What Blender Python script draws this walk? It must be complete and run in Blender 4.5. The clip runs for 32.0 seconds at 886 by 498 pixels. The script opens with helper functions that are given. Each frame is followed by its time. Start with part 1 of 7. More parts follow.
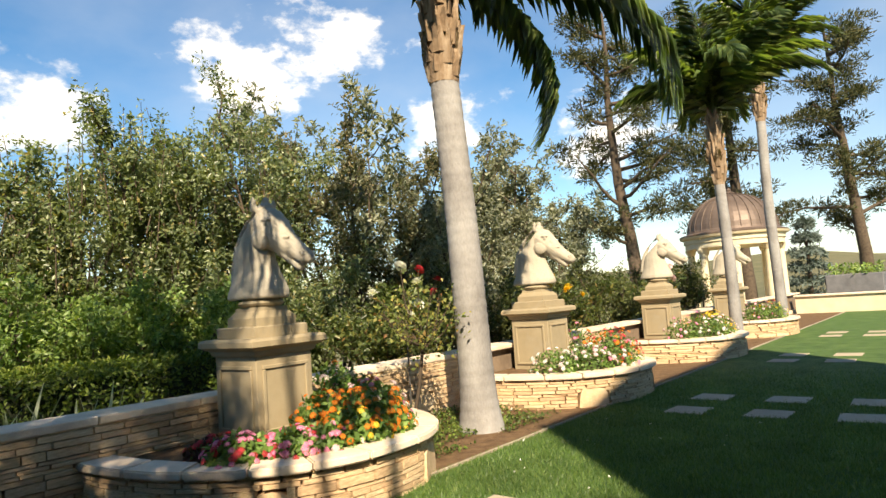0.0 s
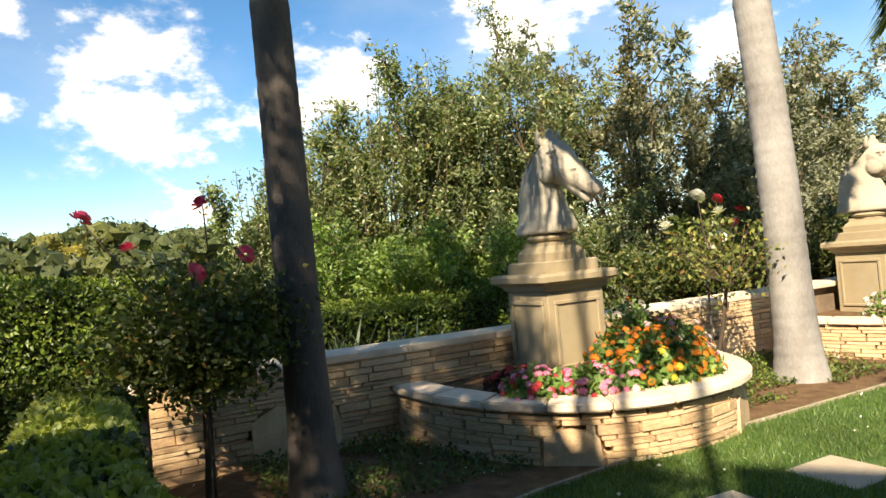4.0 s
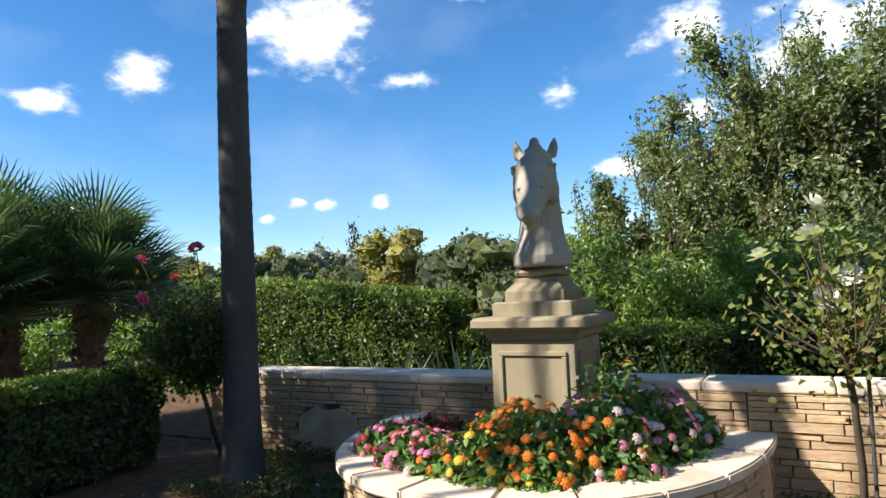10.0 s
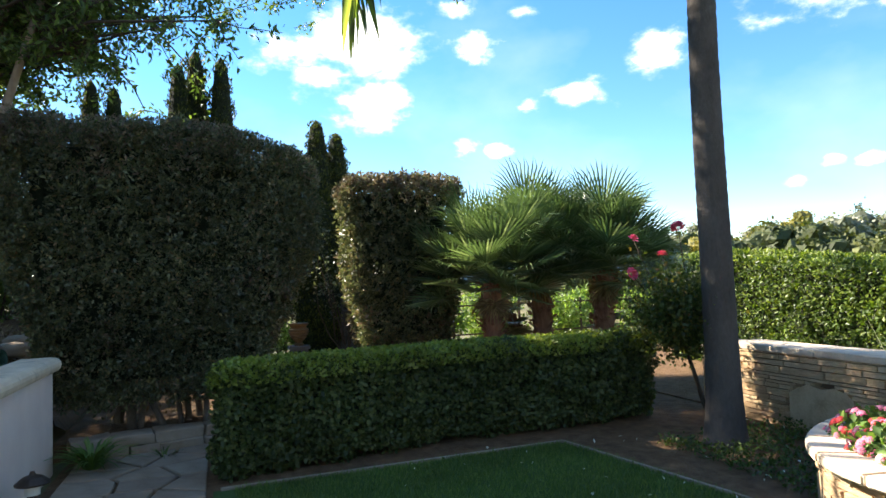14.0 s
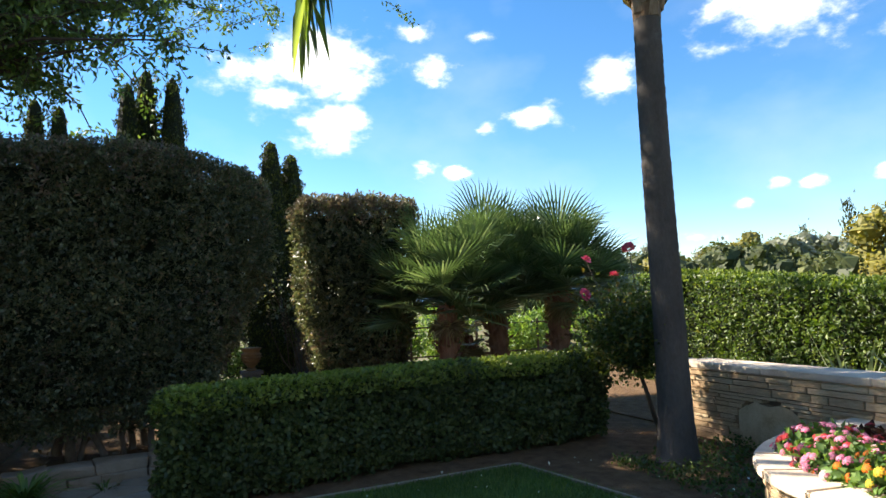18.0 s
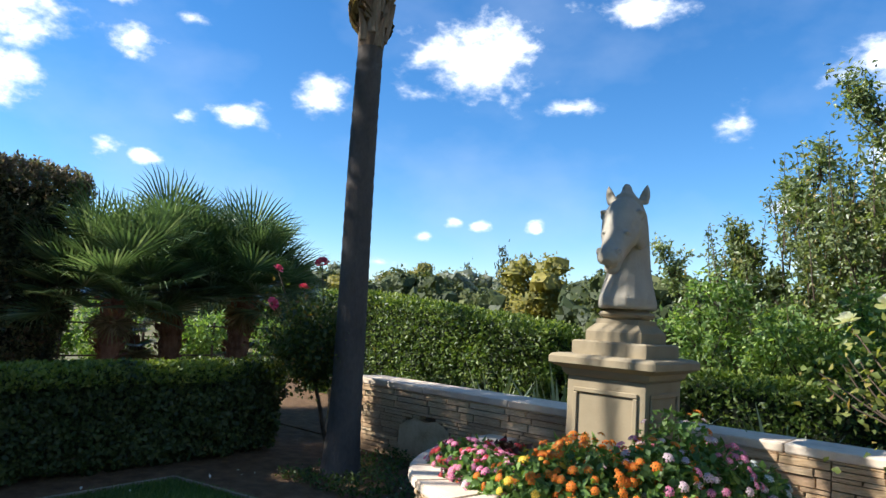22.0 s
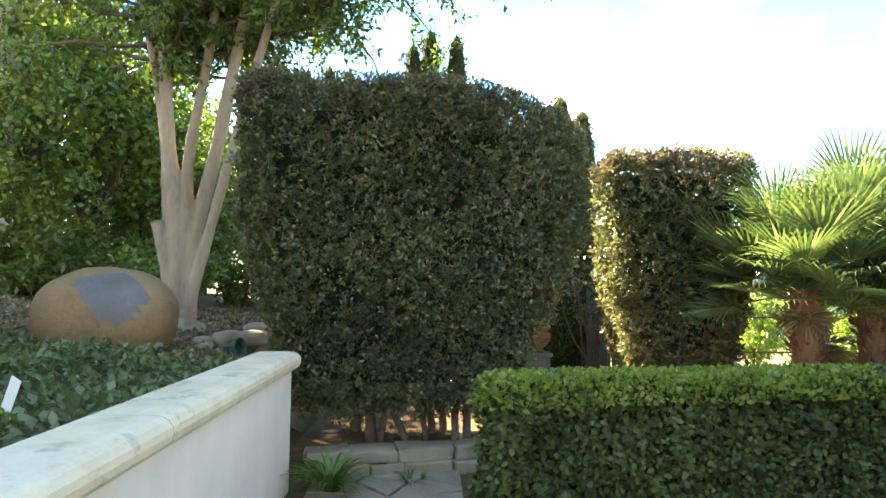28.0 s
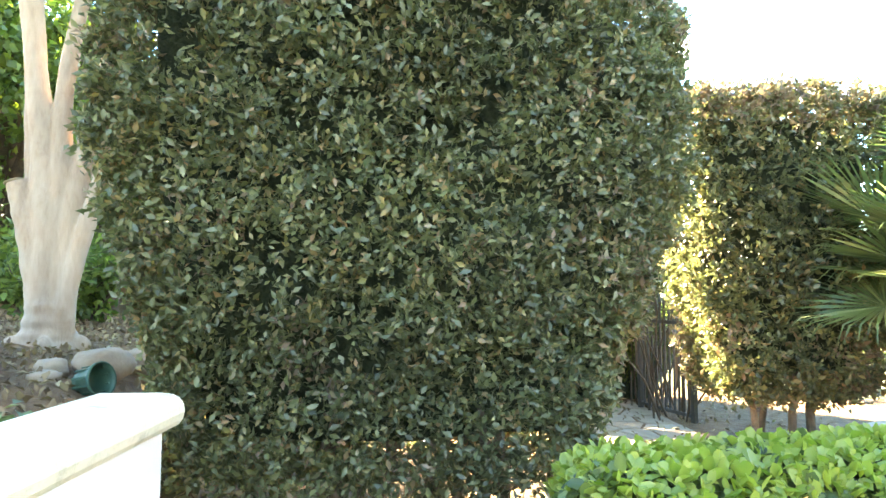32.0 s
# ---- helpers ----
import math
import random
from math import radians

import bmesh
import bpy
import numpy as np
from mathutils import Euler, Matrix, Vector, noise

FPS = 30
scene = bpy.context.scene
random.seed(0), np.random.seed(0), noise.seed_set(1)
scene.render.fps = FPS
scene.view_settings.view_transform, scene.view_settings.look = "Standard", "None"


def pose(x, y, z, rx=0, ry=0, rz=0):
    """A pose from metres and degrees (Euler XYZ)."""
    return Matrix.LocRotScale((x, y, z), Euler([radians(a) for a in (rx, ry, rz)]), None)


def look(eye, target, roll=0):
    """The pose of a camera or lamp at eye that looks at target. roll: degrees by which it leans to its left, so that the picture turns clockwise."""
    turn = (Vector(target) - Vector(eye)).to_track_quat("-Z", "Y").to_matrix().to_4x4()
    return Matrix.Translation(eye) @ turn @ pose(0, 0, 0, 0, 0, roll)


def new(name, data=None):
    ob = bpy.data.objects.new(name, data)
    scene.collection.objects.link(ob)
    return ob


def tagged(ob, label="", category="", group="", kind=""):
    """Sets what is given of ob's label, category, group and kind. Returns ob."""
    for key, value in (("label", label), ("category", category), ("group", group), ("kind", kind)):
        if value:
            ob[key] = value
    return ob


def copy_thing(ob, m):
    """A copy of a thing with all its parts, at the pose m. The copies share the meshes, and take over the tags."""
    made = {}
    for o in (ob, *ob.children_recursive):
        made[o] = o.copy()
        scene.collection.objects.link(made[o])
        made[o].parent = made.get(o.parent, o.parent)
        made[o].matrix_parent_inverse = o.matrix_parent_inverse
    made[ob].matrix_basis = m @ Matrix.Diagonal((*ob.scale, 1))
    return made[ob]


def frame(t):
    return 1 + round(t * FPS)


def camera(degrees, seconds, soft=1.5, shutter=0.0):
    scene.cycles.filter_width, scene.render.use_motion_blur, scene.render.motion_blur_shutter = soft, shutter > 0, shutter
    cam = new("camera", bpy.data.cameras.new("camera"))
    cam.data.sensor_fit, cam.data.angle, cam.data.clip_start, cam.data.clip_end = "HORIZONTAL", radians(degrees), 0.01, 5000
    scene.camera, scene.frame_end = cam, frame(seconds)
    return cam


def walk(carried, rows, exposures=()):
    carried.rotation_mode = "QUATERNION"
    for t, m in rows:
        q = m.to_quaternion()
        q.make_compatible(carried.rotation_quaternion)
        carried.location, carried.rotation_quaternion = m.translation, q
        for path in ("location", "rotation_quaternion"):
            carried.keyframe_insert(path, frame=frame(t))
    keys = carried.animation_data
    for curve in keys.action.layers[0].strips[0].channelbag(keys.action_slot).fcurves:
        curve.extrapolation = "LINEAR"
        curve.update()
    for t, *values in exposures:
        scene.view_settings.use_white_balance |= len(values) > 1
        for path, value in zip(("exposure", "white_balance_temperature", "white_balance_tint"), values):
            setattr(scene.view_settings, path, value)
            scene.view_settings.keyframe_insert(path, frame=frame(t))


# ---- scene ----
cam = camera(67.7, 32.0, soft=1.5)
PATH = [
    (0, (-2.559, -0.328, 1.483), (-0.998, 0.913, 1.636), -4.1),
    (0.5, (-2.555, -0.32, 1.465), (-1.069, 1.013, 1.595), -3.7),
    (1, (-2.581, -0.288, 1.46), (-1.251, 1.204, 1.527), -3.4),
    (1.5, (-2.595, -0.258, 1.45), (-1.373, 1.325, 1.471), -3.5),
    (2, (-2.558, -0.264, 1.454), (-1.414, 1.377, 1.434), -3.7),
    (2.5, (-2.575, -0.232, 1.451), (-1.369, 1.363, 1.423), -3.8),
    (3, (-2.592, -0.218, 1.442), (-1.396, 1.385, 1.47), -3.7),
    (3.5, (-2.65, -0.116, 1.441), (-1.658, 1.62, 1.481), -3.8),
    (4, (-2.466, -0.038, 1.445), (-1.54, 1.735, 1.483), -5.0),
    (4.4, (-2.162, -0.052, 1.482), (-1.631, 1.873, 1.602), -5.1),
    (4.5, (-2.08, -0.045, 1.493), (-1.655, 1.905, 1.623), -5.0),
    (6.6, (-0.077, 0.012, 1.373), (-0.406, 1.981, 1.502), -4.6),
    (7, (0.354, -0.018, 1.351), (0.055, 1.957, 1.459), -4.1),
    (7.5, (0.769, -0.031, 1.377), (0.339, 1.92, 1.473), -4.2),
    (8, (1.102, 0.064, 1.427), (0.508, 1.971, 1.523), -1.9),
    (8.5, (1.541, 0.032, 1.439), (0.694, 1.835, 1.613), -1.0),
    (9, (1.954, 0.133, 1.409), (1.114, 1.941, 1.573), -1.8),
    (9.5, (2.32, 0.232, 1.44), (1.461, 2.032, 1.588), -2.4),
    (10, (2.726, 0.205, 1.442), (1.791, 1.968, 1.579), -2.3),
    (10.5, (3.047, 0.28, 1.399), (2.162, 2.071, 1.5), -3.3),
    (11, (3.275, 0.318, 1.47), (2.242, 2.026, 1.596), -2.3),
    (11.5, (3.466, 0.137, 1.434), (2.191, 1.658, 1.684), 0.2),
    (12, (3.507, 0.119, 1.478), (2.015, 1.427, 1.726), 1.9),
    (12.2, (3.474, 0.218, 1.538), (1.846, 1.357, 1.765), 2.1),
    (12.5, (3.443, 0.154, 1.526), (1.699, 1.106, 1.754), 1.5),
    (13, (3.404, 0.134, 1.5), (1.544, 0.838, 1.708), 0.7),
    (13.5, (3.383, 0.129, 1.47), (1.493, 0.769, 1.605), -0.7),
    (14, (3.376, 0.113, 1.475), (1.485, 0.755, 1.575), -1.8),
    (14.5, (3.411, 0.164, 1.492), (1.553, 0.898, 1.595), -2.6),
    (15, (3.443, 0.182, 1.499), (1.628, 1.012, 1.621), -3.3),
    (15.5, (3.455, 0.188, 1.486), (1.692, 1.124, 1.616), -4.2),
    (17.5, (3.368, 0.18, 1.477), (1.546, 0.99, 1.634), -3.3),
    (18, (3.363, 0.173, 1.477), (1.519, 0.931, 1.638), -2.3),
    (18.5, (3.363, 0.172, 1.481), (1.507, 0.899, 1.64), -1.5),
    (19, (3.346, 0.18, 1.429), (1.491, 0.907, 1.601), -0.6),
    (19.5, (3.396, 0.236, 1.505), (1.6, 1.103, 1.663), -0.3),
    (20, (3.422, 0.196, 1.489), (1.74, 1.264, 1.665), -0.1),
    (20.5, (3.408, 0.199, 1.479), (1.812, 1.389, 1.667), 0.7),
    (21, (3.338, 0.263, 1.487), (1.805, 1.534, 1.675), 1.1),
    (21.5, (3.293, 0.178, 1.475), (1.968, 1.663, 1.677), 2.1),
    (22, (3.303, 0.138, 1.469), (1.996, 1.637, 1.674), 3.6),
    (22.5, (3.395, 0.161, 1.483), (2.14, 1.705, 1.68), 4.0),
    (23, (3.423, 0.061, 1.483), (2.25, 1.668, 1.683), 3.7),
    (23.5, (3.302, 0.019, 1.508), (1.913, 1.444, 1.707), 4.7),
    (24, (3.139, -0.068, 1.468), (1.487, 1.041, 1.673), 3.9),
    (24.5, (3.03, -0.071, 1.449), (1.252, 0.827, 1.628), 3.1),
    (25, (2.947, -0.103, 1.434), (1.061, 0.554, 1.547), 1.2),
    (25.2, (2.939, -0.032, 1.472), (1.002, 0.46, 1.557), 0.6),
    (25.5, (2.945, -0.055, 1.472), (0.966, 0.227, 1.552), 0.8),
    (26, (2.811, -0.043, 1.479), (0.816, 0.076, 1.562), 0.5),
    (26.5, (2.582, -0.156, 1.43), (0.596, 0.016, 1.595), 0.7),
    (28.5, (1.512, -0.27, 1.393), (-0.484, -0.266, 1.514), 1.2),
    (29, (1.216, -0.296, 1.321), (-0.777, -0.296, 1.488), 2.8),
    (29.5, (0.987, -0.339, 1.365), (-1.001, -0.175, 1.508), 1.9),
    (30, (0.677, -0.341, 1.328), (-1.31, -0.177, 1.482), 1.4),
    (30.5, (0.456, -0.321, 1.368), (-1.538, -0.256, 1.513), 0.7),
    (31, (0.108, -0.337, 1.331), (-1.886, -0.264, 1.475), 0.3),
    (31.5, (-0.218, -0.32, 1.323), (-2.209, -0.175, 1.443), -0.4),
    (32, (-0.528, -0.319, 1.286), (-2.521, -0.253, 1.437), 0.3),
]
walk(cam, [(t, look(eye, target, roll)) for t, eye, target, roll in PATH], [
    (0, 1.06, 8050, 10), (2, 1.2, 8050, 10), (4.5, 1.27, 8050, 10), (6.5, 1.10, 7050, 10), (9, 1.00, 6350, 10), (12.6, 0.88, 6150, 10), (13.8, 1.82, 6900, 10), (15.5, 1.68, 6900, 10), (18, 1.44, 6800, 10), (19, 1.40, 6700, 10),
    (20, 1.28, 6200, 10), (22, 1.00, 6050, 10), (24.3, 0.80, 6150, 8), (25.4, 2.11, 8200, 6), (26.5, 2.86, 9000, 6), (28.5, 3.72, 8900, 8), (30, 4.26, 9000, 8), (31, 4.58, 8800, 8), (32, 5.06, 8700, 8)])

# ---- world, sun and sky ----
SUN_FROM = Vector((-0.70, -0.714, 0.0)).normalized()
SUN_EL = radians(39)
sun_dir = Vector((SUN_FROM.x * math.cos(SUN_EL), SUN_FROM.y * math.cos(SUN_EL), math.sin(SUN_EL)))
sun = new("sun", bpy.data.lights.new("sun", "SUN"))
sun.data.energy, sun.data.angle, sun.data.color = 5.0, radians(0.53), (1.0, 0.935, 0.83)
sun.matrix_world = look(sun_dir * 60, (0, 0, 0))

# The clouds: bearing from north (west positive), height above the horizon, half width and half height in degrees, density
CLOUDS = [
    (38.9, 22.2, 6.4, 3.5, 1), (30.5, 18.3, 3.4, 1.2, 0.45), (52.4, 18.1, 2.6, 2, 0.8), (59, 15.3, 2.5, 1.5, 0.7), (67.9, 19.9, 2.4, 1.9, 0.7),
    (69.1, 22.6, 2.4, 1.1, 0.4), (77.1, 20.4, 5.2, 3.2, 1), (76.4, 15.1, 4.3, 2.1, 1), (83.8, 19.2, 4.4, 2.4, 0.7), (81.5, 17.4, 2.8, 1.8, 0.8),
    (69.1, 11.7, 1.9, 1.2, 0.8), (66.4, 11.2, 1.7, 0.9, 0.6), (63.5, 14.5, 1.7, 0.78, 0.4), (40.2, 8.3, 1.3, 0.73, 0.65), (38.1, 8, 1.3, 0.67, 0.65),
    (33.2, 8.1, 1.1, 0.78, 0.65), (43, 6.8, 1, 0.67, 0.5), (46.5, 4.4, 2.6, 0.78, 0.6), (63.8, 22.3, 1.9, 0.78, 0.25), (16.7, 17.2, 2.2, 2.7, 0.25),
    (6.4, 20.1, 4, 2.8, 0.85), (12.6, 9.9, 2.3, 1.2, 0.75), (8.4, 9.2, 1.6, 0.9, 0.5), (12.4, 5.7, 2, 1.1, 0.4), (5.9, 13.7, 3.2, 1.4, 0.6),
    (-3.6, 18, 5.8, 4.2, 1), (-3.5, 13, 7.2, 4.6, 1), (26.1, 25.9, 4.8, 1.5, 0.9), (-15.6, 13.5, 3.6, 3.3, 0.9), (-20.3, 16.1, 5.6, 3.9, 0.9),
    (-36.2, 19.5, 6.2, 4.2, 0.95), (-44, 22.5, 6.2, 3.4, 0.9), (-66.8, 12.4, 5.2, 4.6, 0.9), (-7, 6, 3.4, 1.9, 0.8), (-52, 15, 5.2, 4.2, 0.8),
]


def build_world():
    world = bpy.data.worlds.new("sky")
    scene.world = world
    world.use_nodes = True
    nt = world.node_tree
    nt.nodes.clear()
    N, L = nt.nodes.new, nt.links.new

    def math_node(op, a, b=None, c=None):
        n = N("ShaderNodeMath")
        n.operation = op
        for i, v in enumerate((a, b, c)):
            if v is None:
                continue
            if isinstance(v, (int, float)):
                n.inputs[i].default_value = v
            else:
                L(v, n.inputs[i])
        return n.outputs[0]

    out, bg = N("ShaderNodeOutputWorld"), N("ShaderNodeBackground")
    sky = N("ShaderNodeTexSky")
    sky.sky_type, sky.sun_disc = "NISHITA", False
    sky.sun_elevation, sky.sun_rotation = SUN_EL, math.atan2(SUN_FROM.x, SUN_FROM.y)
    sky.air_density, sky.dust_density, sky.ozone_density = 1.0, 0.0, 4.0
    tc = N("ShaderNodeTexCoord")
    way = tc.outputs["Generated"]
    blob = None
    for az, el, ra, rb, dense in CLOUDS:
        a, b = radians(az), radians(el)
        out_way = Vector((-math.sin(a) * math.cos(b), math.cos(a) * math.cos(b), math.sin(b)))
        local = N("ShaderNodeMapping")
        local.vector_type = "TEXTURE"
        local.inputs["Location"].default_value = out_way
        local.inputs["Rotation"].default_value = out_way.to_track_quat("-Z", "Y").to_euler()
        local.inputs["Scale"].default_value = (radians(ra), radians(rb), radians(2 * ra))
        L(way, local.inputs["Vector"])
        ln = N("ShaderNodeVectorMath")
        ln.operation = "LENGTH"
        L(local.outputs[0], ln.inputs[0])
        v = math_node("MULTIPLY_ADD", ln.outputs["Value"], -1.0, 0.55 + 0.45 * dense)
        blob = v if blob is None else math_node("MAXIMUM", blob, v)
    stretch = N("ShaderNodeVectorMath")
    stretch.operation = "MULTIPLY"
    L(way, stretch.inputs[0])
    stretch.inputs[1].default_value = (1, 1, 1.7)
    big = N("ShaderNodeTexNoise")
    big.inputs["Scale"].default_value, big.inputs["Detail"].default_value, big.inputs["Roughness"].default_value = 17, 9, 0.58
    L(stretch.outputs[0], big.inputs["Vector"])
    wisp = N("ShaderNodeTexNoise")
    wisp.inputs["Scale"].default_value, wisp.inputs["Detail"].default_value = 3.2, 6
    L(stretch.outputs[0], wisp.inputs["Vector"])
    ragged = math_node("MULTIPLY_ADD", big.outputs["Fac"], 4.2, -2.08)
    cloud = math_node("ADD", math_node("MULTIPLY", math_node("MAXIMUM", blob, -1.2), 1.5), ragged)
    ramp = N("ShaderNodeMapRange")
    ramp.interpolation_type = "SMOOTHSTEP"
    ramp.inputs["From Min"].default_value, ramp.inputs["From Max"].default_value = -0.2, 1.45
    L(cloud, ramp.inputs["Value"])
    # thin veil that thickens towards the east
    sep = N("ShaderNodeSeparateXYZ")
    L(way, sep.inputs[0])
    veil = N("ShaderNodeMapRange")
    veil.inputs["From Min"].default_value, veil.inputs["From Max"].default_value = 0.46, 0.75
    L(math_node("ADD", wisp.outputs["Fac"], math_node("MULTIPLY", math_node("MAXIMUM", sep.outputs["X"], -0.1), 0.16)), veil.inputs["Value"])
    mask = math_node("MAXIMUM", ramp.outputs[0], math_node("MULTIPLY", veil.outputs[0], 0.3))
    white = N("ShaderNodeMix")
    white.data_type = "RGBA"
    white.inputs["A"].default_value, white.inputs["B"].default_value = (4.6, 5.2, 6.2, 1), (8.5, 8.5, 8.5, 1)
    shade = N("ShaderNodeMapRange")
    shade.inputs["From Min"].default_value, shade.inputs["From Max"].default_value = 0.15, 0.75
    L(cloud, shade.inputs["Value"])
    L(shade.outputs[0], white.inputs["Factor"])
    mix = N("ShaderNodeMix")
    mix.data_type = "RGBA"
    L(mask, mix.inputs["Factor"])
    deep = N("ShaderNodeHueSaturation")
    deep.inputs["Saturation"].default_value = 1.24
    L(sky.outputs[0], deep.inputs["Color"])
    L(deep.outputs[0], mix.inputs["A"])
    L(white.outputs["Result"], mix.inputs["B"])
    bg.inputs["Strength"].default_value = 0.093
    L(mix.outputs["Result"], bg.inputs["Color"])
    L(bg.outputs[0], out.inputs[0])


build_world()

# ---- materials ----
def mat_base(name):
    m = bpy.data.materials.new(name)
    m.use_nodes = True
    nt = m.node_tree
    return m, nt, nt.nodes["Principled BSDF"]


def ramp_node(nt, fac, stops):
    r = nt.nodes.new("ShaderNodeValToRGB")
    els = r.color_ramp.elements
    while len(els) < len(stops):
        els.new(0.5)
    for e, (p, c) in zip(els, stops):
        e.position, e.color = p, (*c, 1)
    nt.links.new(fac, r.inputs[0])
    return r.outputs[0]


def noise_node(nt, scale, detail=5, rough=0.55, stretch=None, coords="Object"):
    tc = nt.nodes.new("ShaderNodeTexCoord")
    n = nt.nodes.new("ShaderNodeTexNoise")
    n.inputs["Scale"].default_value, n.inputs["Detail"].default_value, n.inputs["Roughness"].default_value = scale, detail, rough
    src = tc.outputs[coords]
    if stretch:
        v = nt.nodes.new("ShaderNodeVectorMath")
        v.operation = "MULTIPLY"
        nt.links.new(src, v.inputs[0])
        v.inputs[1].default_value = stretch
        src = v.outputs[0]
    nt.links.new(src, n.inputs["Vector"])
    return n.outputs["Fac"]


def mix_color(nt, fac, a, b, blend="MIX"):
    m = nt.nodes.new("ShaderNodeMix")
    m.data_type, m.blend_type = "RGBA", blend
    for key, v in (("Factor", fac), ("A", a), ("B", b)):
        if isinstance(v, (int, float)):
            m.inputs[key].default_value = v
        elif isinstance(v, tuple):
            m.inputs[key].default_value = (*v, 1)
        else:
            nt.links.new(v, m.inputs[key])
    return m.outputs["Result"]


def bump(nt, bsdf, height, strength, dist=0.01):
    b = nt.nodes.new("ShaderNodeBump")
    b.inputs["Strength"].default_value, b.inputs["Distance"].default_value = strength, dist
    nt.links.new(height, b.inputs["Height"])
    nt.links.new(b.outputs[0], bsdf.inputs["Normal"])


def surface(name, stops, scale=3.0, fine=40.0, rough=0.85, relief=0.35, relief_dist=0.01, per_piece=0.0, tints=None, stretch=None, metal=0.0, stain=None, coords="Object"):
    """Matt stuff: colour by a coarse and a fine noise, relief by the fine one, an own tone for each piece."""
    m, nt, p = mat_base(name)
    coarse, grain = noise_node(nt, scale, 6, 0.6, stretch, coords), noise_node(nt, fine, 4, 0.6, stretch, coords)
    both = nt.nodes.new("ShaderNodeMath")
    both.operation = "MULTIPLY_ADD"
    nt.links.new(grain, both.inputs[0])
    both.inputs[1].default_value = 0.35
    sub = nt.nodes.new("ShaderNodeMath")
    sub.operation = "MULTIPLY_ADD"
    nt.links.new(coarse, sub.inputs[0])
    sub.inputs[1].default_value, sub.inputs[2].default_value = 1.1, -0.22
    nt.links.new(sub.outputs[0], both.inputs[2])
    col = ramp_node(nt, both.outputs[0], stops)
    if stain:
        patch = nt.nodes.new("ShaderNodeMapRange")
        patch.inputs["From Min"].default_value, patch.inputs["From Max"].default_value = stain[1], stain[1] + 0.12
        nt.links.new(noise_node(nt, stain[2], 6, 0.65, None, coords), patch.inputs["Value"])
        dim = nt.nodes.new("ShaderNodeMath")
        dim.operation = "MULTIPLY"
        nt.links.new(patch.outputs[0], dim.inputs[0])
        dim.inputs[1].default_value = stain[3] if len(stain) > 3 else 0.7
        col = mix_color(nt, dim.outputs[0], col, stain[0])
    if per_piece:
        info = nt.nodes.new("ShaderNodeObjectInfo")
        tone = ramp_node(nt, info.outputs["Random"], tints)
        col = mix_color(nt, per_piece, col, tone, "MULTIPLY")
    nt.links.new(col, p.inputs["Base Color"])
    p.inputs["Roughness"].default_value, p.inputs["Metallic"].default_value = rough, metal
    p.inputs["Specular IOR Level"].default_value = 0.3
    if relief:
        bump(nt, p, grain, relief, relief_dist)
    return m


def leaf_mat(name, stops, translucent=0.35, rough=0.42, spec=0.4, glow=1.6, amber=0.35):
    """Leaves: each its own tone, a glossy upper side, and light that comes through."""
    m, nt, p = mat_base(name)
    geo = nt.nodes.new("ShaderNodeNewGeometry")
    col = ramp_node(nt, geo.outputs["Random Per Island"], stops)
    wide = noise_node(nt, 1.3, 3)
    v = nt.nodes.new("ShaderNodeMapRange")
    v.inputs["From Min"].default_value, v.inputs["From Max"].default_value = 0.3, 0.7
    v.inputs["To Min"].default_value, v.inputs["To Max"].default_value = 0.75, 1.2
    nt.links.new(wide, v.inputs["Value"])
    hsv = nt.nodes.new("ShaderNodeHueSaturation")
    nt.links.new(col, hsv.inputs["Color"])
    nt.links.new(v.outputs[0], hsv.inputs["Value"])
    nt.links.new(hsv.outputs[0], p.inputs["Base Color"])
    p.inputs["Roughness"].default_value, p.inputs["Specular IOR Level"].default_value = rough, spec
    tr = nt.nodes.new("ShaderNodeBsdfTranslucent")
    warm = mix_color(nt, 1.0, hsv.outputs[0], (glow * 0.95, glow, glow * amber), "MULTIPLY")
    nt.links.new(warm, tr.inputs["Color"])
    mx = nt.nodes.new("ShaderNodeMixShader")
    mx.inputs[0].default_value = translucent
    nt.links.new(p.outputs[0], mx.inputs[1])
    nt.links.new(tr.outputs[0], mx.inputs[2])
    nt.links.new(mx.outputs[0], nt.nodes["Material Output"].inputs[0])
    return m


TONES = [(0.0, (0.62, 0.50, 0.42)), (0.35, (0.95, 0.85, 0.72)), (0.6, (1.0, 0.98, 0.92)), (0.8, (0.80, 0.66, 0.55)), (1.0, (1.0, 0.88, 0.68))]
M_LEDGE = surface("ledgestone", [(0.2, (0.388, 0.258, 0.153)), (0.5, (0.645, 0.490, 0.319)), (0.8, (0.800, 0.653, 0.458))], 5, 60, 0.9, 0.5, 0.012, 0.75, TONES)
M_MORTAR = surface("wall_mortar", [(0.2, (0.14, 0.10, 0.07)), (0.8, (0.26, 0.19, 0.13))], 6, 50, 0.95, 0.5)
M_CAP = surface("cap_stone", [(0.2, (0.547, 0.440, 0.335)), (0.5, (0.730, 0.612, 0.483)), (0.8, (0.841, 0.745, 0.603))], 4, 55, 0.85, 0.4, 0.008, 0.4, TONES)
M_CAST = surface("cast_stone", [(0.2, (0.261, 0.208, 0.125)), (0.5, (0.314, 0.251, 0.156)), (0.8, (0.359, 0.292, 0.189))], 3, 70, 0.85, 0.25, 0.004, stain=((0.33, 0.29, 0.22), 0.56, 2.5, 0.5))
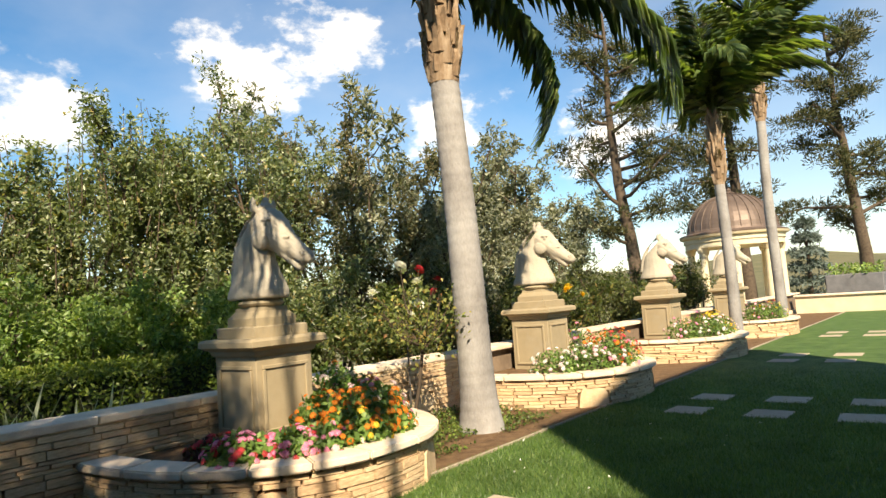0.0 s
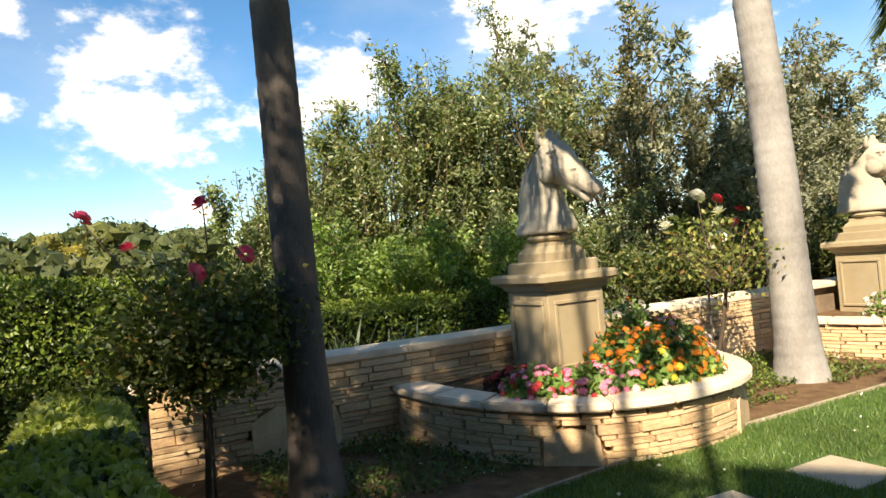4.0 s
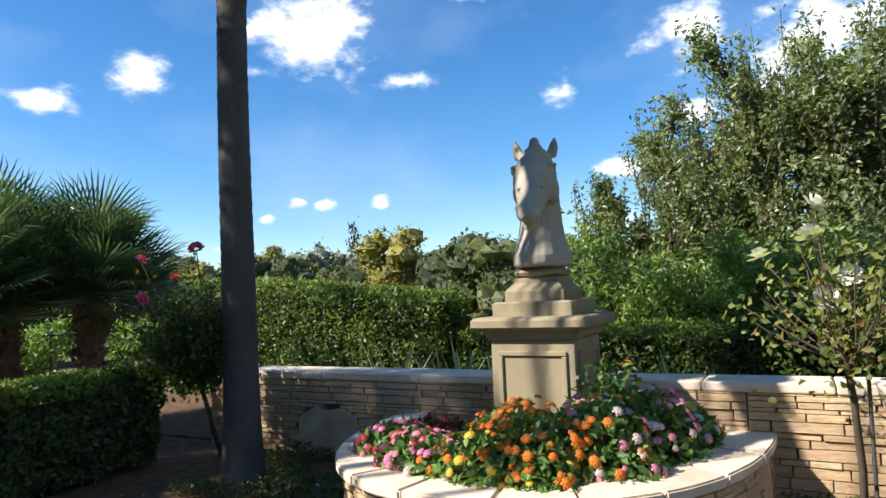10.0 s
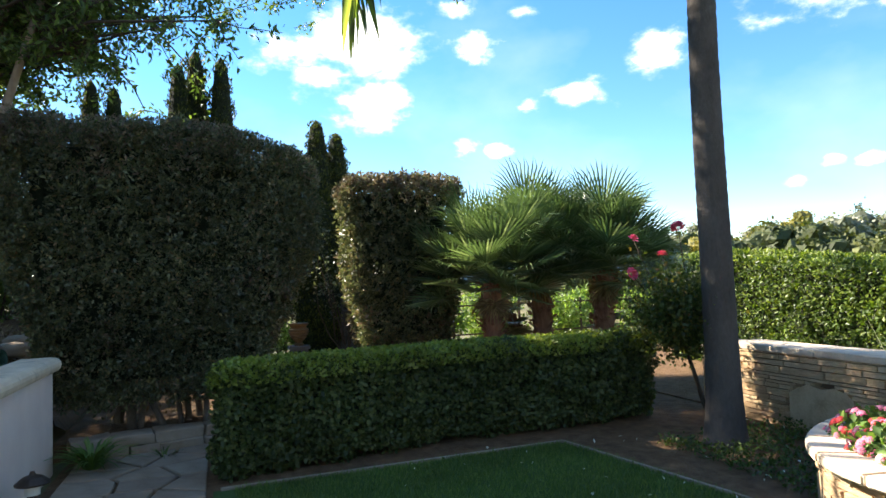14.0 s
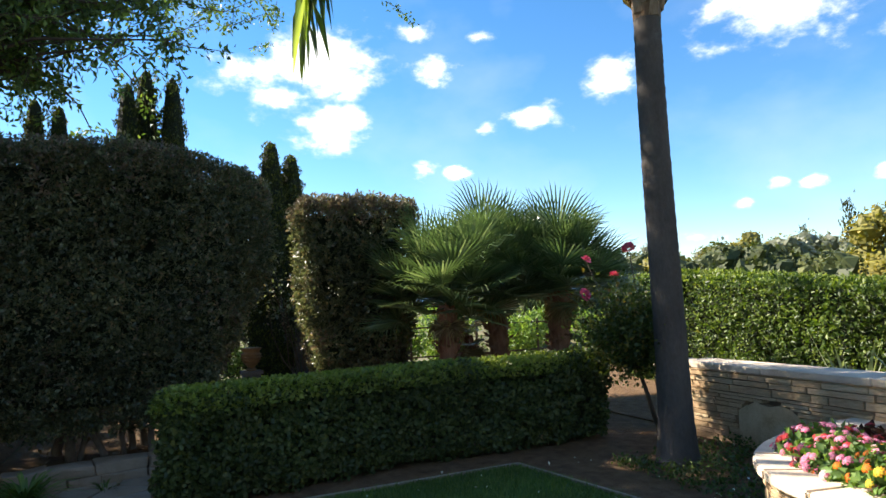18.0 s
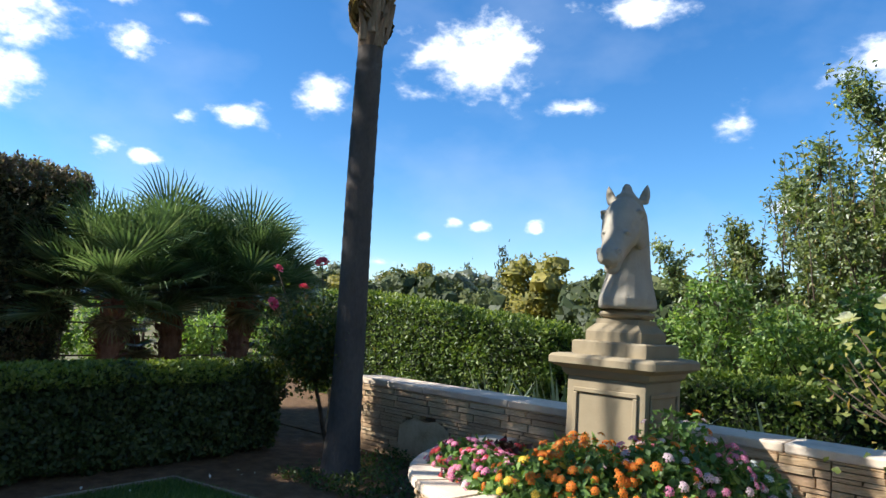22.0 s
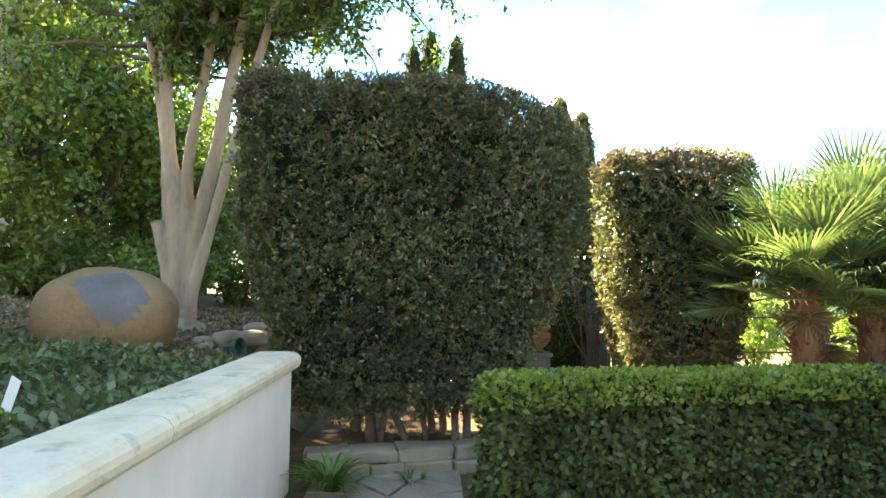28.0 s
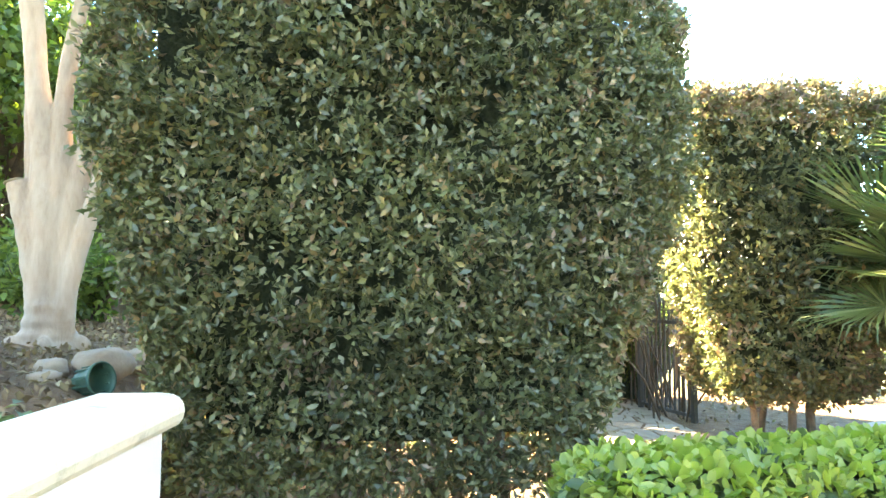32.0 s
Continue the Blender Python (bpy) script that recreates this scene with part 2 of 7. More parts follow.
M_STATUE = surface("pale_statue_stone", [(0.2, (0.338, 0.295, 0.229)), (0.5, (0.396, 0.352, 0.275)), (0.8, (0.447, 0.398, 0.315))], 4, 60, 0.85, 0.4, 0.006, stain=((0.31, 0.27, 0.21), 0.57, 5, 0.55))
M_FLAG = surface("flagstone", [(0.2, (0.231, 0.177, 0.130)), (0.5, (0.327, 0.260, 0.194)), (0.8, (0.394, 0.323, 0.248))], 4, 45, 0.9, 0.4, 0.01, 0.5, TONES)
M_STEP = surface("pale_paver", [(0.2, (0.34, 0.285, 0.21)), (0.8, (0.47, 0.405, 0.31))], 3, 60, 0.9, 0.35, 0.008, 0.3, TONES, stain=((0.26, 0.21, 0.15), 0.56, 3.5, 0.5))
M_SOIL = surface("garden_soil", [(0.15, (0.068, 0.038, 0.018)), (0.5, (0.162, 0.094, 0.047)), (0.85, (0.270, 0.164, 0.082))], 8, 70, 0.95, 0.9, 0.03)
M_EARTH = surface("hill_ground", [(0.2, (0.07, 0.075, 0.03)), (0.5, (0.13, 0.12, 0.055)), (0.8, (0.20, 0.17, 0.09))], 0.15, 2.0, 0.95, 0.3, 0.1)
M_LAWN = surface("lawn_turf", [(0.2, (0.035, 0.080, 0.018)), (0.5, (0.075, 0.140, 0.035)), (0.85, (0.13, 0.20, 0.055))], 2.5, 90, 0.9, 0.8, 0.03)
M_STUCCO = surface("white_stucco", [(0.2, (0.673, 0.582, 0.521)), (0.6, (0.785, 0.701, 0.625)), (0.9, (0.850, 0.766, 0.688))], 2, 120, 0.9, 0.3, 0.004)
M_COPING = surface("coping_plaster", [(0.2, (0.569, 0.463, 0.320)), (0.5, (0.726, 0.601, 0.432)), (0.85, (0.847, 0.717, 0.533))], 4, 70, 0.85, 0.3, 0.005, stain=((0.30, 0.27, 0.18), 0.55, 6, 0.6))
M_PALM = surface("palm_bark", [(0.2, (0.151, 0.137, 0.126)), (0.5, (0.265, 0.250, 0.234)), (0.85, (0.408, 0.396, 0.372))], 2.0, 45, 0.9, 0.5, 0.012, stretch=(1, 1, 0.5), stain=((0.34, 0.33, 0.30), 0.58, 2.5, 0.6))
# darker bark tone, used for the first queen palm only
M_PALM_DARK = surface("dark_palm_bark", [(0.2, (0.053, 0.045, 0.039)), (0.5, (0.099, 0.084, 0.073)), (0.85, (0.162, 0.138, 0.118))], 2.4, 45, 0.95, 0.6, 0.014, stretch=(1, 1, 0.5), stain=((0.19, 0.18, 0.165), 0.60, 2.2, 0.6))
M_BOOT = surface("palm_boots", [(0.2, (0.11, 0.065, 0.038)), (0.5, (0.25, 0.17, 0.105)), (0.85, (0.45, 0.36, 0.26))], 6, 40, 0.95, 0.8, 0.02, stretch=(1, 1, 0.3))
M_FANBARK = surface("fan_palm_bark", [(0.2, (0.09, 0.04, 0.025)), (0.5, (0.24, 0.115, 0.07)), (0.85, (0.40, 0.22, 0.14))], 7, 30, 0.95, 0.9, 0.03, stretch=(1, 1, 0.4))
M_BARK = surface("smooth_pale_bark", [(0.2, (0.22, 0.15, 0.10)), (0.5, (0.36, 0.27, 0.195)), (0.85, (0.49, 0.39, 0.30))], 3, 30, 0.8, 0.5, 0.015, stretch=(1, 1, 0.3), stain=((0.25, 0.15, 0.085), 0.56, 3, 0.5))
M_STEM = surface("brown_stem_bark", [(0.2, (0.07, 0.05, 0.035)), (0.5, (0.15, 0.115, 0.085)), (0.85, (0.26, 0.21, 0.16))], 5, 40, 0.9, 0.5, 0.012, stretch=(1, 1, 0.4))
M_TWIG = surface("dark_twig_bark", [(0.2, (0.045, 0.032, 0.022)), (0.8, (0.13, 0.095, 0.065))], 8, 50, 0.9, 0.5)
# near-black green with the shade between leaves put into the colour
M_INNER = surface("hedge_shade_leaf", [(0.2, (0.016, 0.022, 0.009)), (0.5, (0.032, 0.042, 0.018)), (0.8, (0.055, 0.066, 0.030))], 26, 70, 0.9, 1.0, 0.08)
M_BOULDER = surface("rusty_boulder", [(0.2, (0.136, 0.079, 0.040)), (0.5, (0.238, 0.149, 0.076)), (0.85, (0.323, 0.224, 0.128))], 2.2, 30, 0.8, 0.5, 0.02)
M_GRAYROCK = surface("grey_rock_face", [(0.2, (0.096, 0.096, 0.102)), (0.8, (0.184, 0.180, 0.183))], 3, 40, 0.85, 0.4, 0.01)
M_IRON = surface("weathered_iron", [(0.2, (0.052, 0.049, 0.046)), (0.8, (0.124, 0.117, 0.107))], 5, 60, 0.55, 0.2, 0.003, metal=0.35)
M_BRONZE = surface("dark_bronze", [(0.2, (0.05, 0.035, 0.025)), (0.8, (0.11, 0.08, 0.06))], 5, 60, 0.5, 0.2, 0.003, metal=0.6)
M_ROOF = surface("copper_brown_roof", [(0.2, (0.10, 0.07, 0.055)), (0.8, (0.19, 0.14, 0.11))], 2, 30, 0.5, 0.2, 0.005, metal=0.3)
M_CREAM = surface("cream_column", [(0.2, (0.578, 0.484, 0.306)), (0.8, (0.680, 0.595, 0.425))], 2, 50, 0.8, 0.2, 0.004)
M_POT = surface("green_plastic", [(0.2, (0.03, 0.075, 0.05)), (0.8, (0.05, 0.11, 0.08))], 3, 60, 0.45, 0.1, 0.002)
M_EDGE = surface("timber_edging", [(0.2, (0.22, 0.17, 0.12)), (0.8, (0.40, 0.33, 0.25))], 4, 60, 0.9, 0.4, stretch=(0.2, 1, 1))
M_TAG = surface("white_tag", [(0.2, (0.74, 0.74, 0.72)), (0.8, (0.82, 0.82, 0.8))], 3, 40, 0.6, 0.0)

L_HEDGE = leaf_mat("clipped_hedge_leaf", [(0.0, (0.054, 0.064, 0.030)), (0.55, (0.103, 0.114, 0.052)), (0.86, (0.164, 0.169, 0.078)), (0.95, (0.222, 0.141, 0.075)), (1.0, (0.250, 0.231, 0.106))], 0.34, 0.38, 0.6, amber=0.7)
L_TIP = leaf_mat("bronze_new_growth", [(0.0, (0.108, 0.078, 0.058)), (0.5, (0.184, 0.128, 0.090)), (1.0, (0.171, 0.171, 0.102))], 0.35, amber=0.7)
L_LOW = leaf_mat("low_hedge_leaf", [(0.0, (0.037, 0.059, 0.020)), (0.6, (0.080, 0.110, 0.033)), (1.0, (0.137, 0.163, 0.054))], 0.32, 0.42, 0.4)
L_NEW = leaf_mat("light_green_tips", [(0.0, (0.138, 0.194, 0.036)), (1.0, (0.292, 0.321, 0.086))], 0.4, 0.4)
L_BACK = leaf_mat("glossy_laurel_leaf", [(0.0, (0.037, 0.071, 0.012)), (0.6, (0.089, 0.140, 0.021)), (1.0, (0.189, 0.239, 0.041))], 0.3, 0.42, 0.35)
L_PEAR = leaf_mat("pear_leaf", [(0.0, (0.081, 0.112, 0.049)), (0.5, (0.161, 0.200, 0.089)), (0.93, (0.293, 0.327, 0.162)), (0.98, (0.341, 0.265, 0.101)), (1.0, (0.397, 0.312, 0.121))], 0.38, 0.36, 0.6)
L_SHRUB = leaf_mat("bright_shrub_leaf", [(0.0, (0.098, 0.171, 0.046)), (0.6, (0.205, 0.300, 0.083)), (1.0, (0.376, 0.458, 0.147))], 0.4, 0.42, 0.45)
L_OLIVE = leaf_mat("grey_olive_leaf", [(0.0, (0.120, 0.131, 0.084)), (0.6, (0.215, 0.226, 0.150)), (1.0, (0.330, 0.336, 0.234))], 0.3, 0.45)
L_RUST = leaf_mat("rusty_tree_leaf", [(0.0, (0.081, 0.095, 0.052)), (0.5, (0.153, 0.152, 0.086)), (1.0, (0.252, 0.194, 0.098))], 0.35, 0.45)
L_OAK = leaf_mat("valley_oak_leaf", [(0.0, (0.035, 0.050, 0.013)), (0.6, (0.072, 0.088, 0.023)), (1.0, (0.127, 0.135, 0.035))], 0.2, 0.6)
L_GOLD = leaf_mat("golden_tree_leaf", [(0.0, (0.149, 0.143, 0.030)), (0.6, (0.257, 0.221, 0.042)), (1.0, (0.378, 0.299, 0.060))], 0.3, 0.6)
L_PINE = leaf_mat("pine_needle", [(0.0, (0.022, 0.032, 0.010)), (0.6, (0.055, 0.063, 0.019)), (1.0, (0.122, 0.105, 0.032))], 0.15, 0.6)
L_SPRUCE = leaf_mat("blue_spruce_needle", [(0.0, (0.07, 0.10, 0.085)), (1.0, (0.17, 0.21, 0.18))], 0.1, 0.6)
L_CYPRESS = leaf_mat("cypress_spray", [(0.0, (0.024, 0.037, 0.008)), (0.6, (0.055, 0.074, 0.014)), (1.0, (0.122, 0.131, 0.024))], 0.25, 0.6)
L_CAMPHOR = leaf_mat("backlit_tree_leaf", [(0.0, (0.049, 0.089, 0.019)), (0.6, (0.102, 0.158, 0.036)), (1.0, (0.204, 0.274, 0.068))], 0.42, 0.4, 0.5, 1.5, amber=0.5)
L_ROSE = leaf_mat("rose_leaf", [(0.0, (0.039, 0.059, 0.016)), (0.6, (0.076, 0.108, 0.030)), (0.88, (0.146, 0.164, 0.049)), (0.95, (0.230, 0.209, 0.056)), (1.0, (0.209, 0.119, 0.042))], 0.4, 0.4)
L_ROSE_PALE = leaf_mat("yellowing_rose_leaf", [(0.0, (0.08, 0.115, 0.035)), (0.5, (0.17, 0.21, 0.062)), (0.8, (0.30, 0.30, 0.09)), (0.92, (0.38, 0.30, 0.09)), (1.0, (0.27, 0.11, 0.06))], 0.4, 0.45)
L_LANTANA = leaf_mat("lantana_leaf", [(0.0, (0.072, 0.131, 0.034)), (0.7, (0.142, 0.243, 0.056)), (1.0, (0.243, 0.345, 0.094))], 0.3, 0.5)
L_PLUM = leaf_mat("dark_red_leaf", [(0.0, (0.05, 0.018, 0.015)), (0.7, (0.11, 0.04, 0.03)), (1.0, (0.10, 0.10, 0.04))], 0.3, 0.5)
L_COVER = leaf_mat("ground_cover_leaf", [(0.0, (0.040, 0.068, 0.015)), (0.6, (0.079, 0.123, 0.026)), (1.0, (0.159, 0.205, 0.042))], 0.25, 0.45)
L_IVY = leaf_mat("dusty_green_cover_leaf", [(0.0, (0.059, 0.088, 0.038)), (0.6, (0.110, 0.145, 0.062)), (1.0, (0.176, 0.202, 0.096))], 0.2, 0.5)
L_GRASS = leaf_mat("grass_blade", [(0.0, (0.055, 0.115, 0.028)), (0.6, (0.105, 0.185, 0.045)), (1.0, (0.20, 0.26, 0.085))], 0.35, 0.45)
L_PALM = leaf_mat("queen_palm_leaflet", [(0.0, (0.075, 0.120, 0.045)), (0.6, (0.150, 0.217, 0.075)), (1.0, (0.300, 0.345, 0.135))], 0.5, 0.35, 0.6, 1.9)
L_FAN = leaf_mat("fan_palm_blade", [(0.0, (0.056, 0.091, 0.036)), (0.6, (0.097, 0.145, 0.060)), (1.0, (0.202, 0.247, 0.128))], 0.33, 0.28, 0.8, 1.6, amber=0.6)
L_DRY = leaf_mat("dry_palm_fibre", [(0.0, (0.16, 0.11, 0.06)), (1.0, (0.36, 0.27, 0.16))], 0.3, 0.7)
L_LITTER = leaf_mat("fallen_leaf", [(0.0, (0.10, 0.06, 0.035)), (0.6, (0.20, 0.135, 0.075)), (1.0, (0.34, 0.26, 0.15))], 0.1, 0.8)
L_AGAVE = leaf_mat("striped_agave_blade", [(0.0, (0.16, 0.21, 0.10)), (1.0, (0.42, 0.44, 0.28))], 0.2, 0.5)


def petal_mat(name, a, b):
    return leaf_mat(name, [(0.0, a), (1.0, b)], 0.3, 0.6, 0.3, 1.1)


P_PINK = petal_mat("pink_petal", (0.74, 0.10, 0.28), (0.86, 0.36, 0.50))
P_BLUSH = petal_mat("blush_petal", (0.66, 0.38, 0.45), (0.82, 0.66, 0.66))
P_RED = petal_mat("crimson_petal", (0.42, 0.02, 0.035), (0.62, 0.06, 0.07))
P_ORANGE = petal_mat("orange_petal", (0.72, 0.13, 0.02), (0.85, 0.28, 0.03))
P_YELLOW = petal_mat("yellow_petal", (0.78, 0.45, 0.02), (0.85, 0.60, 0.08))
P_WHITE = petal_mat("white_petal", (0.74, 0.72, 0.66), (0.82, 0.82, 0.78))
P_ROSE = petal_mat("deep_pink_rose_petal", (0.80, 0.05, 0.22), (0.88, 0.24, 0.40))

# ---- building tools ----
rng = np.random.default_rng(7)


def arrays_mesh(name, verts, faces, material, smooth=False):
    """A mesh from arrays of places and of faces with one number of corners each."""
    verts, faces = np.asarray(verts, np.float32), np.asarray(faces, np.int32)
    me = bpy.data.meshes.new(name)
    n, k = faces.shape
    me.vertices.add(len(verts))
    me.vertices.foreach_set("co", verts.ravel())
    me.loops.add(n * k)
    me.loops.foreach_set("vertex_index", faces.ravel())
    me.polygons.add(n)
    me.polygons.foreach_set("loop_start", np.arange(0, n * k, k, dtype=np.int32))
    me.polygons.foreach_set("loop_total", np.full(n, k, np.int32))
    if smooth:
        me.polygons.foreach_set("use_smooth", np.ones(n, bool))
    me.materials.append(material)
    me.update(calc_edges=True)
    return me


def bm_mesh(name, bm, material, smooth=False):
    me = bpy.data.meshes.new(name)
    bmesh.ops.recalc_face_normals(bm, faces=bm.faces)
    if smooth:
        for f in bm.faces:
            f.smooth = True
    bm.to_mesh(me)
    bm.free()
    me.materials.append(material)
    return me


def child(name, me, parent=None, label="", kind="", m=None):
    ob = new(name, me)
    if parent is not None:
        ob.parent = parent
    if m is not None:
        ob.matrix_basis = m
    return tagged(ob, label, kind=kind)


def part(name, bm, material, parent, label="", smooth=False):
    return child(name, bm_mesh(name, bm, material, smooth), parent, label)


def thing(name, label, category, at=(0, 0, 0), group="", kind="", turn=0.0):
    ob = new(name)
    ob.empty_display_size = 0.1
    ob.matrix_basis = pose(*at, 0, 0, turn)
    return tagged(ob, label, category, group, kind)


def unit(v):
    return v / np.maximum(np.linalg.norm(v, axis=-1, keepdims=True), 1e-9)


def leaf_arrays(pts, along, up, length, width, fold=0.18):
    """Leaves of four corners, folded on the midrib: base, two sides, tip."""
    n = len(pts)
    along = unit(along)
    side = unit(np.cross(along, up))
    nor = np.cross(side, along)
    length, width = np.broadcast_to(length, n)[:, None], np.broadcast_to(width, n)[:, None]
    mid = pts + along * length * 0.48
    lift = nor * width * fold
    v = np.stack([pts, mid + side * width * 0.5 + lift, pts + along * length - nor * length * 0.08, mid - side * width * 0.5 + lift], 1).reshape(-1, 3)
    b = np.arange(n)[:, None] * 4
    f = np.concatenate([b + [0, 1, 2], b + [0, 2, 3]])
    return v, f


def round_leaf_arrays(pts, along, up, length, width):
    """Blunt oval leaves of six corners, cupped on the midrib."""
    n = len(pts)
    along = unit(along)
    side = unit(np.cross(along, up))
    nor = np.cross(side, along)
    length, width = np.broadcast_to(length, n)[:, None], np.broadcast_to(width, n)[:, None]
    lift = nor * width * 0.16
    a, b = pts + along * length * 0.38, pts + along * length * 0.8
    v = np.stack([pts, a + side * width * 0.5 + lift, b + side * width * 0.42 + lift * 0.6, pts + along * length - nor * length * 0.06, b - side * width * 0.42 + lift * 0.6, a - side * width * 0.5 + lift], 1).reshape(-1, 3)
    k = np.arange(n)[:, None] * 6
    return v, np.concatenate([k + [0, 1, 2], k + [0, 2, 3], k + [0, 3, 4], k + [0, 4, 5]])


def join(*pairs):
    vs, fs, o = [], [], 0
    for v, f in pairs:
        vs.append(v)
        fs.append(f + o)
        o += len(v)
    return np.concatenate(vs), np.concatenate(fs)


def rand_dirs(n, g=None):
    return unit((g or rng).normal(size=(n, 3)))


def leaves(name, pts, nor, length, material, parent, spread=0.8, ratio=0.5, droop=0.0, label="", jitter=0.35, kind="", oval=False):
    """Scatters leaves at places, turned about outward directions."""
    n = len(pts)
    along = unit(unit(nor) * (1 - spread) + rand_dirs(n) * spread + np.array([0, 0, -droop]))
    up = unit(nor + 0.7 * rand_dirs(n))
    ln = length * (1 + jitter * rng.uniform(-1, 1, n))
    v, f = (round_leaf_arrays if oval else leaf_arrays)(np.asarray(pts), along, up, ln, ln * ratio)
    return child(name, arrays_mesh(name, v, f, material), parent, label, kind)


def tube_arrays(path, radii, sides=7):
    path, radii = np.asarray(path, float), np.asarray(radii, float)
    n = len(path)
    tang = unit(np.gradient(path, axis=0))
    ref = np.array([1.0, 0.1, 0]) if abs(tang[0][2]) > 0.5 else np.array([0, 0, 1.0])
    a = unit(np.cross(tang, ref))
    b = np.cross(tang, a)
    ang = np.linspace(0, 2 * np.pi, sides, endpoint=False)
    ring = a[:, None] * np.cos(ang)[None, :, None] + b[:, None] * np.sin(ang)[None, :, None]
    v = (path[:, None] + ring * radii[:, None, None]).reshape(-1, 3)
    i, j = np.meshgrid(np.arange(n - 1), np.arange(sides), indexing="ij")
    j2 = (j + 1) % sides
    f = np.stack([i * sides + j, i * sides + j2, (i + 1) * sides + j2, (i + 1) * sides + j], -1).reshape(-1, 4)
    return v, f


def tubes(name, runs, material, parent, sides=6, label="", smooth=True, kind=""):
    v, f = join(*[tube_arrays(p, r, sides) for p, r in runs])
    return child(name, arrays_mesh(name, v, f, material, smooth), parent, label, kind)


def box_bm(x0, x1, y0, y1, z0, z1, bevel=0.0, segments=1, bm=None):
    own = bm is None
    bm = bm or bmesh.new()
    r = bmesh.ops.create_cube(bm, size=1.0)
    bmesh.ops.transform(bm, matrix=Matrix.Translation(((x0 + x1) / 2, (y0 + y1) / 2, (z0 + z1) / 2)) @ Matrix.Diagonal((x1 - x0, y1 - y0, z1 - z0, 1)), verts=r["verts"])
    if bevel:
        es = {e for v in r["verts"] for e in v.link_edges}
        bmesh.ops.bevel(bm, geom=list(es), offset=bevel, segments=segments, affect="EDGES", profile=0.5)
    return bm


def lathe_bm(profile, sides=24, bm=None):
    bm = bm or bmesh.new()
    rings = []
    for r, z in profile:
        rings.append([bm.verts.new((r * math.cos(2 * math.pi * k / sides), r * math.sin(2 * math.pi * k / sides), z)) for k in range(sides)])
    for a, b in zip(rings, rings[1:]):
        for k in range(sides):
            bm.faces.new((a[k], a[(k + 1) % sides], b[(k + 1) % sides], b[k]))
    bm.faces.new(rings[0][::-1])
    bm.faces.new(rings[-1])
    return bm


def square_lathe_bm(profile):
    """Stacked square sections: half width and height."""
    bm = bmesh.new()
    rings = [[bm.verts.new((sx * r, sy * r, z)) for sx, sy in ((-1, -1), (1, -1), (1, 1), (-1, 1))] for r, z in profile]
    for a, b in zip(rings, rings[1:]):
        for k in range(4):
            bm.faces.new((a[k], a[(k + 1) % 4], b[(k + 1) % 4], b[k]))
    bm.faces.new(rings[0][::-1])
    bm.faces.new(rings[-1])
    return bm


def fused(name, me, voxel, smooth, material):
    """One skin over overlapping closed shapes."""
    ob = new("blank", me)
    rem = ob.modifiers.new("fuse", "REMESH")
    rem.mode, rem.voxel_size = "VOXEL", voxel
    sm = ob.modifiers.new("soften", "SMOOTH")
    sm.factor, sm.iterations = 0.5, smooth
    bpy.context.view_layer.update()
    out = bpy.data.meshes.new_from_object(ob.evaluated_get(bpy.context.evaluated_depsgraph_get()))
    bpy.data.objects.remove(ob)
    bpy.data.meshes.remove(me)
    out.name = name
    out.materials.clear()
    out.materials.append(material)
    out.polygons.foreach_set("use_smooth", np.ones(len(out.polygons), bool))
    return out


def rock_mesh(name, size, material, seed, detail=2, rough=0.12, squash=4.0):
    """A rounded, uneven stone."""
    bm = bmesh.new()
    bmesh.ops.create_icosphere(bm, subdivisions=detail, radius=1.0)
    off = Vector((seed * 7.3, seed * 3.1, seed * 1.7))
    for v in bm.verts:
        d = v.co.normalized()
        k = (abs(d.x) ** squash + abs(d.y) ** squash + abs(d.z) ** squash) ** (-1 / squash)
        k *= 1 + rough * noise.noise(d * 1.6 + off) + rough * 0.4 * noise.noise(d * 4 + off)
        v.co = Vector((d.x * size[0], d.y * size[1], d.z * size[2])) * k
    return bm_mesh(name, bm, material, True)


def round_box_points(n, lo, hi, r, g):
    """Places on a box with rounded edges, and their outward directions."""
    lo, hi = np.asarray(lo, float), np.asarray(hi, float)
    d = hi - lo
    areas = np.array([d[1] * d[2], d[1] * d[2], d[0] * d[2], d[0] * d[2], d[0] * d[1], d[0] * d[1] * 0.35])
    face = g.choice(6, n, p=areas / areas.sum())
    p = lo + g.uniform(0, 1, (n, 3)) * d
    ax, sg = face // 2, face % 2
    k = np.arange(n)
    p[k, ax] = np.where(ax == 2, np.where(sg == 0, hi[2], lo[2]), np.where(sg == 0, lo[ax], hi[ax]))
    c = np.clip(p, lo + r, hi - r)
    nor = unit(p - c)
    return c + nor * r, nor


def lumps(p, scale, amount, seed):
    return np.array([noise.noise(Vector(q) * scale + Vector((seed, seed * 2, 0))) for q in p]) * amount

# ---- the setting: ground, lawn, walls ----
def ground_height(x, y):
    north = np.maximum(y - 8.6, 0)
    west = np.clip(-x - 9.5, 0, None) * np.clip((y + 1) / 4, 0, 1)
    z = -np.minimum(north * 0.09 + west * 0.06, 2.0)
    far = np.hypot(x, y)
    hill = np.clip((far - 50) / 260, 0, 1) ** 1.1
    roll = 0.55 + 0.45 * np.sin(np.arctan2(y, x) * 5 + 0.8) * np.cos(np.arctan2(y, x) * 3)
    z = z + hill * (6 + 9 * roll) * np.clip((y + 30) / 90, 0, 1)
    return z


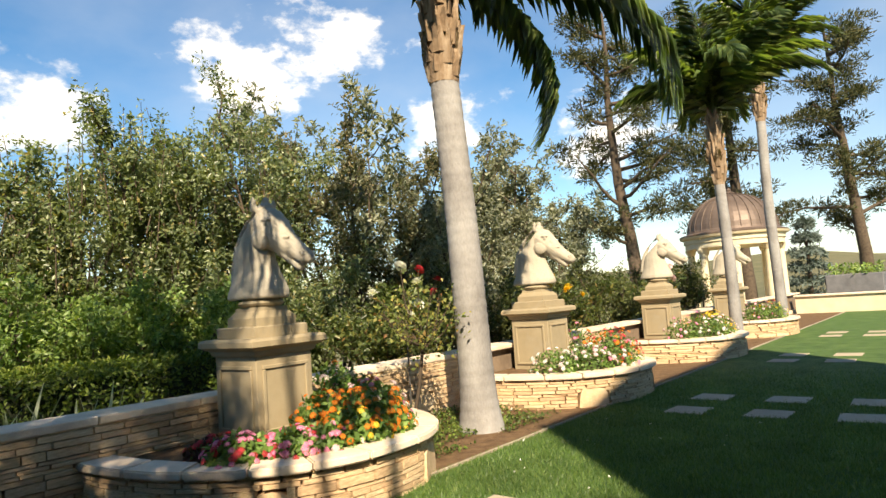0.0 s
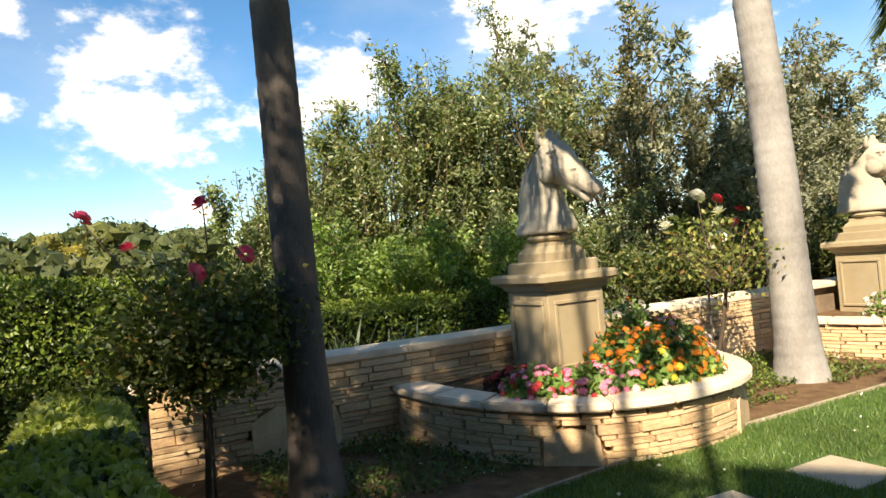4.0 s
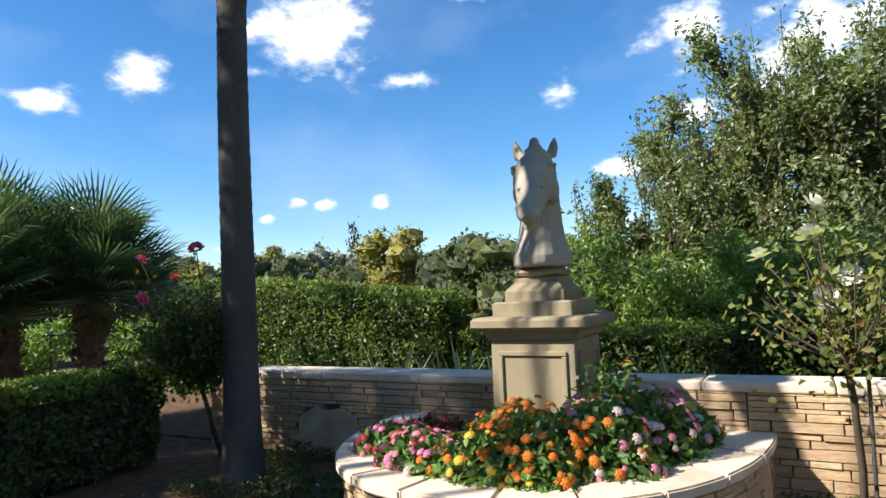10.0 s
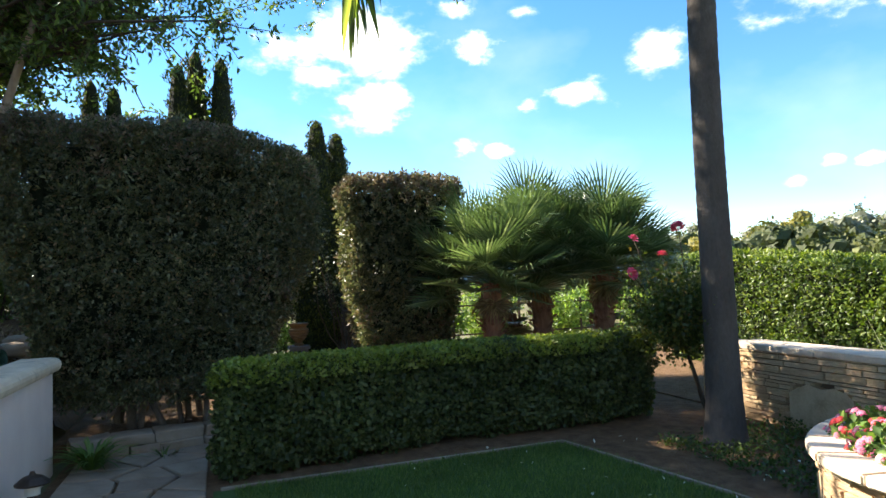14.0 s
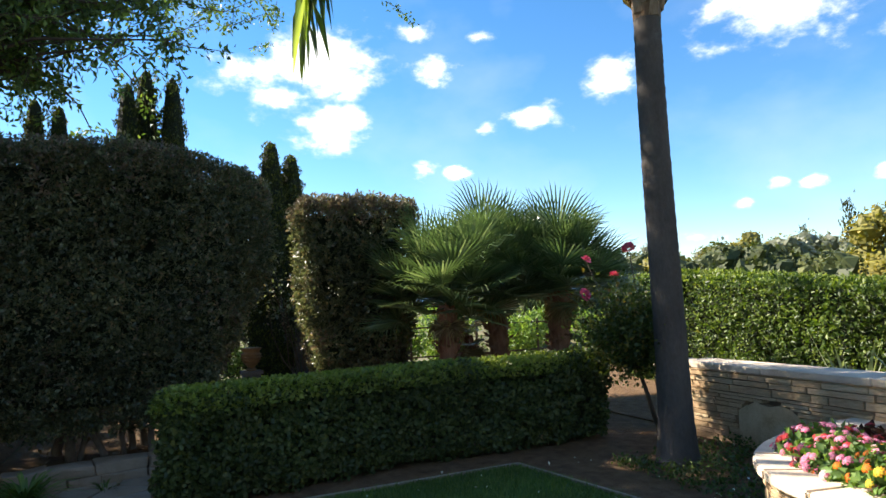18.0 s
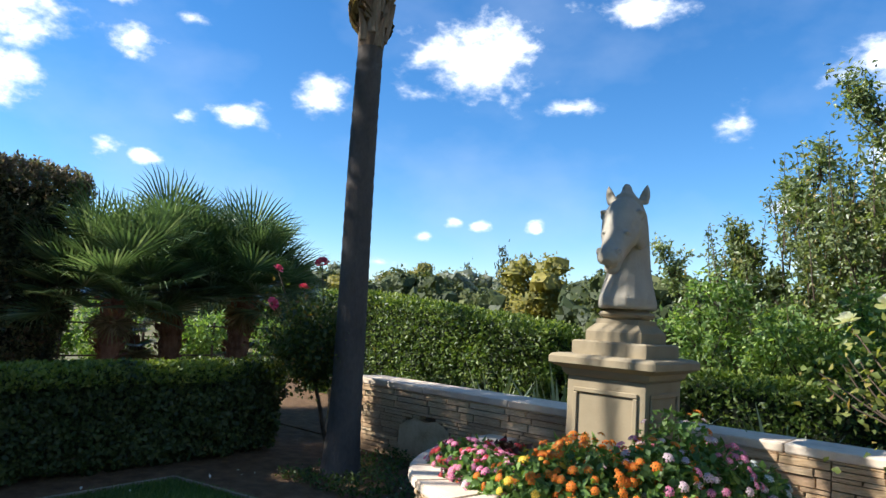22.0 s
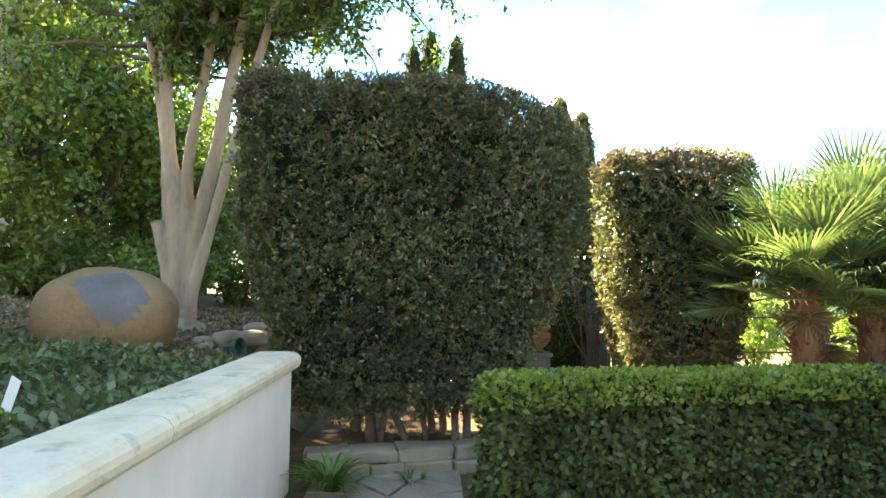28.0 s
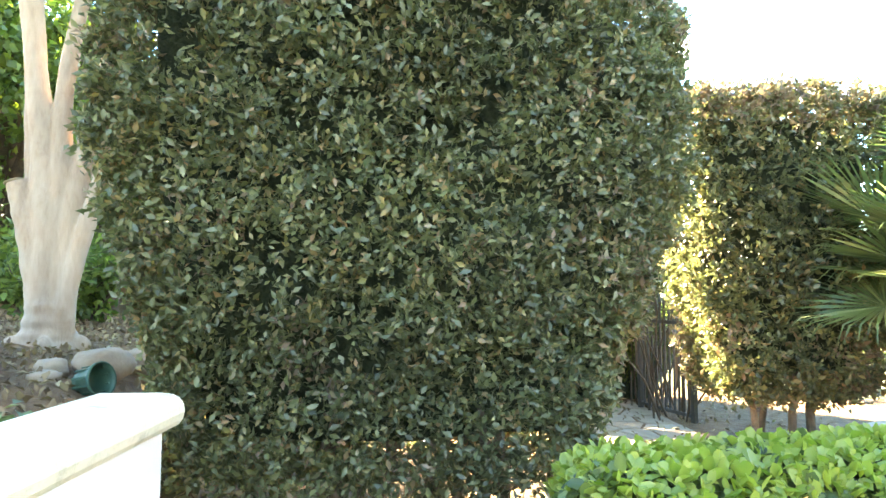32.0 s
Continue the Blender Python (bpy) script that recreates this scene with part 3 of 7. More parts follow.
def make_ground():
    a = np.concatenate([-np.geomspace(2500, 14, 26), np.linspace(-13, 32, 46), np.geomspace(34, 2500, 24)])
    b = np.concatenate([-np.geomspace(2500, 9, 22), np.linspace(-8, 30, 39), np.geomspace(32, 2500, 30)])
    X, Y = np.meshgrid(a, b, indexing="ij")
    v = np.stack([X, Y, ground_height(X, Y)], -1).reshape(-1, 3)
    n, m = X.shape
    i, j = np.meshgrid(np.arange(n - 1), np.arange(m - 1), indexing="ij")
    f = np.stack([i * m + j, (i + 1) * m + j, (i + 1) * m + j + 1, i * m + j + 1], -1).reshape(-1, 4)
    ob = new("ground", arrays_mesh("ground", v, f, M_EARTH, True))
    tagged(ob, "dry olive-brown earth falling away to wooded hills", "ground", kind="structure")


make_ground()


def slab_from_outline(name, outline, z0, z1, material, label, category, kind="structure"):
    bm = bmesh.new()
    top = bm.faces.new([bm.verts.new((x, y, z1)) for x, y in outline])
    r = bmesh.ops.extrude_face_region(bm, geom=[top])
    bmesh.ops.translate(bm, vec=(0, 0, z0 - z1), verts=[g for g in r["geom"] if isinstance(g, bmesh.types.BMVert)])
    ob = new(name, bm_mesh(name, bm, material))
    return tagged(ob, label, category, kind=kind)


WALL_Y = 5.2            # front face of the low stone wall
LAWN_Y = 3.38           # edge of the lawn along the beds
# soil of the bed between lawn and wall, and of the bed by the low hedge
slab_from_outline("planting_bed_soil", [(-4.0, 0.05), (-1.74, 0.05), (-1.93, 2.98), (-0.2, 3.28), (1.0, LAWN_Y), (27, LAWN_Y), (27, 5.25), (-4.0, 5.25)], -0.1, 0.012, M_SOIL, "dark brown mulched soil of the flower bed", "soil")
slab_from_outline("north_bed_soil", [(-9, 5.3), (27, 5.3), (27, 9.2), (-9, 9.2)], -0.4, 0.02, M_SOIL, "dark leaf-strewn soil behind the garden wall", "soil")
lawn = slab_from_outline("lawn", [(27, -1.15), (27, LAWN_Y), (1.0, LAWN_Y), (-0.2, 3.28), (-1.93, 2.98), (-1.74, 0.05), (-1.6, 0.05), (-1.6, -1.15)], -0.1, 0.022, M_LAWN, "clipped green lawn with scattered fallen leaves", "lawn")
slab_from_outline("path_bed", [(-9.5, 0.05), (-1.6, 0.05), (-1.6, -1.15), (-9.5, -1.15)], -0.1, 0.006, M_SOIL, "packed brown earth under the flagstone path", "path")
slab_from_outline("gate_path_bed", [(-9.5, 0.05), (-4.0, 0.05), (-4.0, 5.3), (-9.5, 5.3)], -0.1, 0.006, M_SOIL, "packed brown earth beside the garden gate", "path")


def grass():
    n = 120000
    x = rng.beta(1.0, 1.9, n) * 11 - 1.92
    y = rng.uniform(0.2, LAWN_Y + 0.03, n)
    keep = (y < np.where(x < -0.2, 2.98 + (x + 1.93) * 0.173, np.where(x < 1, 3.28 + (x + 0.2) * 0.083, LAWN_Y)) + 0.02) & (x > -1.74 - 0.065 * y)
    for cx, cy in STONES:
        keep &= (abs(x - cx) > 0.215 + 0.02 * rng.random(len(x))) | (abs(y - cy) > 0.215 + 0.02 * rng.random(len(x)))
    x, y = x[keep], y[keep]
    n = len(x)
    p = np.stack([x, y, np.full(n, 0.02)], -1)
    lean = rng.normal(0, 0.45, (n, 3))
    lean[:, 2] = 1
    lean = unit(lean)
    h = rng.uniform(0.025, 0.06, n)[:, None]
    side = unit(np.cross(lean, rand_dirs(n))) * 0.0032
    v = np.stack([p - side, p + side, p + lean * h], 1).reshape(-1, 3)
    f = np.arange(n * 3).reshape(-1, 3)
    ob = new("grass_blades", arrays_mesh("grass_blades", v, f, L_GRASS))
    tagged(ob, "short green grass blades of the lawn", "grass", kind="stuff")


STONES = [(x, y) for c in (0.83, 5.62, 10.5, 15.4) for x in (c - 0.465, c + 0.465) for y in (2.38, 1.52, 0.66)]


def stepping_stones():
    meshes = []
    for s in range(4):
        bm = box_bm(-0.225, 0.225, -0.225, 0.225, -0.04, 0.012, 0.012)
        for v in bm.verts:
            v.co.x += 0.04 * noise.noise(v.co * 5 + Vector((s, 0, 0)))
            v.co.y += 0.02 * noise.noise(v.co * 4 + Vector((0, s, 3)))
        meshes.append(bm_mesh("stepping_stone", bm, M_STEP))
    for i, (x, y) in enumerate(STONES):
        ob = new("stepping_stone", meshes[i % 4])
        ob.matrix_basis = pose(x, y, 0.016, 0, 0, rng.uniform(-4, 4))
        tagged(ob, "pale square concrete stepping stone in the lawn", "stepping stone", "lawn stepping stones")


def edging():
    runs = [((-1.74, 0.1), (-1.93, 2.98)), ((-1.93, 2.98), (-0.2, 3.28)), ((-0.2, 3.28), (1.0, LAWN_Y)), ((1.0, LAWN_Y), (27, LAWN_Y))]
    top = thing("lawn_edging", "thin weathered timber edging along the lawn", "edging", kind="structure")
    for (x0, y0), (x1, y1) in runs:
        d = math.hypot(x1 - x0, y1 - y0)
        bm = box_bm(0, d, -0.014, 0.014, -0.05, 0.045, 0.004)
        ob = part("edging_board", bm, M_EDGE, top)
        ob.matrix_basis = pose(x0, y0, 0, 0, 0, math.degrees(math.atan2(y1 - y0, x1 - x0)))


def stone_variants(count, material, name="stone", depth=0.05):
    """Split-faced stones of unit length and height, with uneven edges."""
    out = []
    g = np.random.default_rng(3)
    for s in range(count):
        bm = bmesh.new()
        bmesh.ops.create_cube(bm, size=1.0)
        for v in bm.verts:
            front = v.co.y < 0
            v.co.x *= 1 - (0.03 * g.random() if front else 0)
            v.co.z *= 1 - (0.12 * g.random() if front else 0)
            v.co.y = (-depth * (0.88 + 0.3 * g.random())) if front else depth
            v.co.z += 0.05 * (g.random() - 0.5)
        bmesh.ops.bevel(bm, geom=[e for e in bm.edges if all(v.co.y < 0 for v in e.verts)], offset=0.006, segments=1, affect="EDGES")
        out.append(bm_mesh(name, bm, material))
    return out


STONE_MESHES = stone_variants(8, M_LEDGE)


def lay_stones(parent, place, length, height, seed, big=(), longest=0.5, z0=0.0):
    """Thin ledge stones in courses, with a few broad field stones let in. place(u) gives x, y and the turn at u metres."""
    g = np.random.default_rng(seed)
    for u, w, h in big:
        x, y, a = place(u)
        bm = bmesh.new()
        k = 9
        ring = []
        for i in range(k):
            t = math.pi * i / (k - 1)
            ring.append((-math.cos(t) * w / 2 * (1 + 0.06 * g.normal()), h * (0.45 + 0.55 * math.sin(t) ** 0.55) * (1 + 0.05 * g.normal())))
        pts = [(-w / 2, 0.0)] + ring + [(w / 2, 0.0)]
        face = bm.faces.new([bm.verts.new((px_, -0.045, pz)) for px_, pz in pts])
        r = bmesh.ops.extrude_face_region(bm, geom=[face])
        bmesh.ops.translate(bm, vec=(0, 0.09, 0), verts=[q for q in r["geom"] if isinstance(q, bmesh.types.BMVert)])
        ob = part("field_stone", bm, M_LEDGE, parent)
        ob.matrix_basis = pose(x, y, z0 + 0.005, 0, 0, a)
    z = z0
    while z < z0 + height - 0.012:
        h = min(g.choice((0.03, 0.036, 0.044, 0.054, 0.074)), z0 + height - z)
        u = g.uniform(-0.15, 0)
        while u < length:
            w = g.uniform(0.14, longest)
            a, b = max(u, 0.0), min(u + w, length)
            u += w
            if b - a < 0.04:
                continue
            mid = (a + b) / 2
            clash = False
            for bu, bw, bh in big:
                up = (z - z0 + 0.3 * h) / bh
                if up < 1.0 and abs(mid - bu) < (bw + b - a) / 2:
                    half = bw / 2 * (1.0 if up < 0.45 else math.sqrt(max(1 - ((up - 0.45) / 0.55) ** 3.6, 0.0)))
                    lo, hi = bu - half, bu + half
                    if b < lo or a > hi:
                        continue
                    if a < lo - 0.05:
                        b = lo
                    elif b > hi + 0.05:
                        a = hi
                    else:
                        clash = True
            if clash or b - a < 0.04:
                continue
            x, y, turn = place((a + b) / 2)
            ob = new("ledge_stone", STONE_MESHES[g.integers(8)])
            ob.parent = parent
            ob.matrix_basis = pose(x, y, z + h / 2, 0, g.uniform(-0.5, 0.5), turn) @ Matrix.Diagonal((b - a - 0.005, g.uniform(0.85, 1.15), h - 0.004, 1))
        z += h


def cap_slabs(parent, x0, x1, y0, y1, z0, z1, seed):
    g = np.random.default_rng(seed)
    x = x0
    while x < x1 - 0.1:
        w = min(g.uniform(0.6, 1.15), x1 - x)
        if x1 - x - w < 0.25:
            w = x1 - x
        bm = box_bm(x + 0.004, x + w - 0.004, y0, y1, z0, z1, 0.012, 2)
        for v in bm.verts:
            v.co.y += 0.010 * noise.noise(v.co * 5)
            v.co.z += 0.004 * noise.noise(v.co * 3 + Vector((9, 0, 0)))
        part("cap_slab", bm, M_CAP, parent)
        x += w


def garden_wall():
    """Low wall of ledge stones with a flat stone cap, running east behind the planters."""
    wall = thing("wall_north", "low tan ledgestone garden wall with flat stone cap", "wall", kind="structure")
    part("wall_core", box_bm(-2.22, 27, WALL_Y + 0.03, WALL_Y + 0.30, -0.3, 0.70), M_MORTAR, wall)
    spans = [(-2.22, 4.6, 11, [(1.05, 0.70, 0.45)]), (2.38, 2.2, 12, [(1.35, 0.5, 0.34)]), (7.2, 1.9, 13, []), (11.9, 1.9, 14, [])]
    for x0, length, seed, big in spans:
        lay_stones(wall, lambda u, x0=x0: (x0 + u, WALL_Y, 0), length, 0.70, seed, big)
    cap_slabs(wall, -2.26, 27, WALL_Y - 0.06, WALL_Y + 0.36, 0.70, 0.765, 5)
    # end pier, a little lower
    pier = thing("wall_pier", "short tan ledgestone pier with a stone cap", "pier", kind="structure")
    part("pier_core", box_bm(-2.64, -2.32, WALL_Y + 0.0, WALL_Y + 0.36, -0.3, 0.66), M_MORTAR, pier)
    lay_stones(pier, lambda u: (-2.64 + u, WALL_Y - 0.03, 0), 0.32, 0.66, 21)
    part("pier_cap", box_bm(-2.68, -2.29, WALL_Y - 0.1, WALL_Y + 0.42, 0.66, 0.735, 0.015, 2), M_CAP, pier)


PLANTERS = [1.10, 6.0, 10.9, 15.8]
PA, PB = 1.45, 2.05     # half width and depth of the planter's rim
RIM_TOP = 0.44


def ellipse(cx, a, b, t):
    c, s = math.cos(t), math.sin(t)
    return cx - a * math.copysign(abs(c) ** 0.88, c), WALL_Y - b * abs(s) ** 0.88


def planter(cx, index):
    top = thing("planter", "half-round raised planter of tan ledgestone with stone rim", "planter", group="horse statue planters")
    a, b = PA - 0.09, PB - 0.12
    # core
    bm = bmesh.new()
    k = 28
    outer = [bm.verts.new((*ellipse(cx, a - 0.03, b - 0.03, math.pi * i / k), -0.1)) for i in range(k + 1)]
    face = bm.faces.new(outer)
    r = bmesh.ops.extrude_face_region(bm, geom=[face])
    bmesh.ops.translate(bm, vec=(0, 0, 0.49), verts=[g for g in r["geom"] if isinstance(g, bmesh.types.BMVert)])
    part("planter_core", bm, M_SOIL, top, "dark potting soil")
    # face stones
    steps = 160
    pts = [ellipse(cx, a, b, math.pi * i / steps) for i in range(steps + 1)]
    cum = [0.0]
    for p, q in zip(pts, pts[1:]):
        cum.append(cum[-1] + math.dist(p, q))

    def place(u):
        i = min(max(int(np.searchsorted(cum, u)) - 1, 0), steps - 1)
        f = (u - cum[i]) / (cum[i + 1] - cum[i])
        (x0, y0), (x1, y1) = pts[i], pts[i + 1]
        return x0 + (x1 - x0) * f, y0 + (y1 - y0) * f, math.degrees(math.atan2(y1 - y0, x1 - x0))

    big = [(0.62 * cum[-1], 0.42, 0.30), (0.93 * cum[-1], 0.36, 0.3), (0.33 * cum[-1], 0.4, 0.24)] if index < 2 else [(0.6 * cum[-1], 0.42, 0.3)]
    lay_stones(top, place, cum[-1], 0.40, 40 + index, big, 0.34 if index < 2 else 0.6)
    # rim of nine slabs
    n = 11
    for s in range(n):
        t0, t1 = math.pi * s / n + 0.004, math.pi * (s + 1) / n - 0.004
        bm = bmesh.new()
        m = 5
        ring = []
        for z in (RIM_TOP - 0.062, RIM_TOP):
            o = [bm.verts.new((*ellipse(cx, PA, PB, t0 + (t1 - t0) * i / m), z)) for i in range(m + 1)]
            q = [bm.verts.new((*ellipse(cx, PA - 0.30, PB - 0.30, t0 + (t1 - t0) * i / m), z)) for i in range(m + 1)]
            ring.append((o, q))
        (o0, q0), (o1, q1) = ring
        for i in range(m):
            bm.faces.new((o1[i], o1[i + 1], q1[i + 1], q1[i]))
            bm.faces.new((o0[i], q0[i], q0[i + 1], o0[i + 1]))
            bm.faces.new((o0[i], o0[i + 1], o1[i + 1], o1[i]))
            bm.faces.new((q0[i], q1[i], q1[i + 1], q0[i + 1]))
        bm.faces.new((o0[0], o1[0], q1[0], q0[0]))
        bm.faces.new((o0[m], q0[m], q1[m], o1[m]))
        bmesh.ops.recalc_face_normals(bm, faces=bm.faces)
        bmesh.ops.bevel(bm, geom=[e for e in bm.edges if e.calc_face_angle(0) > 0.9], offset=0.011, segments=2, affect="EDGES")
        for v in bm.verts:
            v.co.z += 0.004 * noise.noise(v.co * 4)
        part("rim_slab", bm, M_CAP, top)
    return top


def pedestal(cx, cy):
    ped = thing("pedestal", "square cream cast-stone pedestal with moulded cornice", "pedestal", (cx, cy, 0), "horse statue pedestals")
    shaft = part("shaft", box_bm(-0.30, 0.30, -0.30, 0.30, 0.30, 1.11, 0.006), M_CAST, ped)
    for k in range(4):
        turn = Matrix.Rotation(k * math.pi / 2, 4, "Z")
        for x0, x1, z0, z1 in ((-0.245, 0.245, 1.0, 1.035), (-0.245, 0.245, 0.46, 0.495), (-0.245, -0.21, 0.4955, 0.9995), (0.21, 0.245, 0.4955, 0.9995)):
            bm = box_bm(x0, x1, -0.318, -0.3005, z0, z1, 0.006)
            ob = part("panel_moulding", bm, M_CAST, shaft)
            ob.matrix_basis = turn
    part("cornice", square_lathe_bm([(0.305, 1.112), (0.325, 1.13), (0.335, 1.165), (0.37, 1.18), (0.405, 1.20), (0.405, 1.245), (0.39, 1.262), (0.36, 1.27)]), M_CAST, ped)
    part("plinth_step", square_lathe_bm([(0.285, 1.2705), (0.285, 1.36), (0.27, 1.37)]), M_CAST, ped)
    part("upper_step", square_lathe_bm([(0.215, 1.3705), (0.215, 1.44), (0.205, 1.455), (0.165, 1.50), (0.16, 1.535)]), M_CAST, ped)
    part("collar", lathe_bm([(0.155, 1.5355), (0.19, 1.55), (0.205, 1.57), (0.19, 1.59), (0.16, 1.595), (0.16, 1.615)], 28), M_CAST, ped, smooth=False)
    return ped


def horse_mesh():
    """Head and neck of a horse, looking along +x, cut off at the shoulders."""
    def loft(sections, sides=20):
        v, f = [], []
        for (x, z, ang, hd, hw) in sections:
            ax, az = math.cos(ang), math.sin(ang)
            for k in range(sides):
                t = 2 * math.pi * k / sides
                c, s = math.cos(t), math.sin(t)
                v.append((x + ax * hd * c, hw * s * (1 - 0.12 * abs(c)), z + az * hd * c))
        n = len(sections)
        for i in range(n - 1):
            for k in range(sides):
                k2 = (k + 1) % sides
                f.append((i * sides + k, i * sides + k2, (i + 1) * sides + k2, (i + 1) * sides + k))
        return v, f, [list(range(sides))[::-1], list(range((n - 1) * sides, n * sides))]

    bm = bmesh.new()

    def add(sections, sides=20):
        v, f, caps = loft(sections, sides)
        vs = [bm.verts.new(p) for p in v]
        for q in f + caps:
            bm.faces.new([vs[i] for i in q])

    r = radians
    # neck, flared at the shoulders
    add([(-0.035, 0.0, 0, 0.322, 0.200), (-0.035, 0.02, 0, 0.338, 0.214), (-0.03, 0.07, r(1), 0.330, 0.210), (-0.035, 0.14, r(3), 0.295, 0.192), (-0.045, 0.23, r(5), 0.252, 0.170),
         (-0.058, 0.33, r(7), 0.226, 0.155), (-0.06, 0.43, r(10), 0.212, 0.148), (-0.042, 0.53, r(17), 0.203, 0.143), (-0.005, 0.63, r(29), 0.188, 0.142), (0.04, 0.71, r(40), 0.162, 0.138), (0.09, 0.775, r(50), 0.112, 0.115), (0.12, 0.815, r(55), 0.05, 0.05)])
    # head: from behind the cheek to the muzzle
    add([(0.03, 0.72, r(50), 0.10, 0.09), (0.075, 0.69, r(51), 0.16, 0.136), (0.13, 0.65, r(51), 0.185, 0.152), (0.20, 0.59, r(51), 0.178, 0.154), (0.275, 0.53, r(51), 0.152, 0.134),
         (0.36, 0.465, r(52), 0.124, 0.108), (0.44, 0.415, r(52), 0.101, 0.091), (0.51, 0.372, r(51), 0.091, 0.085), (0.57, 0.335, r(49), 0.087, 0.088), (0.617, 0.308, r(46), 0.066, 0.072), (0.645, 0.292, r(44), 0.032, 0.038)])
    # lower jaw and lip
    add([(0.28, 0.43, r(58), 0.07, 0.085), (0.37, 0.365, r(58), 0.06, 0.066), (0.44, 0.305, r(60), 0.05, 0.056), (0.495, 0.262, r(62), 0.046, 0.055), (0.53, 0.240, r(60), 0.022, 0.032)], 14)
    # mane crest and forelock
    add([(-0.325, 0.16, r(5), 0.03, 0.035), (-0.287, 0.34, r(8), 0.045, 0.045), (-0.24, 0.50, r(16), 0.05, 0.048), (-0.15, 0.655, r(30), 0.05, 0.05), (-0.055, 0.765, r(45), 0.05, 0.052), (0.03, 0.825, r(66), 0.048, 0.052), (0.12, 0.835, r(95), 0.035, 0.045)], 12)
    add([(0.085, 0.80, r(10), 0.075, 0.075), (0.09, 0.845, r(8), 0.062, 0.062), (0.098, 0.875, r(6), 0.036, 0.04), (0.104, 0.90, r(4), 0.036, 0.036), (0.107, 0.925, r(4), 0.016, 0.018)], 12)
    for s in (-1, 1):
        # ears
        base = Vector((0.065, s * 0.112, 0.775))
        vs = []
        for k, (h, rad) in enumerate(((0.0, 0.042), (0.05, 0.046), (0.10, 0.032), (0.150, 0.006))):
            for j in range(8):
                t = 2 * math.pi * j / 8
                vs.append(bm.verts.new(base + Vector((math.cos(t) * rad * 0.75 + h * 0.12, math.sin(t) * rad * 0.9 + s * h * 0.22, h))))
        for k in range(3):
            for j in range(8):
                bm.faces.new((vs[k * 8 + j], vs[k * 8 + (j + 1) % 8], vs[k * 8 + 8 + (j + 1) % 8], vs[k * 8 + 8 + j]))
        bm.faces.new(vs[:8][::-1])
        bm.faces.new(vs[24:])
        # brow, eye, cheek, face ridge and nostril swellings
        for (x, y, z, rx, ry, rz) in ((0.215, 0.132, 0.695, 0.060, 0.032, 0.020), (0.222, 0.142, 0.660, 0.026, 0.020, 0.017), (0.135, 0.118, 0.535, 0.105, 0.048, 0.105), (0.60, 0.066, 0.372, 0.036, 0.026, 0.026), (0.36, 0.080, 0.52, 0.10, 0.022, 0.018)):
            bmesh.ops.create_icosphere(bm, subdivisions=2, radius=1.0, matrix=Matrix.Translation((x, s * y, z)) @ Matrix.Diagonal((rx, ry, rz, 1)))
    me = fused("horse_head_statue", bm_mesh("horse_head_statue", bm, M_STATUE, True), 0.0085, 3, M_STATUE)
    # carved hollows: nostrils, mouth, eye sockets, ears, the jaw line, and light furrows of the mane
    co = np.empty(len(me.vertices) * 3, np.float32)
    me.vertices.foreach_get("co", co)
    co = co.reshape(-1, 3).astype(float)
    no = np.array([v.normal[:] for v in me.vertices])
    cut = np.zeros(len(co))
    for s in (-1, 1):
        for c, rad, deep in (((0.622, s * 0.086, 0.378), 0.021, 0.032), ((0.246, s * 0.165, 0.652), 0.018, 0.014), ((0.196, s * 0.165, 0.668), 0.016, 0.012), ((0.105, s * 0.122, 0.835), 0.028, 0.018), ((0.31, s * 0.125, 0.585), 0.034, 0.010), ((0.045, s * 0.16, 0.60), 0.03, 0.008)):
            d = np.linalg.norm(co - np.array(c), axis=1)
            cut = np.maximum(cut, deep * np.clip(1.35 - d / rad, 0, 1))
    lip = np.array([0.615, 0, 0.262]) - np.array([0.43, 0, 0.335])
    u = ((co - np.array([0.43, 0, 0.335])) @ lip) / (lip @ lip)
    off = np.abs((co[:, 0] - 0.43) * lip[2] - (co[:, 2] - 0.335) * lip[0]) / np.linalg.norm(lip)
    cut = np.maximum(cut, np.where((u > 0.15) & (u < 1.2), 0.024 * np.clip(1 - off / 0.015, 0, 1), 0))
    crest = np.clip(1 - (co[:, 0] + 0.27 - 0.62 * np.clip(co[:, 2] - 0.4, 0, 1) ** 1.2) / 0.12, 0, 1) * np.clip((co[:, 2] - 0.2) / 0.1, 0, 1)
    cut += crest * 0.0022 * (1 + np.sin(co[:, 2] * 120 + co[:, 0] * 60))
    co -= no * cut[:, None]
    co[:, 0] = np.where(co[:, 0] > 0.2, 0.2 + (co[:, 0] - 0.2) * 0.88, co[:, 0])
    me.vertices.foreach_set("co", co.astype(np.float32).ravel())
    me.update()
    return me


def horse_statues():
    me = horse_mesh()
    first = None
    for i, cx in enumerate(PLANTERS):
        pedestal(cx + 0.02, 4.76)
        m = pose(cx + 0.02, 4.75, 1.61, 0, 0, -78)
        if first is None:
            first = new("horse_head_statue", me)
            first.matrix_basis = m
            tagged(first, "pale stone horse head bust, weathered, on its pedestal", "statue", "horse head statues")
        else:
            copy_thing(first, m)


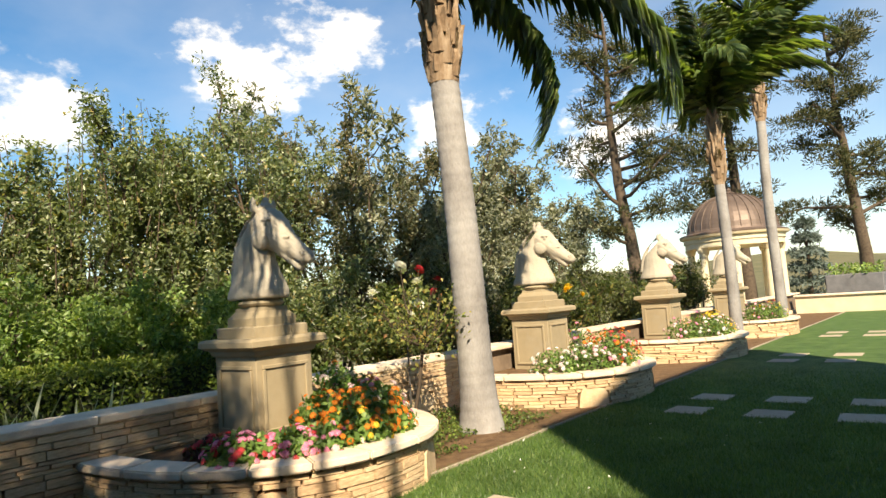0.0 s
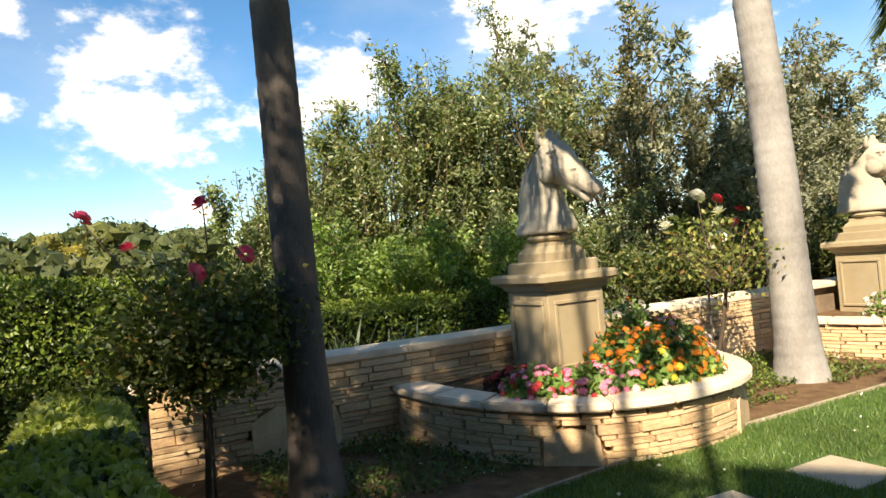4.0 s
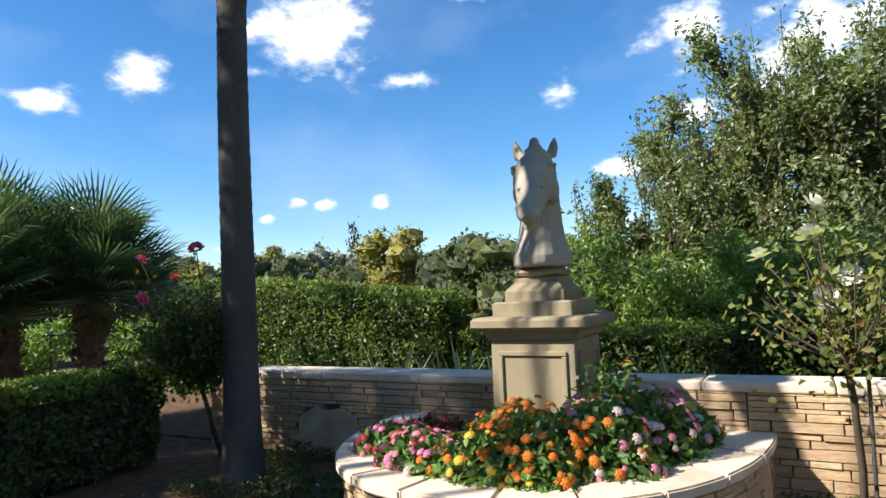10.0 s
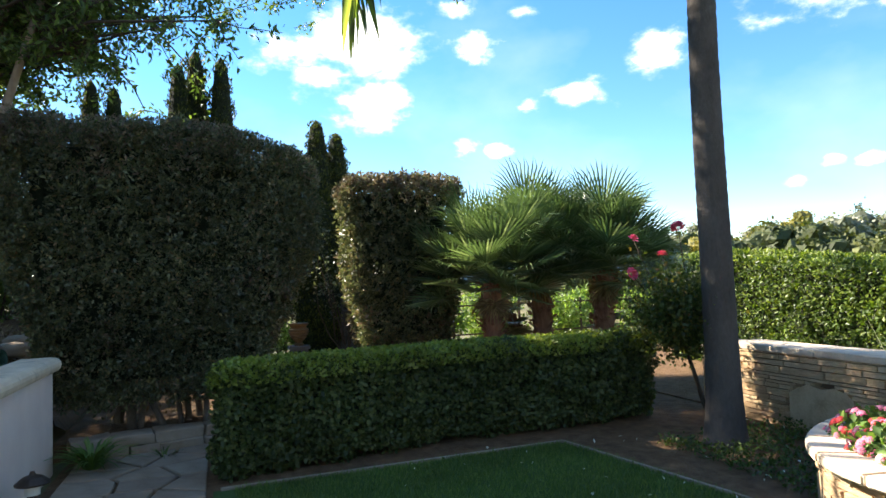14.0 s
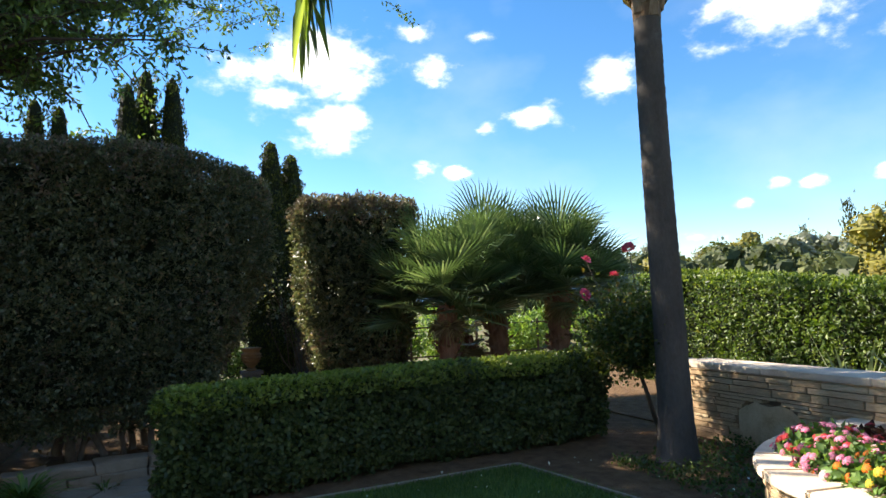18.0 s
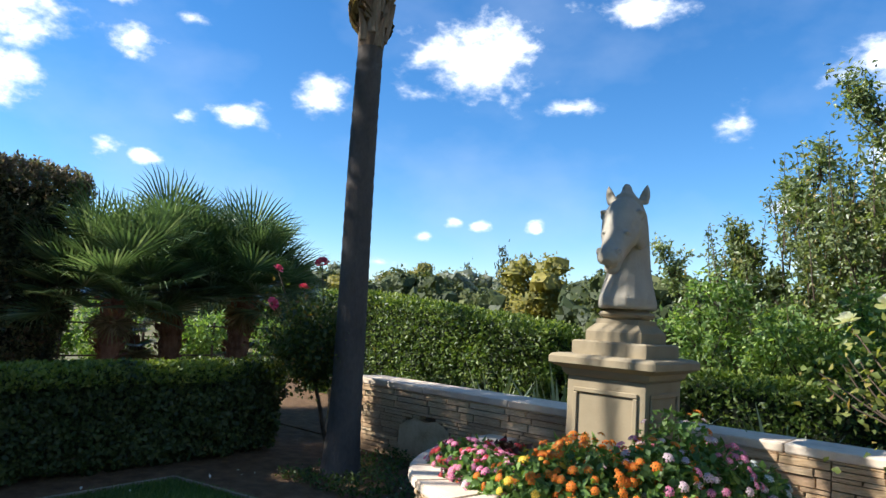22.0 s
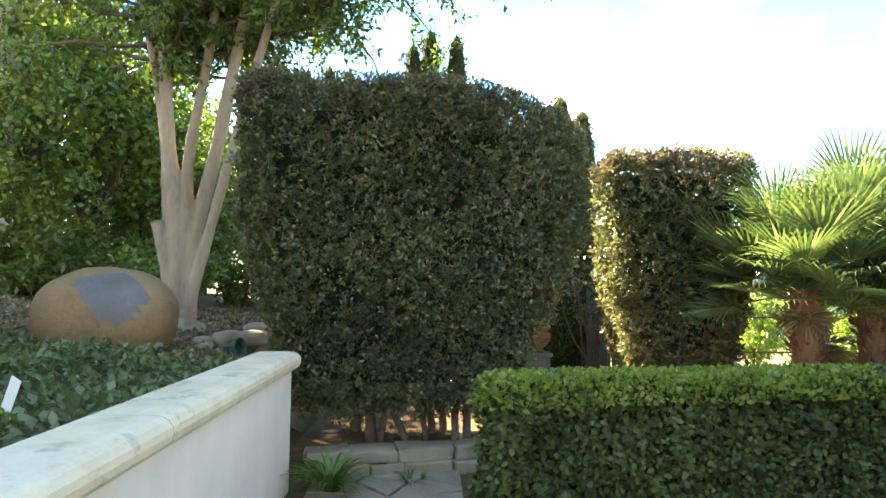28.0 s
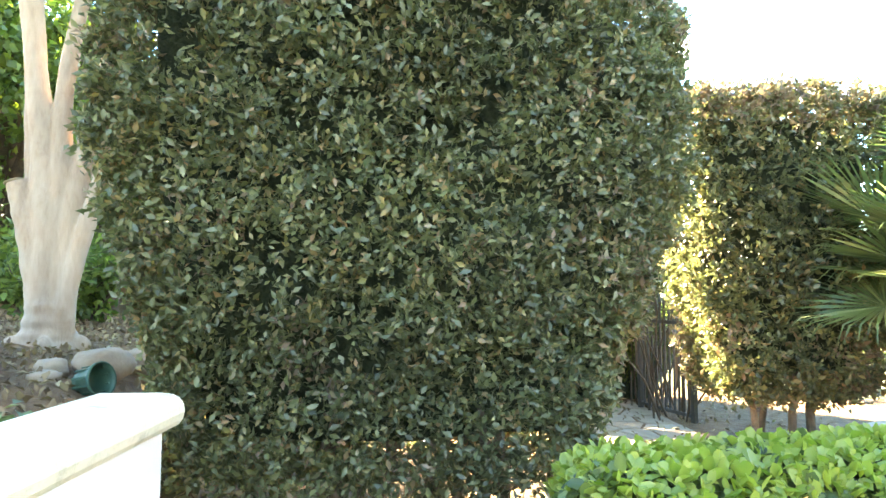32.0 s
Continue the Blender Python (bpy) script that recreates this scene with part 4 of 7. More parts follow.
def retaining_wall():
    """White stucco wall with a rounded coping that holds the upper bed."""
    wall = thing("wall_south", "white stucco retaining wall with rounded plaster coping", "wall", kind="structure")
    part("wall_body", box_bm(-2.87, 16, -1.43, -1.2, -0.3, 0.852, 0.01), M_STUCCO, wall)
    x, g = -2.92, np.random.default_rng(4)
    while x < 15.9:
        w = min(2.35, 16 - x)
        bm = bmesh.new()
        prof = [(-1.463, 0.853), (-1.470, 0.90), (-1.463, 0.935), (-1.443, 0.95), (-1.230, 0.952), (-1.189, 0.948), (-1.165, 0.936), (-1.149, 0.912), (-1.145, 0.888), (-1.151, 0.862), (-1.165, 0.843), (-1.179, 0.838), (-1.185, 0.846), (-1.200, 0.853)]
        a = [bm.verts.new((x + 0.003, y, z)) for y, z in prof]
        b = [bm.verts.new((x + w - 0.003, y, z)) for y, z in prof]
        for i in range(len(prof)):
            j = (i + 1) % len(prof)
            bm.faces.new((a[i], a[j], b[j], b[i]))
        bm.faces.new(a[::-1])
        bm.faces.new(b)
        part("coping", bm, M_COPING, wall)
        x += w
    # upper bed
    a, b = np.linspace(-14, 16, 61), np.linspace(-14, -1.42, 26)
    X, Y = np.meshgrid(a, b, indexing="ij")
    Z = 0.82 + np.clip((-Y - 1.4) * 0.10, 0, 0.8) + 0.03 * np.sin(X * 2.3) * np.cos(Y * 1.9)
    Z = Z - np.clip((-X - 3.3) * 0.9, 0, 0.75) * np.clip((Y + 1.95) / 0.4, 0, 1)
    v = np.stack([X, Y, Z], -1).reshape(-1, 3)
    n, m = X.shape
    i, j = np.meshgrid(np.arange(n - 1), np.arange(m - 1), indexing="ij")
    f = np.stack([i * m + j, (i + 1) * m + j, (i + 1) * m + j + 1, i * m + j + 1], -1).reshape(-1, 4)
    ob = new("upper_bed_soil", arrays_mesh("upper_bed_soil", v, f, M_SOIL, True))
    tagged(ob, "dark soil and leaf litter of the raised bed", "soil", kind="structure")


def upper_z(x, y):
    z = 0.82 + min(max((-y - 1.4) * 0.10, 0), 0.8)
    return z - min(max((-x - 3.3) * 0.9, 0), 0.75) * min(max((y + 1.95) / 0.4, 0), 1)


def rough_block(w, d, h, seed):
    """A split stone: blunt block with uneven corners and faces."""
    bm = box_bm(-w / 2, w / 2, -d / 2, d / 2, -h / 2, h / 2)
    bmesh.ops.subdivide_edges(bm, edges=bm.edges[:], cuts=2, use_grid_fill=True)
    off = Vector((seed * 3.7, seed * 1.3, seed * 7.1))
    for v in bm.verts:
        k = v.co.copy()
        v.co += Vector((noise.noise(k * 4 + off), noise.noise(k * 4 + off * 2), noise.noise(k * 4 - off))) * 0.035
        v.co.z = max(min(v.co.z, h / 2), -h / 2)
    bmesh.ops.bevel(bm, geom=[e for e in bm.edges if e.calc_face_angle(0) > 0.8], offset=0.008, segments=1, affect="EDGES")
    return bm_mesh("edge_stone", bm, M_FLAG)


def flagstones():
    """Irregular flat stones of the path, with earth joints between."""
    g = np.random.default_rng(9)
    path = thing("flagstone_path", "irregular tan flagstone path with earth joints", "path", kind="structure")
    zones = [(-3.4, -1.62, -1.06, 0.0, 0.0), (-5.62, -3.45, 0.45, 1.6, 0.0), (-9.0, -5.66, 0.8, 2.1, 0.11)]
    for x0, x1, y0, y1, level in zones:
        nx, ny = max(int((x1 - x0) / 0.34), 2), max(int((y1 - y0) / 0.28), 2)
        seeds_at = [(x0 + (i + 0.5 + g.uniform(-0.33, 0.33)) * (x1 - x0) / nx, y0 + (j + 0.5 + g.uniform(-0.33, 0.33)) * (y1 - y0) / ny) for i in range(nx) for j in range(ny)]
        for k, (cx, cy) in enumerate(seeds_at):
            poly = [(x0, y0), (x1, y0), (x1, y1), (x0, y1)]
            for q, (ox, oy) in enumerate(seeds_at):
                d = math.hypot(ox - cx, oy - cy)
                if q == k or d > 1.3:
                    continue
                nx_, ny_ = (ox - cx) / d, (oy - cy) / d
                lim = d / 2 - 0.014
                cut = []
                for a, b in zip(poly, poly[1:] + poly[:1]):
                    da, db = (a[0] - cx) * nx_ + (a[1] - cy) * ny_ - lim, (b[0] - cx) * nx_ + (b[1] - cy) * ny_ - lim
                    if da <= 0:
                        cut.append(a)
                    if (da < 0) != (db < 0):
                        f = da / (da - db)
                        cut.append((a[0] + (b[0] - a[0]) * f, a[1] + (b[1] - a[1]) * f))
                poly = cut
                if len(poly) < 3:
                    break
            if len(poly) < 3:
                continue
            bm = bmesh.new()
            face = bm.faces.new([bm.verts.new((px_ - cx, py_ - cy, 0.03 + g.uniform(-0.004, 0.004))) for px_, py_ in poly])
            r = bmesh.ops.extrude_face_region(bm, geom=[face])
            low = [q for q in r["geom"] if isinstance(q, bmesh.types.BMVert)]
            bmesh.ops.translate(bm, vec=(0, 0, -0.05), verts=low)
            top_edges = [e for e in bm.edges if all(v.co.z > 0 for v in e.verts)]
            bmesh.ops.bevel(bm, geom=top_edges, offset=0.008, segments=1, affect="EDGES")
            ob = part("flagstone", bm, M_FLAG, path)
            ob.matrix_basis = pose(cx, cy, level)
    # low dry-laid edge in front of the tall hedge, and round the gate bed
    edge = thing("dry_stone_edge", "low dry-laid edge of rough tan stones", "edging", kind="structure")
    runs = [((-3.22, -1.08), (-3.5, 0.35), 2), ((-5.5, 0.8), (-5.6, 1.6), 1), ((-5.6, 1.6), (-5.58, 2.4), 2), ((-5.58, 2.4), (-5.8, 3.2), 2), ((-5.8, 3.2), (-6.4, 3.9), 2)]
    seeds = 0
    for (x0, y0), (x1, y1), rows in runs:
        d = math.hypot(x1 - x0, y1 - y0)
        for row in range(rows):
            u = g.uniform(-0.1, 0)
            while u < d:
                w = g.uniform(0.22, 0.46)
                seeds += 1
                f = min(max((u + w / 2) / d, 0), 1)
                ob = child("edge_stone", rough_block(w, 0.27, 0.105, seeds), edge)
                ob.matrix_basis = pose(x0 + (x1 - x0) * f - row * 0.03, y0 + (y1 - y0) * f, 0.05 + row * 0.098, 0, 0, math.degrees(math.atan2(y1 - y0, x1 - x0)) + g.uniform(-6, 6))
                u += w
    slab_from_outline("hedge_bed_soil", [(-3.26, -1.3), (-3.55, 0.42), (-5.3, 0.42), (-5.8, -1.3)], -0.1, 0.15, M_SOIL, "brown soil with dry leaves under the tall hedge", "soil")
    slab_from_outline("gate_bed_soil", [(-5.62, 0.75), (-5.62, 2.35), (-5.85, 3.3), (-6.5, 4.2), (-9.4, 4.6), (-9.4, 0.65)], -0.1, 0.13, M_SOIL, "brown soil under the clipped hedge by the gate", "soil")

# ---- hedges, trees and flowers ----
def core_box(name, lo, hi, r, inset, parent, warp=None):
    """Solid core of a clipped hedge, its dark colour standing for inner shade."""
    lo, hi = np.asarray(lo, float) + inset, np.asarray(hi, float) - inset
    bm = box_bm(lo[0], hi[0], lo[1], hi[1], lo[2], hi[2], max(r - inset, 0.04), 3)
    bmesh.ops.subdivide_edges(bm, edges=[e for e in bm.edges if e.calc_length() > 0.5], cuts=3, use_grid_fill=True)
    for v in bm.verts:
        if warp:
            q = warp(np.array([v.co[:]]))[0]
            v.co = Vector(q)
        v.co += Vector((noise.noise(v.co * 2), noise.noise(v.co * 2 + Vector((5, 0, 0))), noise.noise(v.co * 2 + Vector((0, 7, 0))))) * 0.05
    return part(name, bm, M_INNER, parent, "solid core coloured dark for the shade inside")


def clipped_hedge(name, label, lo, hi, r, count, size, material, seed, warp=None, inset=0.10, deep=0.09, tips=0, tip_mat=None, tip_top=0.35, stem_n=0, ratio=0.5, gap=None, tuft=0, oval=False):
    g = np.random.default_rng(seed)
    top = thing(name, label, "hedge", ((lo[0] + hi[0]) / 2, (lo[1] + hi[1]) / 2, 0))
    inv = Matrix.Translation((-(lo[0] + hi[0]) / 2, -(lo[1] + hi[1]) / 2, 0))
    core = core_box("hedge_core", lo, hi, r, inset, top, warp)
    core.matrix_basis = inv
    p, nor = round_box_points(count // tuft if tuft else count, lo, hi, r, g)
    if warp:
        p = warp(p)
    bulge = lumps(p, 1.6, 0.07, seed) + lumps(p, 6.0, 0.07, seed + 3)
    p = p + nor * (bulge - deep * g.random(len(p)) ** 1.5)[:, None]
    bronze = None
    if tuft:
        # leafy shoots: each a little spray of leaves round its own tip
        red = (lumps(p, 1.5, 1.0, seed + 9) + g.normal(0, 0.16, len(p)) + 0.5 * np.clip((p[:, 2] - hi[2] + 0.6) / 0.6, 0, 1)) > 0.40
        shoot = unit(nor + rand_dirs(len(p), g) * 0.7)
        p, nor, shoot, red = (np.repeat(q, tuft, 0) for q in (p, nor, shoot, red))
        out = g.random(len(p))
        p = p + shoot * (out * 0.085 - 0.05)[:, None] + g.normal(0, 0.016, p.shape)
        nor = unit(shoot * 0.7 + rand_dirs(len(p), g))
        bronze = red & (out > 0.35)
    if gap:
        keep = gap(p, g)
        p, nor, bronze = p[keep], nor[keep], bronze[keep]
    if bronze is not None:
        ob = leaves("bronze_leaves", p[bronze], nor[bronze], size, L_TIP, top, 0.5, ratio, 0.0, "reddish-brown young leaves", 0.4, "stuff")
        ob.matrix_basis = inv
        p, nor = p[~bronze], nor[~bronze]
    ob = leaves("hedge_leaves", p, nor + np.array([0, 0, 0.25]), size, material, top, 0.5 if tuft else 0.72, ratio, 0.0, "", 0.4, "stuff", oval)
    ob.matrix_basis = inv
    if tips:
        p, nor = round_box_points(tips * 3, lo, hi, r, g)
        keep = (p[:, 2] > hi[2] - tip_top) & (g.random(len(p)) < 0.7)
        if warp:
            p = warp(p)
        p, nor = p[keep][:tips], nor[keep][:tips]
        ob = leaves("new_growth", p + nor * 0.02, nor * 0.4 + np.array([0, 0, 1.0]), size * 0.95, tip_mat, top, 0.55, 0.6 if oval else 0.42, 0.0, "lighter young leaves", 0.4, "stuff", oval)
        ob.matrix_basis = inv
    if stem_n:
        for k in range(stem_n):
            x, y = g.uniform(lo[0] + 0.25, hi[0] - 0.3), lo[1] + (hi[1] - lo[1]) * (0.22 + 0.56 * (k + g.uniform(0.2, 0.8)) / stem_n)
            if warp:
                x, y = (float(q) for q in warp(np.array([[x, y, 0.6]]))[0][:2])
            z1 = lo[2] + 0.5
            pts = [(x + g.normal(0, 0.03), y + g.normal(0, 0.03), z) for z in np.linspace(0.02, z1, 6)]
            s = tubes("stem", [(pts, np.linspace(0.055, 0.03, 6) * g.uniform(0.5, 1.1))], M_STEM, top, 8, "bare brown stem")
            s.matrix_basis = inv
    return top


def hedges():
    def turn(p):
        q = p.copy()
        q[:, 0] -= 0.48 * np.clip(p[:, 1] / 2.3, 0, 1)
        return q

    clipped_hedge("low_hedge", "low clipped green boxwood hedge with lighter tips on top", (-2.36, 0.05, 0.03), (-1.92, 4.36, 0.865), 0.12, 52000, 0.040, L_LOW, 31, turn, 0.13, 0.1, 16000, L_NEW, 0.14, ratio=0.62, oval=True)

    def warp(p):
        q = p.copy()
        low = np.clip((1.95 - p[:, 2]) / 1.4, 0, 1)
        mid = -0.33
        q[:, 1] = mid + (p[:, 1] - mid) * (1 - np.where(p[:, 1] > mid, 0.47, 0.28) * low)
        back = 0.88 * np.clip((q[:, 1] + 0.23) / 1.48, 0, 1) ** 1.7
        q[:, 0] = p[:, 0] - back
        q[:, 2] = p[:, 2] - 0.24 * np.clip((p[:, 1] - 0.05) / 1.2, 0, 1) ** 1.5 * np.clip((p[:, 2] - 1.6) / 1.6, 0, 1)
        return q

    def hole_at(p):
        return np.array([noise.noise(Vector((3.1, q[1] * 2.6, q[2] * 2.6))) for q in p]) > 0.27

    def gap(p, g):
        thin = (p[:, 2] < 0.75) & (g.random(len(p)) < 0.4)
        return ~((hole_at(p) & (g.random(len(p)) < 0.5)) | thin)

    clipped_hedge("tall_hedge", "tall dark clipped hedge with bronze new growth on top", (-4.42, -1.79, 0.42), (-3.24, 1.19, 3.10), 0.22, 175000, 0.041, L_HEDGE, 32, warp, 0.25, 0.14, 13000, L_TIP, 0.34, 9, gap=gap, tuft=11)
    core = bpy.data.objects["tall_hedge"].children[0].data
    bm = bmesh.new()
    bm.from_mesh(core)
    bmesh.ops.subdivide_edges(bm, edges=[e for e in bm.edges if e.calc_length() > 0.12], cuts=2, use_grid_fill=True)
    bmesh.ops.delete(bm, geom=[f for f in bm.faces if hole_at([f.calc_center_median()])[0]], context="FACES")
    bm.to_mesh(core)
    bm.free()

    def warp2(p):
        q = p.copy()
        low = np.clip((1.6 - p[:, 2]) / 1.2, 0, 1)
        mid = 2.62
        q[:, 1] = mid + (p[:, 1] - mid) * (1 - 0.32 * low)
        return q

    clipped_hedge("gate_hedge", "tall clipped hedge with sunlit golden edge", (-6.3, 1.74, 0.48), (-5.4, 3.47, 3.0), 0.25, 46000, 0.055, L_HEDGE, 33, warp2, 0.26, 0.14, 2400, L_TIP, 0.3, 4, tuft=10)
    g = np.random.default_rng(34)

    def slope(p):
        q = p.copy()
        q[:, 2] = p[:, 2] - 0.1 * np.clip((p[:, 0] + 5) / 1.0, 0, 10) * np.clip((p[:, 2] - 0.1) / 1.2, 0, 1)
        return q

    clipped_hedge("laurel_hedge", "glossy bright green laurel hedge behind the garden wall", (-6.6, 7.75, -0.1), (-1.35, 8.75, 1.80), 0.2, 40000, 0.062, L_BACK, 35, slope, 0.15, 0.14, 2500, L_NEW, 0.25)
    clipped_hedge("laurel_hedge", "lower sunlit laurel hedge behind the garden wall", (-1.25, 7.9, -0.1), (4.6, 8.8, 1.0), 0.2, 24000, 0.062, L_BACK, 36, None, 0.15, 0.14, 1500, L_NEW, 0.25)


def branch(g, start, way, length, bend=0.25, rise=0.1, n=6):
    p, d = np.array(start, float), unit(np.array(way, float))
    pts = [p.copy()]
    for _ in range(n - 1):
        d = unit(d + g.normal(0, bend, 3) * 0.5 + np.array([0, 0, rise]))
        p = p + d * length / (n - 1)
        pts.append(p.copy())
    return np.array(pts)


def leafy_tree(name, label, at, height, stems, limb_n, twig_n, leaf_n, leaf_size, material, seed, spread=1.0, up=0.9, bark=M_TWIG, low=0.25, ratio=0.45, droop=0.15, radius=0.05, lean=(0, 0), group="", shoots=0, splay=0.35, haze=0.16):
    """A tree with stems, limbs and twigs, and leaves along the twigs."""
    g = np.random.default_rng(seed)
    top = thing(name, label, "tree", at, group)
    runs, pts, dirs = [], [], []
    for s in range(stems):
        a = 2 * math.pi * (s + g.uniform(0, 0.7)) / stems
        off = 0.06 * (stems > 1)
        way = (math.cos(a) * splay * (stems > 1) + lean[0], math.sin(a) * splay * (stems > 1) + lean[1], 1)
        st = branch(g, (math.cos(a) * off, math.sin(a) * off, 0), way, height * g.uniform(0.75, 0.95), 0.16, 0.05, 9)
        runs.append((st, np.linspace(radius, radius * 0.2, 9)))
        for k in range(limb_n):
            f = low + (0.98 - low) * (k + g.uniform(0, 1)) / limb_n
            i = min(int(f * 8), 7)
            base = st[i] + (st[i + 1] - st[i]) * (f * 8 - i)
            a2 = g.uniform(0, 2 * math.pi)
            reach = spread * (0.5 + 0.7 * (1 - f)) * g.uniform(0.6, 1.1)
            lb = branch(g, base, (math.cos(a2), math.sin(a2), up), reach, 0.3, 0.12, 5)
            runs.append((lb, np.linspace(radius * 0.4, radius * 0.1, 5)))
            for t in range(twig_n):
                q = lb[1 + int(g.integers(0, 4))]
                tw = branch(g, q, rand_dirs(1, g)[0] * 0.8 + np.array([0, 0, 0.5 * up]), reach * g.uniform(0.25, 0.6), 0.3, 0.1, 4)
                u = g.uniform(0.1, 1, leaf_n) * 2.999
                k0 = u.astype(int)
                where = tw[k0] + (tw[k0 + 1] - tw[k0]) * (u - k0)[:, None] + g.normal(0, haze * 0.35, (leaf_n, 3))
                pts.append(where)
                dirs.append(unit(tw[k0 + 1] - tw[k0]) + rand_dirs(leaf_n, g) * 0.9)
    for k in range(shoots):
        a, rr = g.uniform(0, 6.28), spread * g.uniform(0.05, 0.75)
        st = branch(g, (math.cos(a) * rr + lean[0] * height * 0.6, math.sin(a) * rr + lean[1] * height * 0.6, height * g.uniform(0.45, 0.68)), (g.normal(0, 0.12), g.normal(0, 0.12), 1), height * g.uniform(0.2, 0.36), 0.1, 0.1, 6)
        runs.append((st, np.linspace(0.012, 0.004, 6)))
        m = 80
        u = g.uniform(0, 1, m) * 4.999
        k0 = u.astype(int)
        pts.append(st[k0] + (st[k0 + 1] - st[k0]) * (u - k0)[:, None] + g.normal(0, 0.045, (m, 3)))
        dirs.append(rand_dirs(m, g) + np.array([0, 0, 0.8]))
    tubes("branchwork", runs, bark, top, 6, "branching woody stems")
    leaves("crown", np.concatenate(pts), np.concatenate(dirs), leaf_size, material, top, 0.5, ratio, droop)
    return top


def garden_trees():
    pear = "grey-green pear tree with upright leafy shoots behind the wall"
    leafy_tree("pear_tree", pear, (3.0, 10.2, -0.15), 5.3, 5, 14, 10, 30, 0.085, L_PEAR, 51, 1.55, 1.3, low=0.06, shoots=60, splay=0.26)
    leafy_tree("pear_tree", pear, (1.35, 10.6, -0.2), 4.5, 4, 13, 9, 28, 0.085, L_PEAR, 52, 1.15, 1.4, low=0.06, shoots=44, splay=0.2)
    leafy_tree("pear_tree", pear, (5.0, 10.4, -0.2), 5.8, 5, 14, 10, 30, 0.085, L_PEAR, 53, 1.6, 1.3, low=0.06, shoots=50, splay=0.28)
    leafy_tree("pear_tree", pear, (0.1, 10.7, -0.2), 3.5, 4, 12, 9, 26, 0.08, L_PEAR, 50, 0.62, 1.5, low=0.06, shoots=30, splay=0.15)
    for x, y, h, q in ((2.1, 11.9, 4.6, 46), (4.0, 11.7, 5.0, 47), (6.2, 11.6, 5.2, 48)):
        leafy_tree("pear_tree", pear, (x, y, -0.3), h, 4, 13, 10, 30, 0.095, L_PEAR, q, 1.5, 1.0, low=0.1, shoots=16, splay=0.25)
    leafy_tree("garden_shrub", "bright green leafy shrub against the garden wall", (1.0, 9.4, -0.1), 2.3, 5, 10, 9, 24, 0.085, L_SHRUB, 54, 1.1, 0.7, low=0.08, radius=0.03, splay=0.6, shoots=6)
    leafy_tree("garden_shrub", "bright green leafy shrub against the garden wall", (2.6, 9.0, 0), 2.1, 5, 10, 9, 24, 0.085, L_SHRUB, 55, 1.05, 0.6, low=0.08, radius=0.03, splay=0.6)
    leafy_tree("garden_shrub", "bright green leafy shrub against the garden wall", (4.4, 8.4, 0), 2.4, 5, 10, 9, 24, 0.085, L_PEAR, 49, 1.1, 0.7, low=0.08, radius=0.03, splay=0.6)
    leafy_tree("rusty_tree", "dense tree with green and rust-brown leaves", (7.0, 9.4, 0), 5.8, 4, 13, 10, 24, 0.10, L_RUST, 56, 1.4, 0.9, low=0.12)
    leafy_tree("olive_tree", "airy grey-green olive tree behind the wall", (9.5, 9.5, 0), 6.2, 3, 14, 10, 26, 0.11, L_OLIVE, 57, 1.9, 0.8, low=0.15)
    leafy_tree("olive_tree", "airy grey-green olive tree behind the wall", (12.6, 9.8, 0), 5.6, 3, 13, 9, 24, 0.12, L_OLIVE, 58, 1.8, 0.8, low=0.15)
    for x, y, h, q in ((8.6, 8.6, 4.6, 41), (11.0, 8.9, 5.2, 42), (13.8, 9.2, 4.6, 43), (16.5, 10.0, 4.6, 44)):
        leafy_tree("olive_tree", "airy grey-green olive tree behind the wall", (x, y, -0.1), h, 4, 12, 10, 30, 0.10, L_OLIVE, q, 1.5, 0.8, low=0.08)
    leafy_tree("loquat_tree", "tall tree with clustered grey-green leaf rosettes", (8.2, 11.5, -0.3), 8.0, 3, 9, 8, 20, 0.20, L_OLIVE, 59, 2.0, 1.2, low=0.3, ratio=0.35)
    for i, (x, y, h) in enumerate(((4.7, 6.5, 1.9), (7.6, 6.6, 2.0), (9.2, 6.4, 1.9), (12.4, 6.6, 2.1), (14.6, 6.6, 2.0), (17.2, 6.8, 2.2))):
        leafy_tree("garden_shrub", "dark green shrub filling the bed behind the wall", (x, y, 0), h, 5, 8, 8, 20, 0.09, L_OAK if i % 2 else L_ROSE, 60 + i, 0.95, 0.6, low=0.08, radius=0.03, splay=0.6)


def rose_head(name, petal, size, seed):
    """A full rose: overlapping cupped petals round a tight heart."""
    g = np.random.default_rng(seed)
    vs, fs, o = [], [], 0
    for layer, (n, rad, tilt, sz) in enumerate(((3, 0.10, 80, 0.5), (5, 0.28, 62, 0.7), (6, 0.48, 38, 0.85), (7, 0.62, 12, 0.9))):
        for k in range(n):
            a = 2 * math.pi * (k + 0.4 * layer) / n + g.normal(0, 0.1)
            c, s = math.cos(a), math.sin(a)
            t = radians(tilt + g.normal(0, 6))
            w, h = sz * 0.42, sz * 0.62
            grid = []
            for v in (0, 0.5, 1.0):
                for u in (-1, 0, 1):
                    r = rad * 0.4 + math.cos(t) * h * v + 0.12 * (1 - abs(u)) * (v - 0.2)
                    z = 0.25 + math.sin(t) * h * v - 0.14 * layer + 0.15
                    side = u * w * (0.5 + 0.6 * v - 0.35 * v * v)
                    grid.append((c * r - s * side, s * r + c * side, z))
            vs += grid
            for i in range(2):
                for j in range(2):
                    b = o + i * 3 + j
                    fs.append((b, b + 1, b + 4, b + 3))
            o += 9
    me = arrays_mesh(name, np.array(vs) * size, np.array(fs), petal, True)
    return me


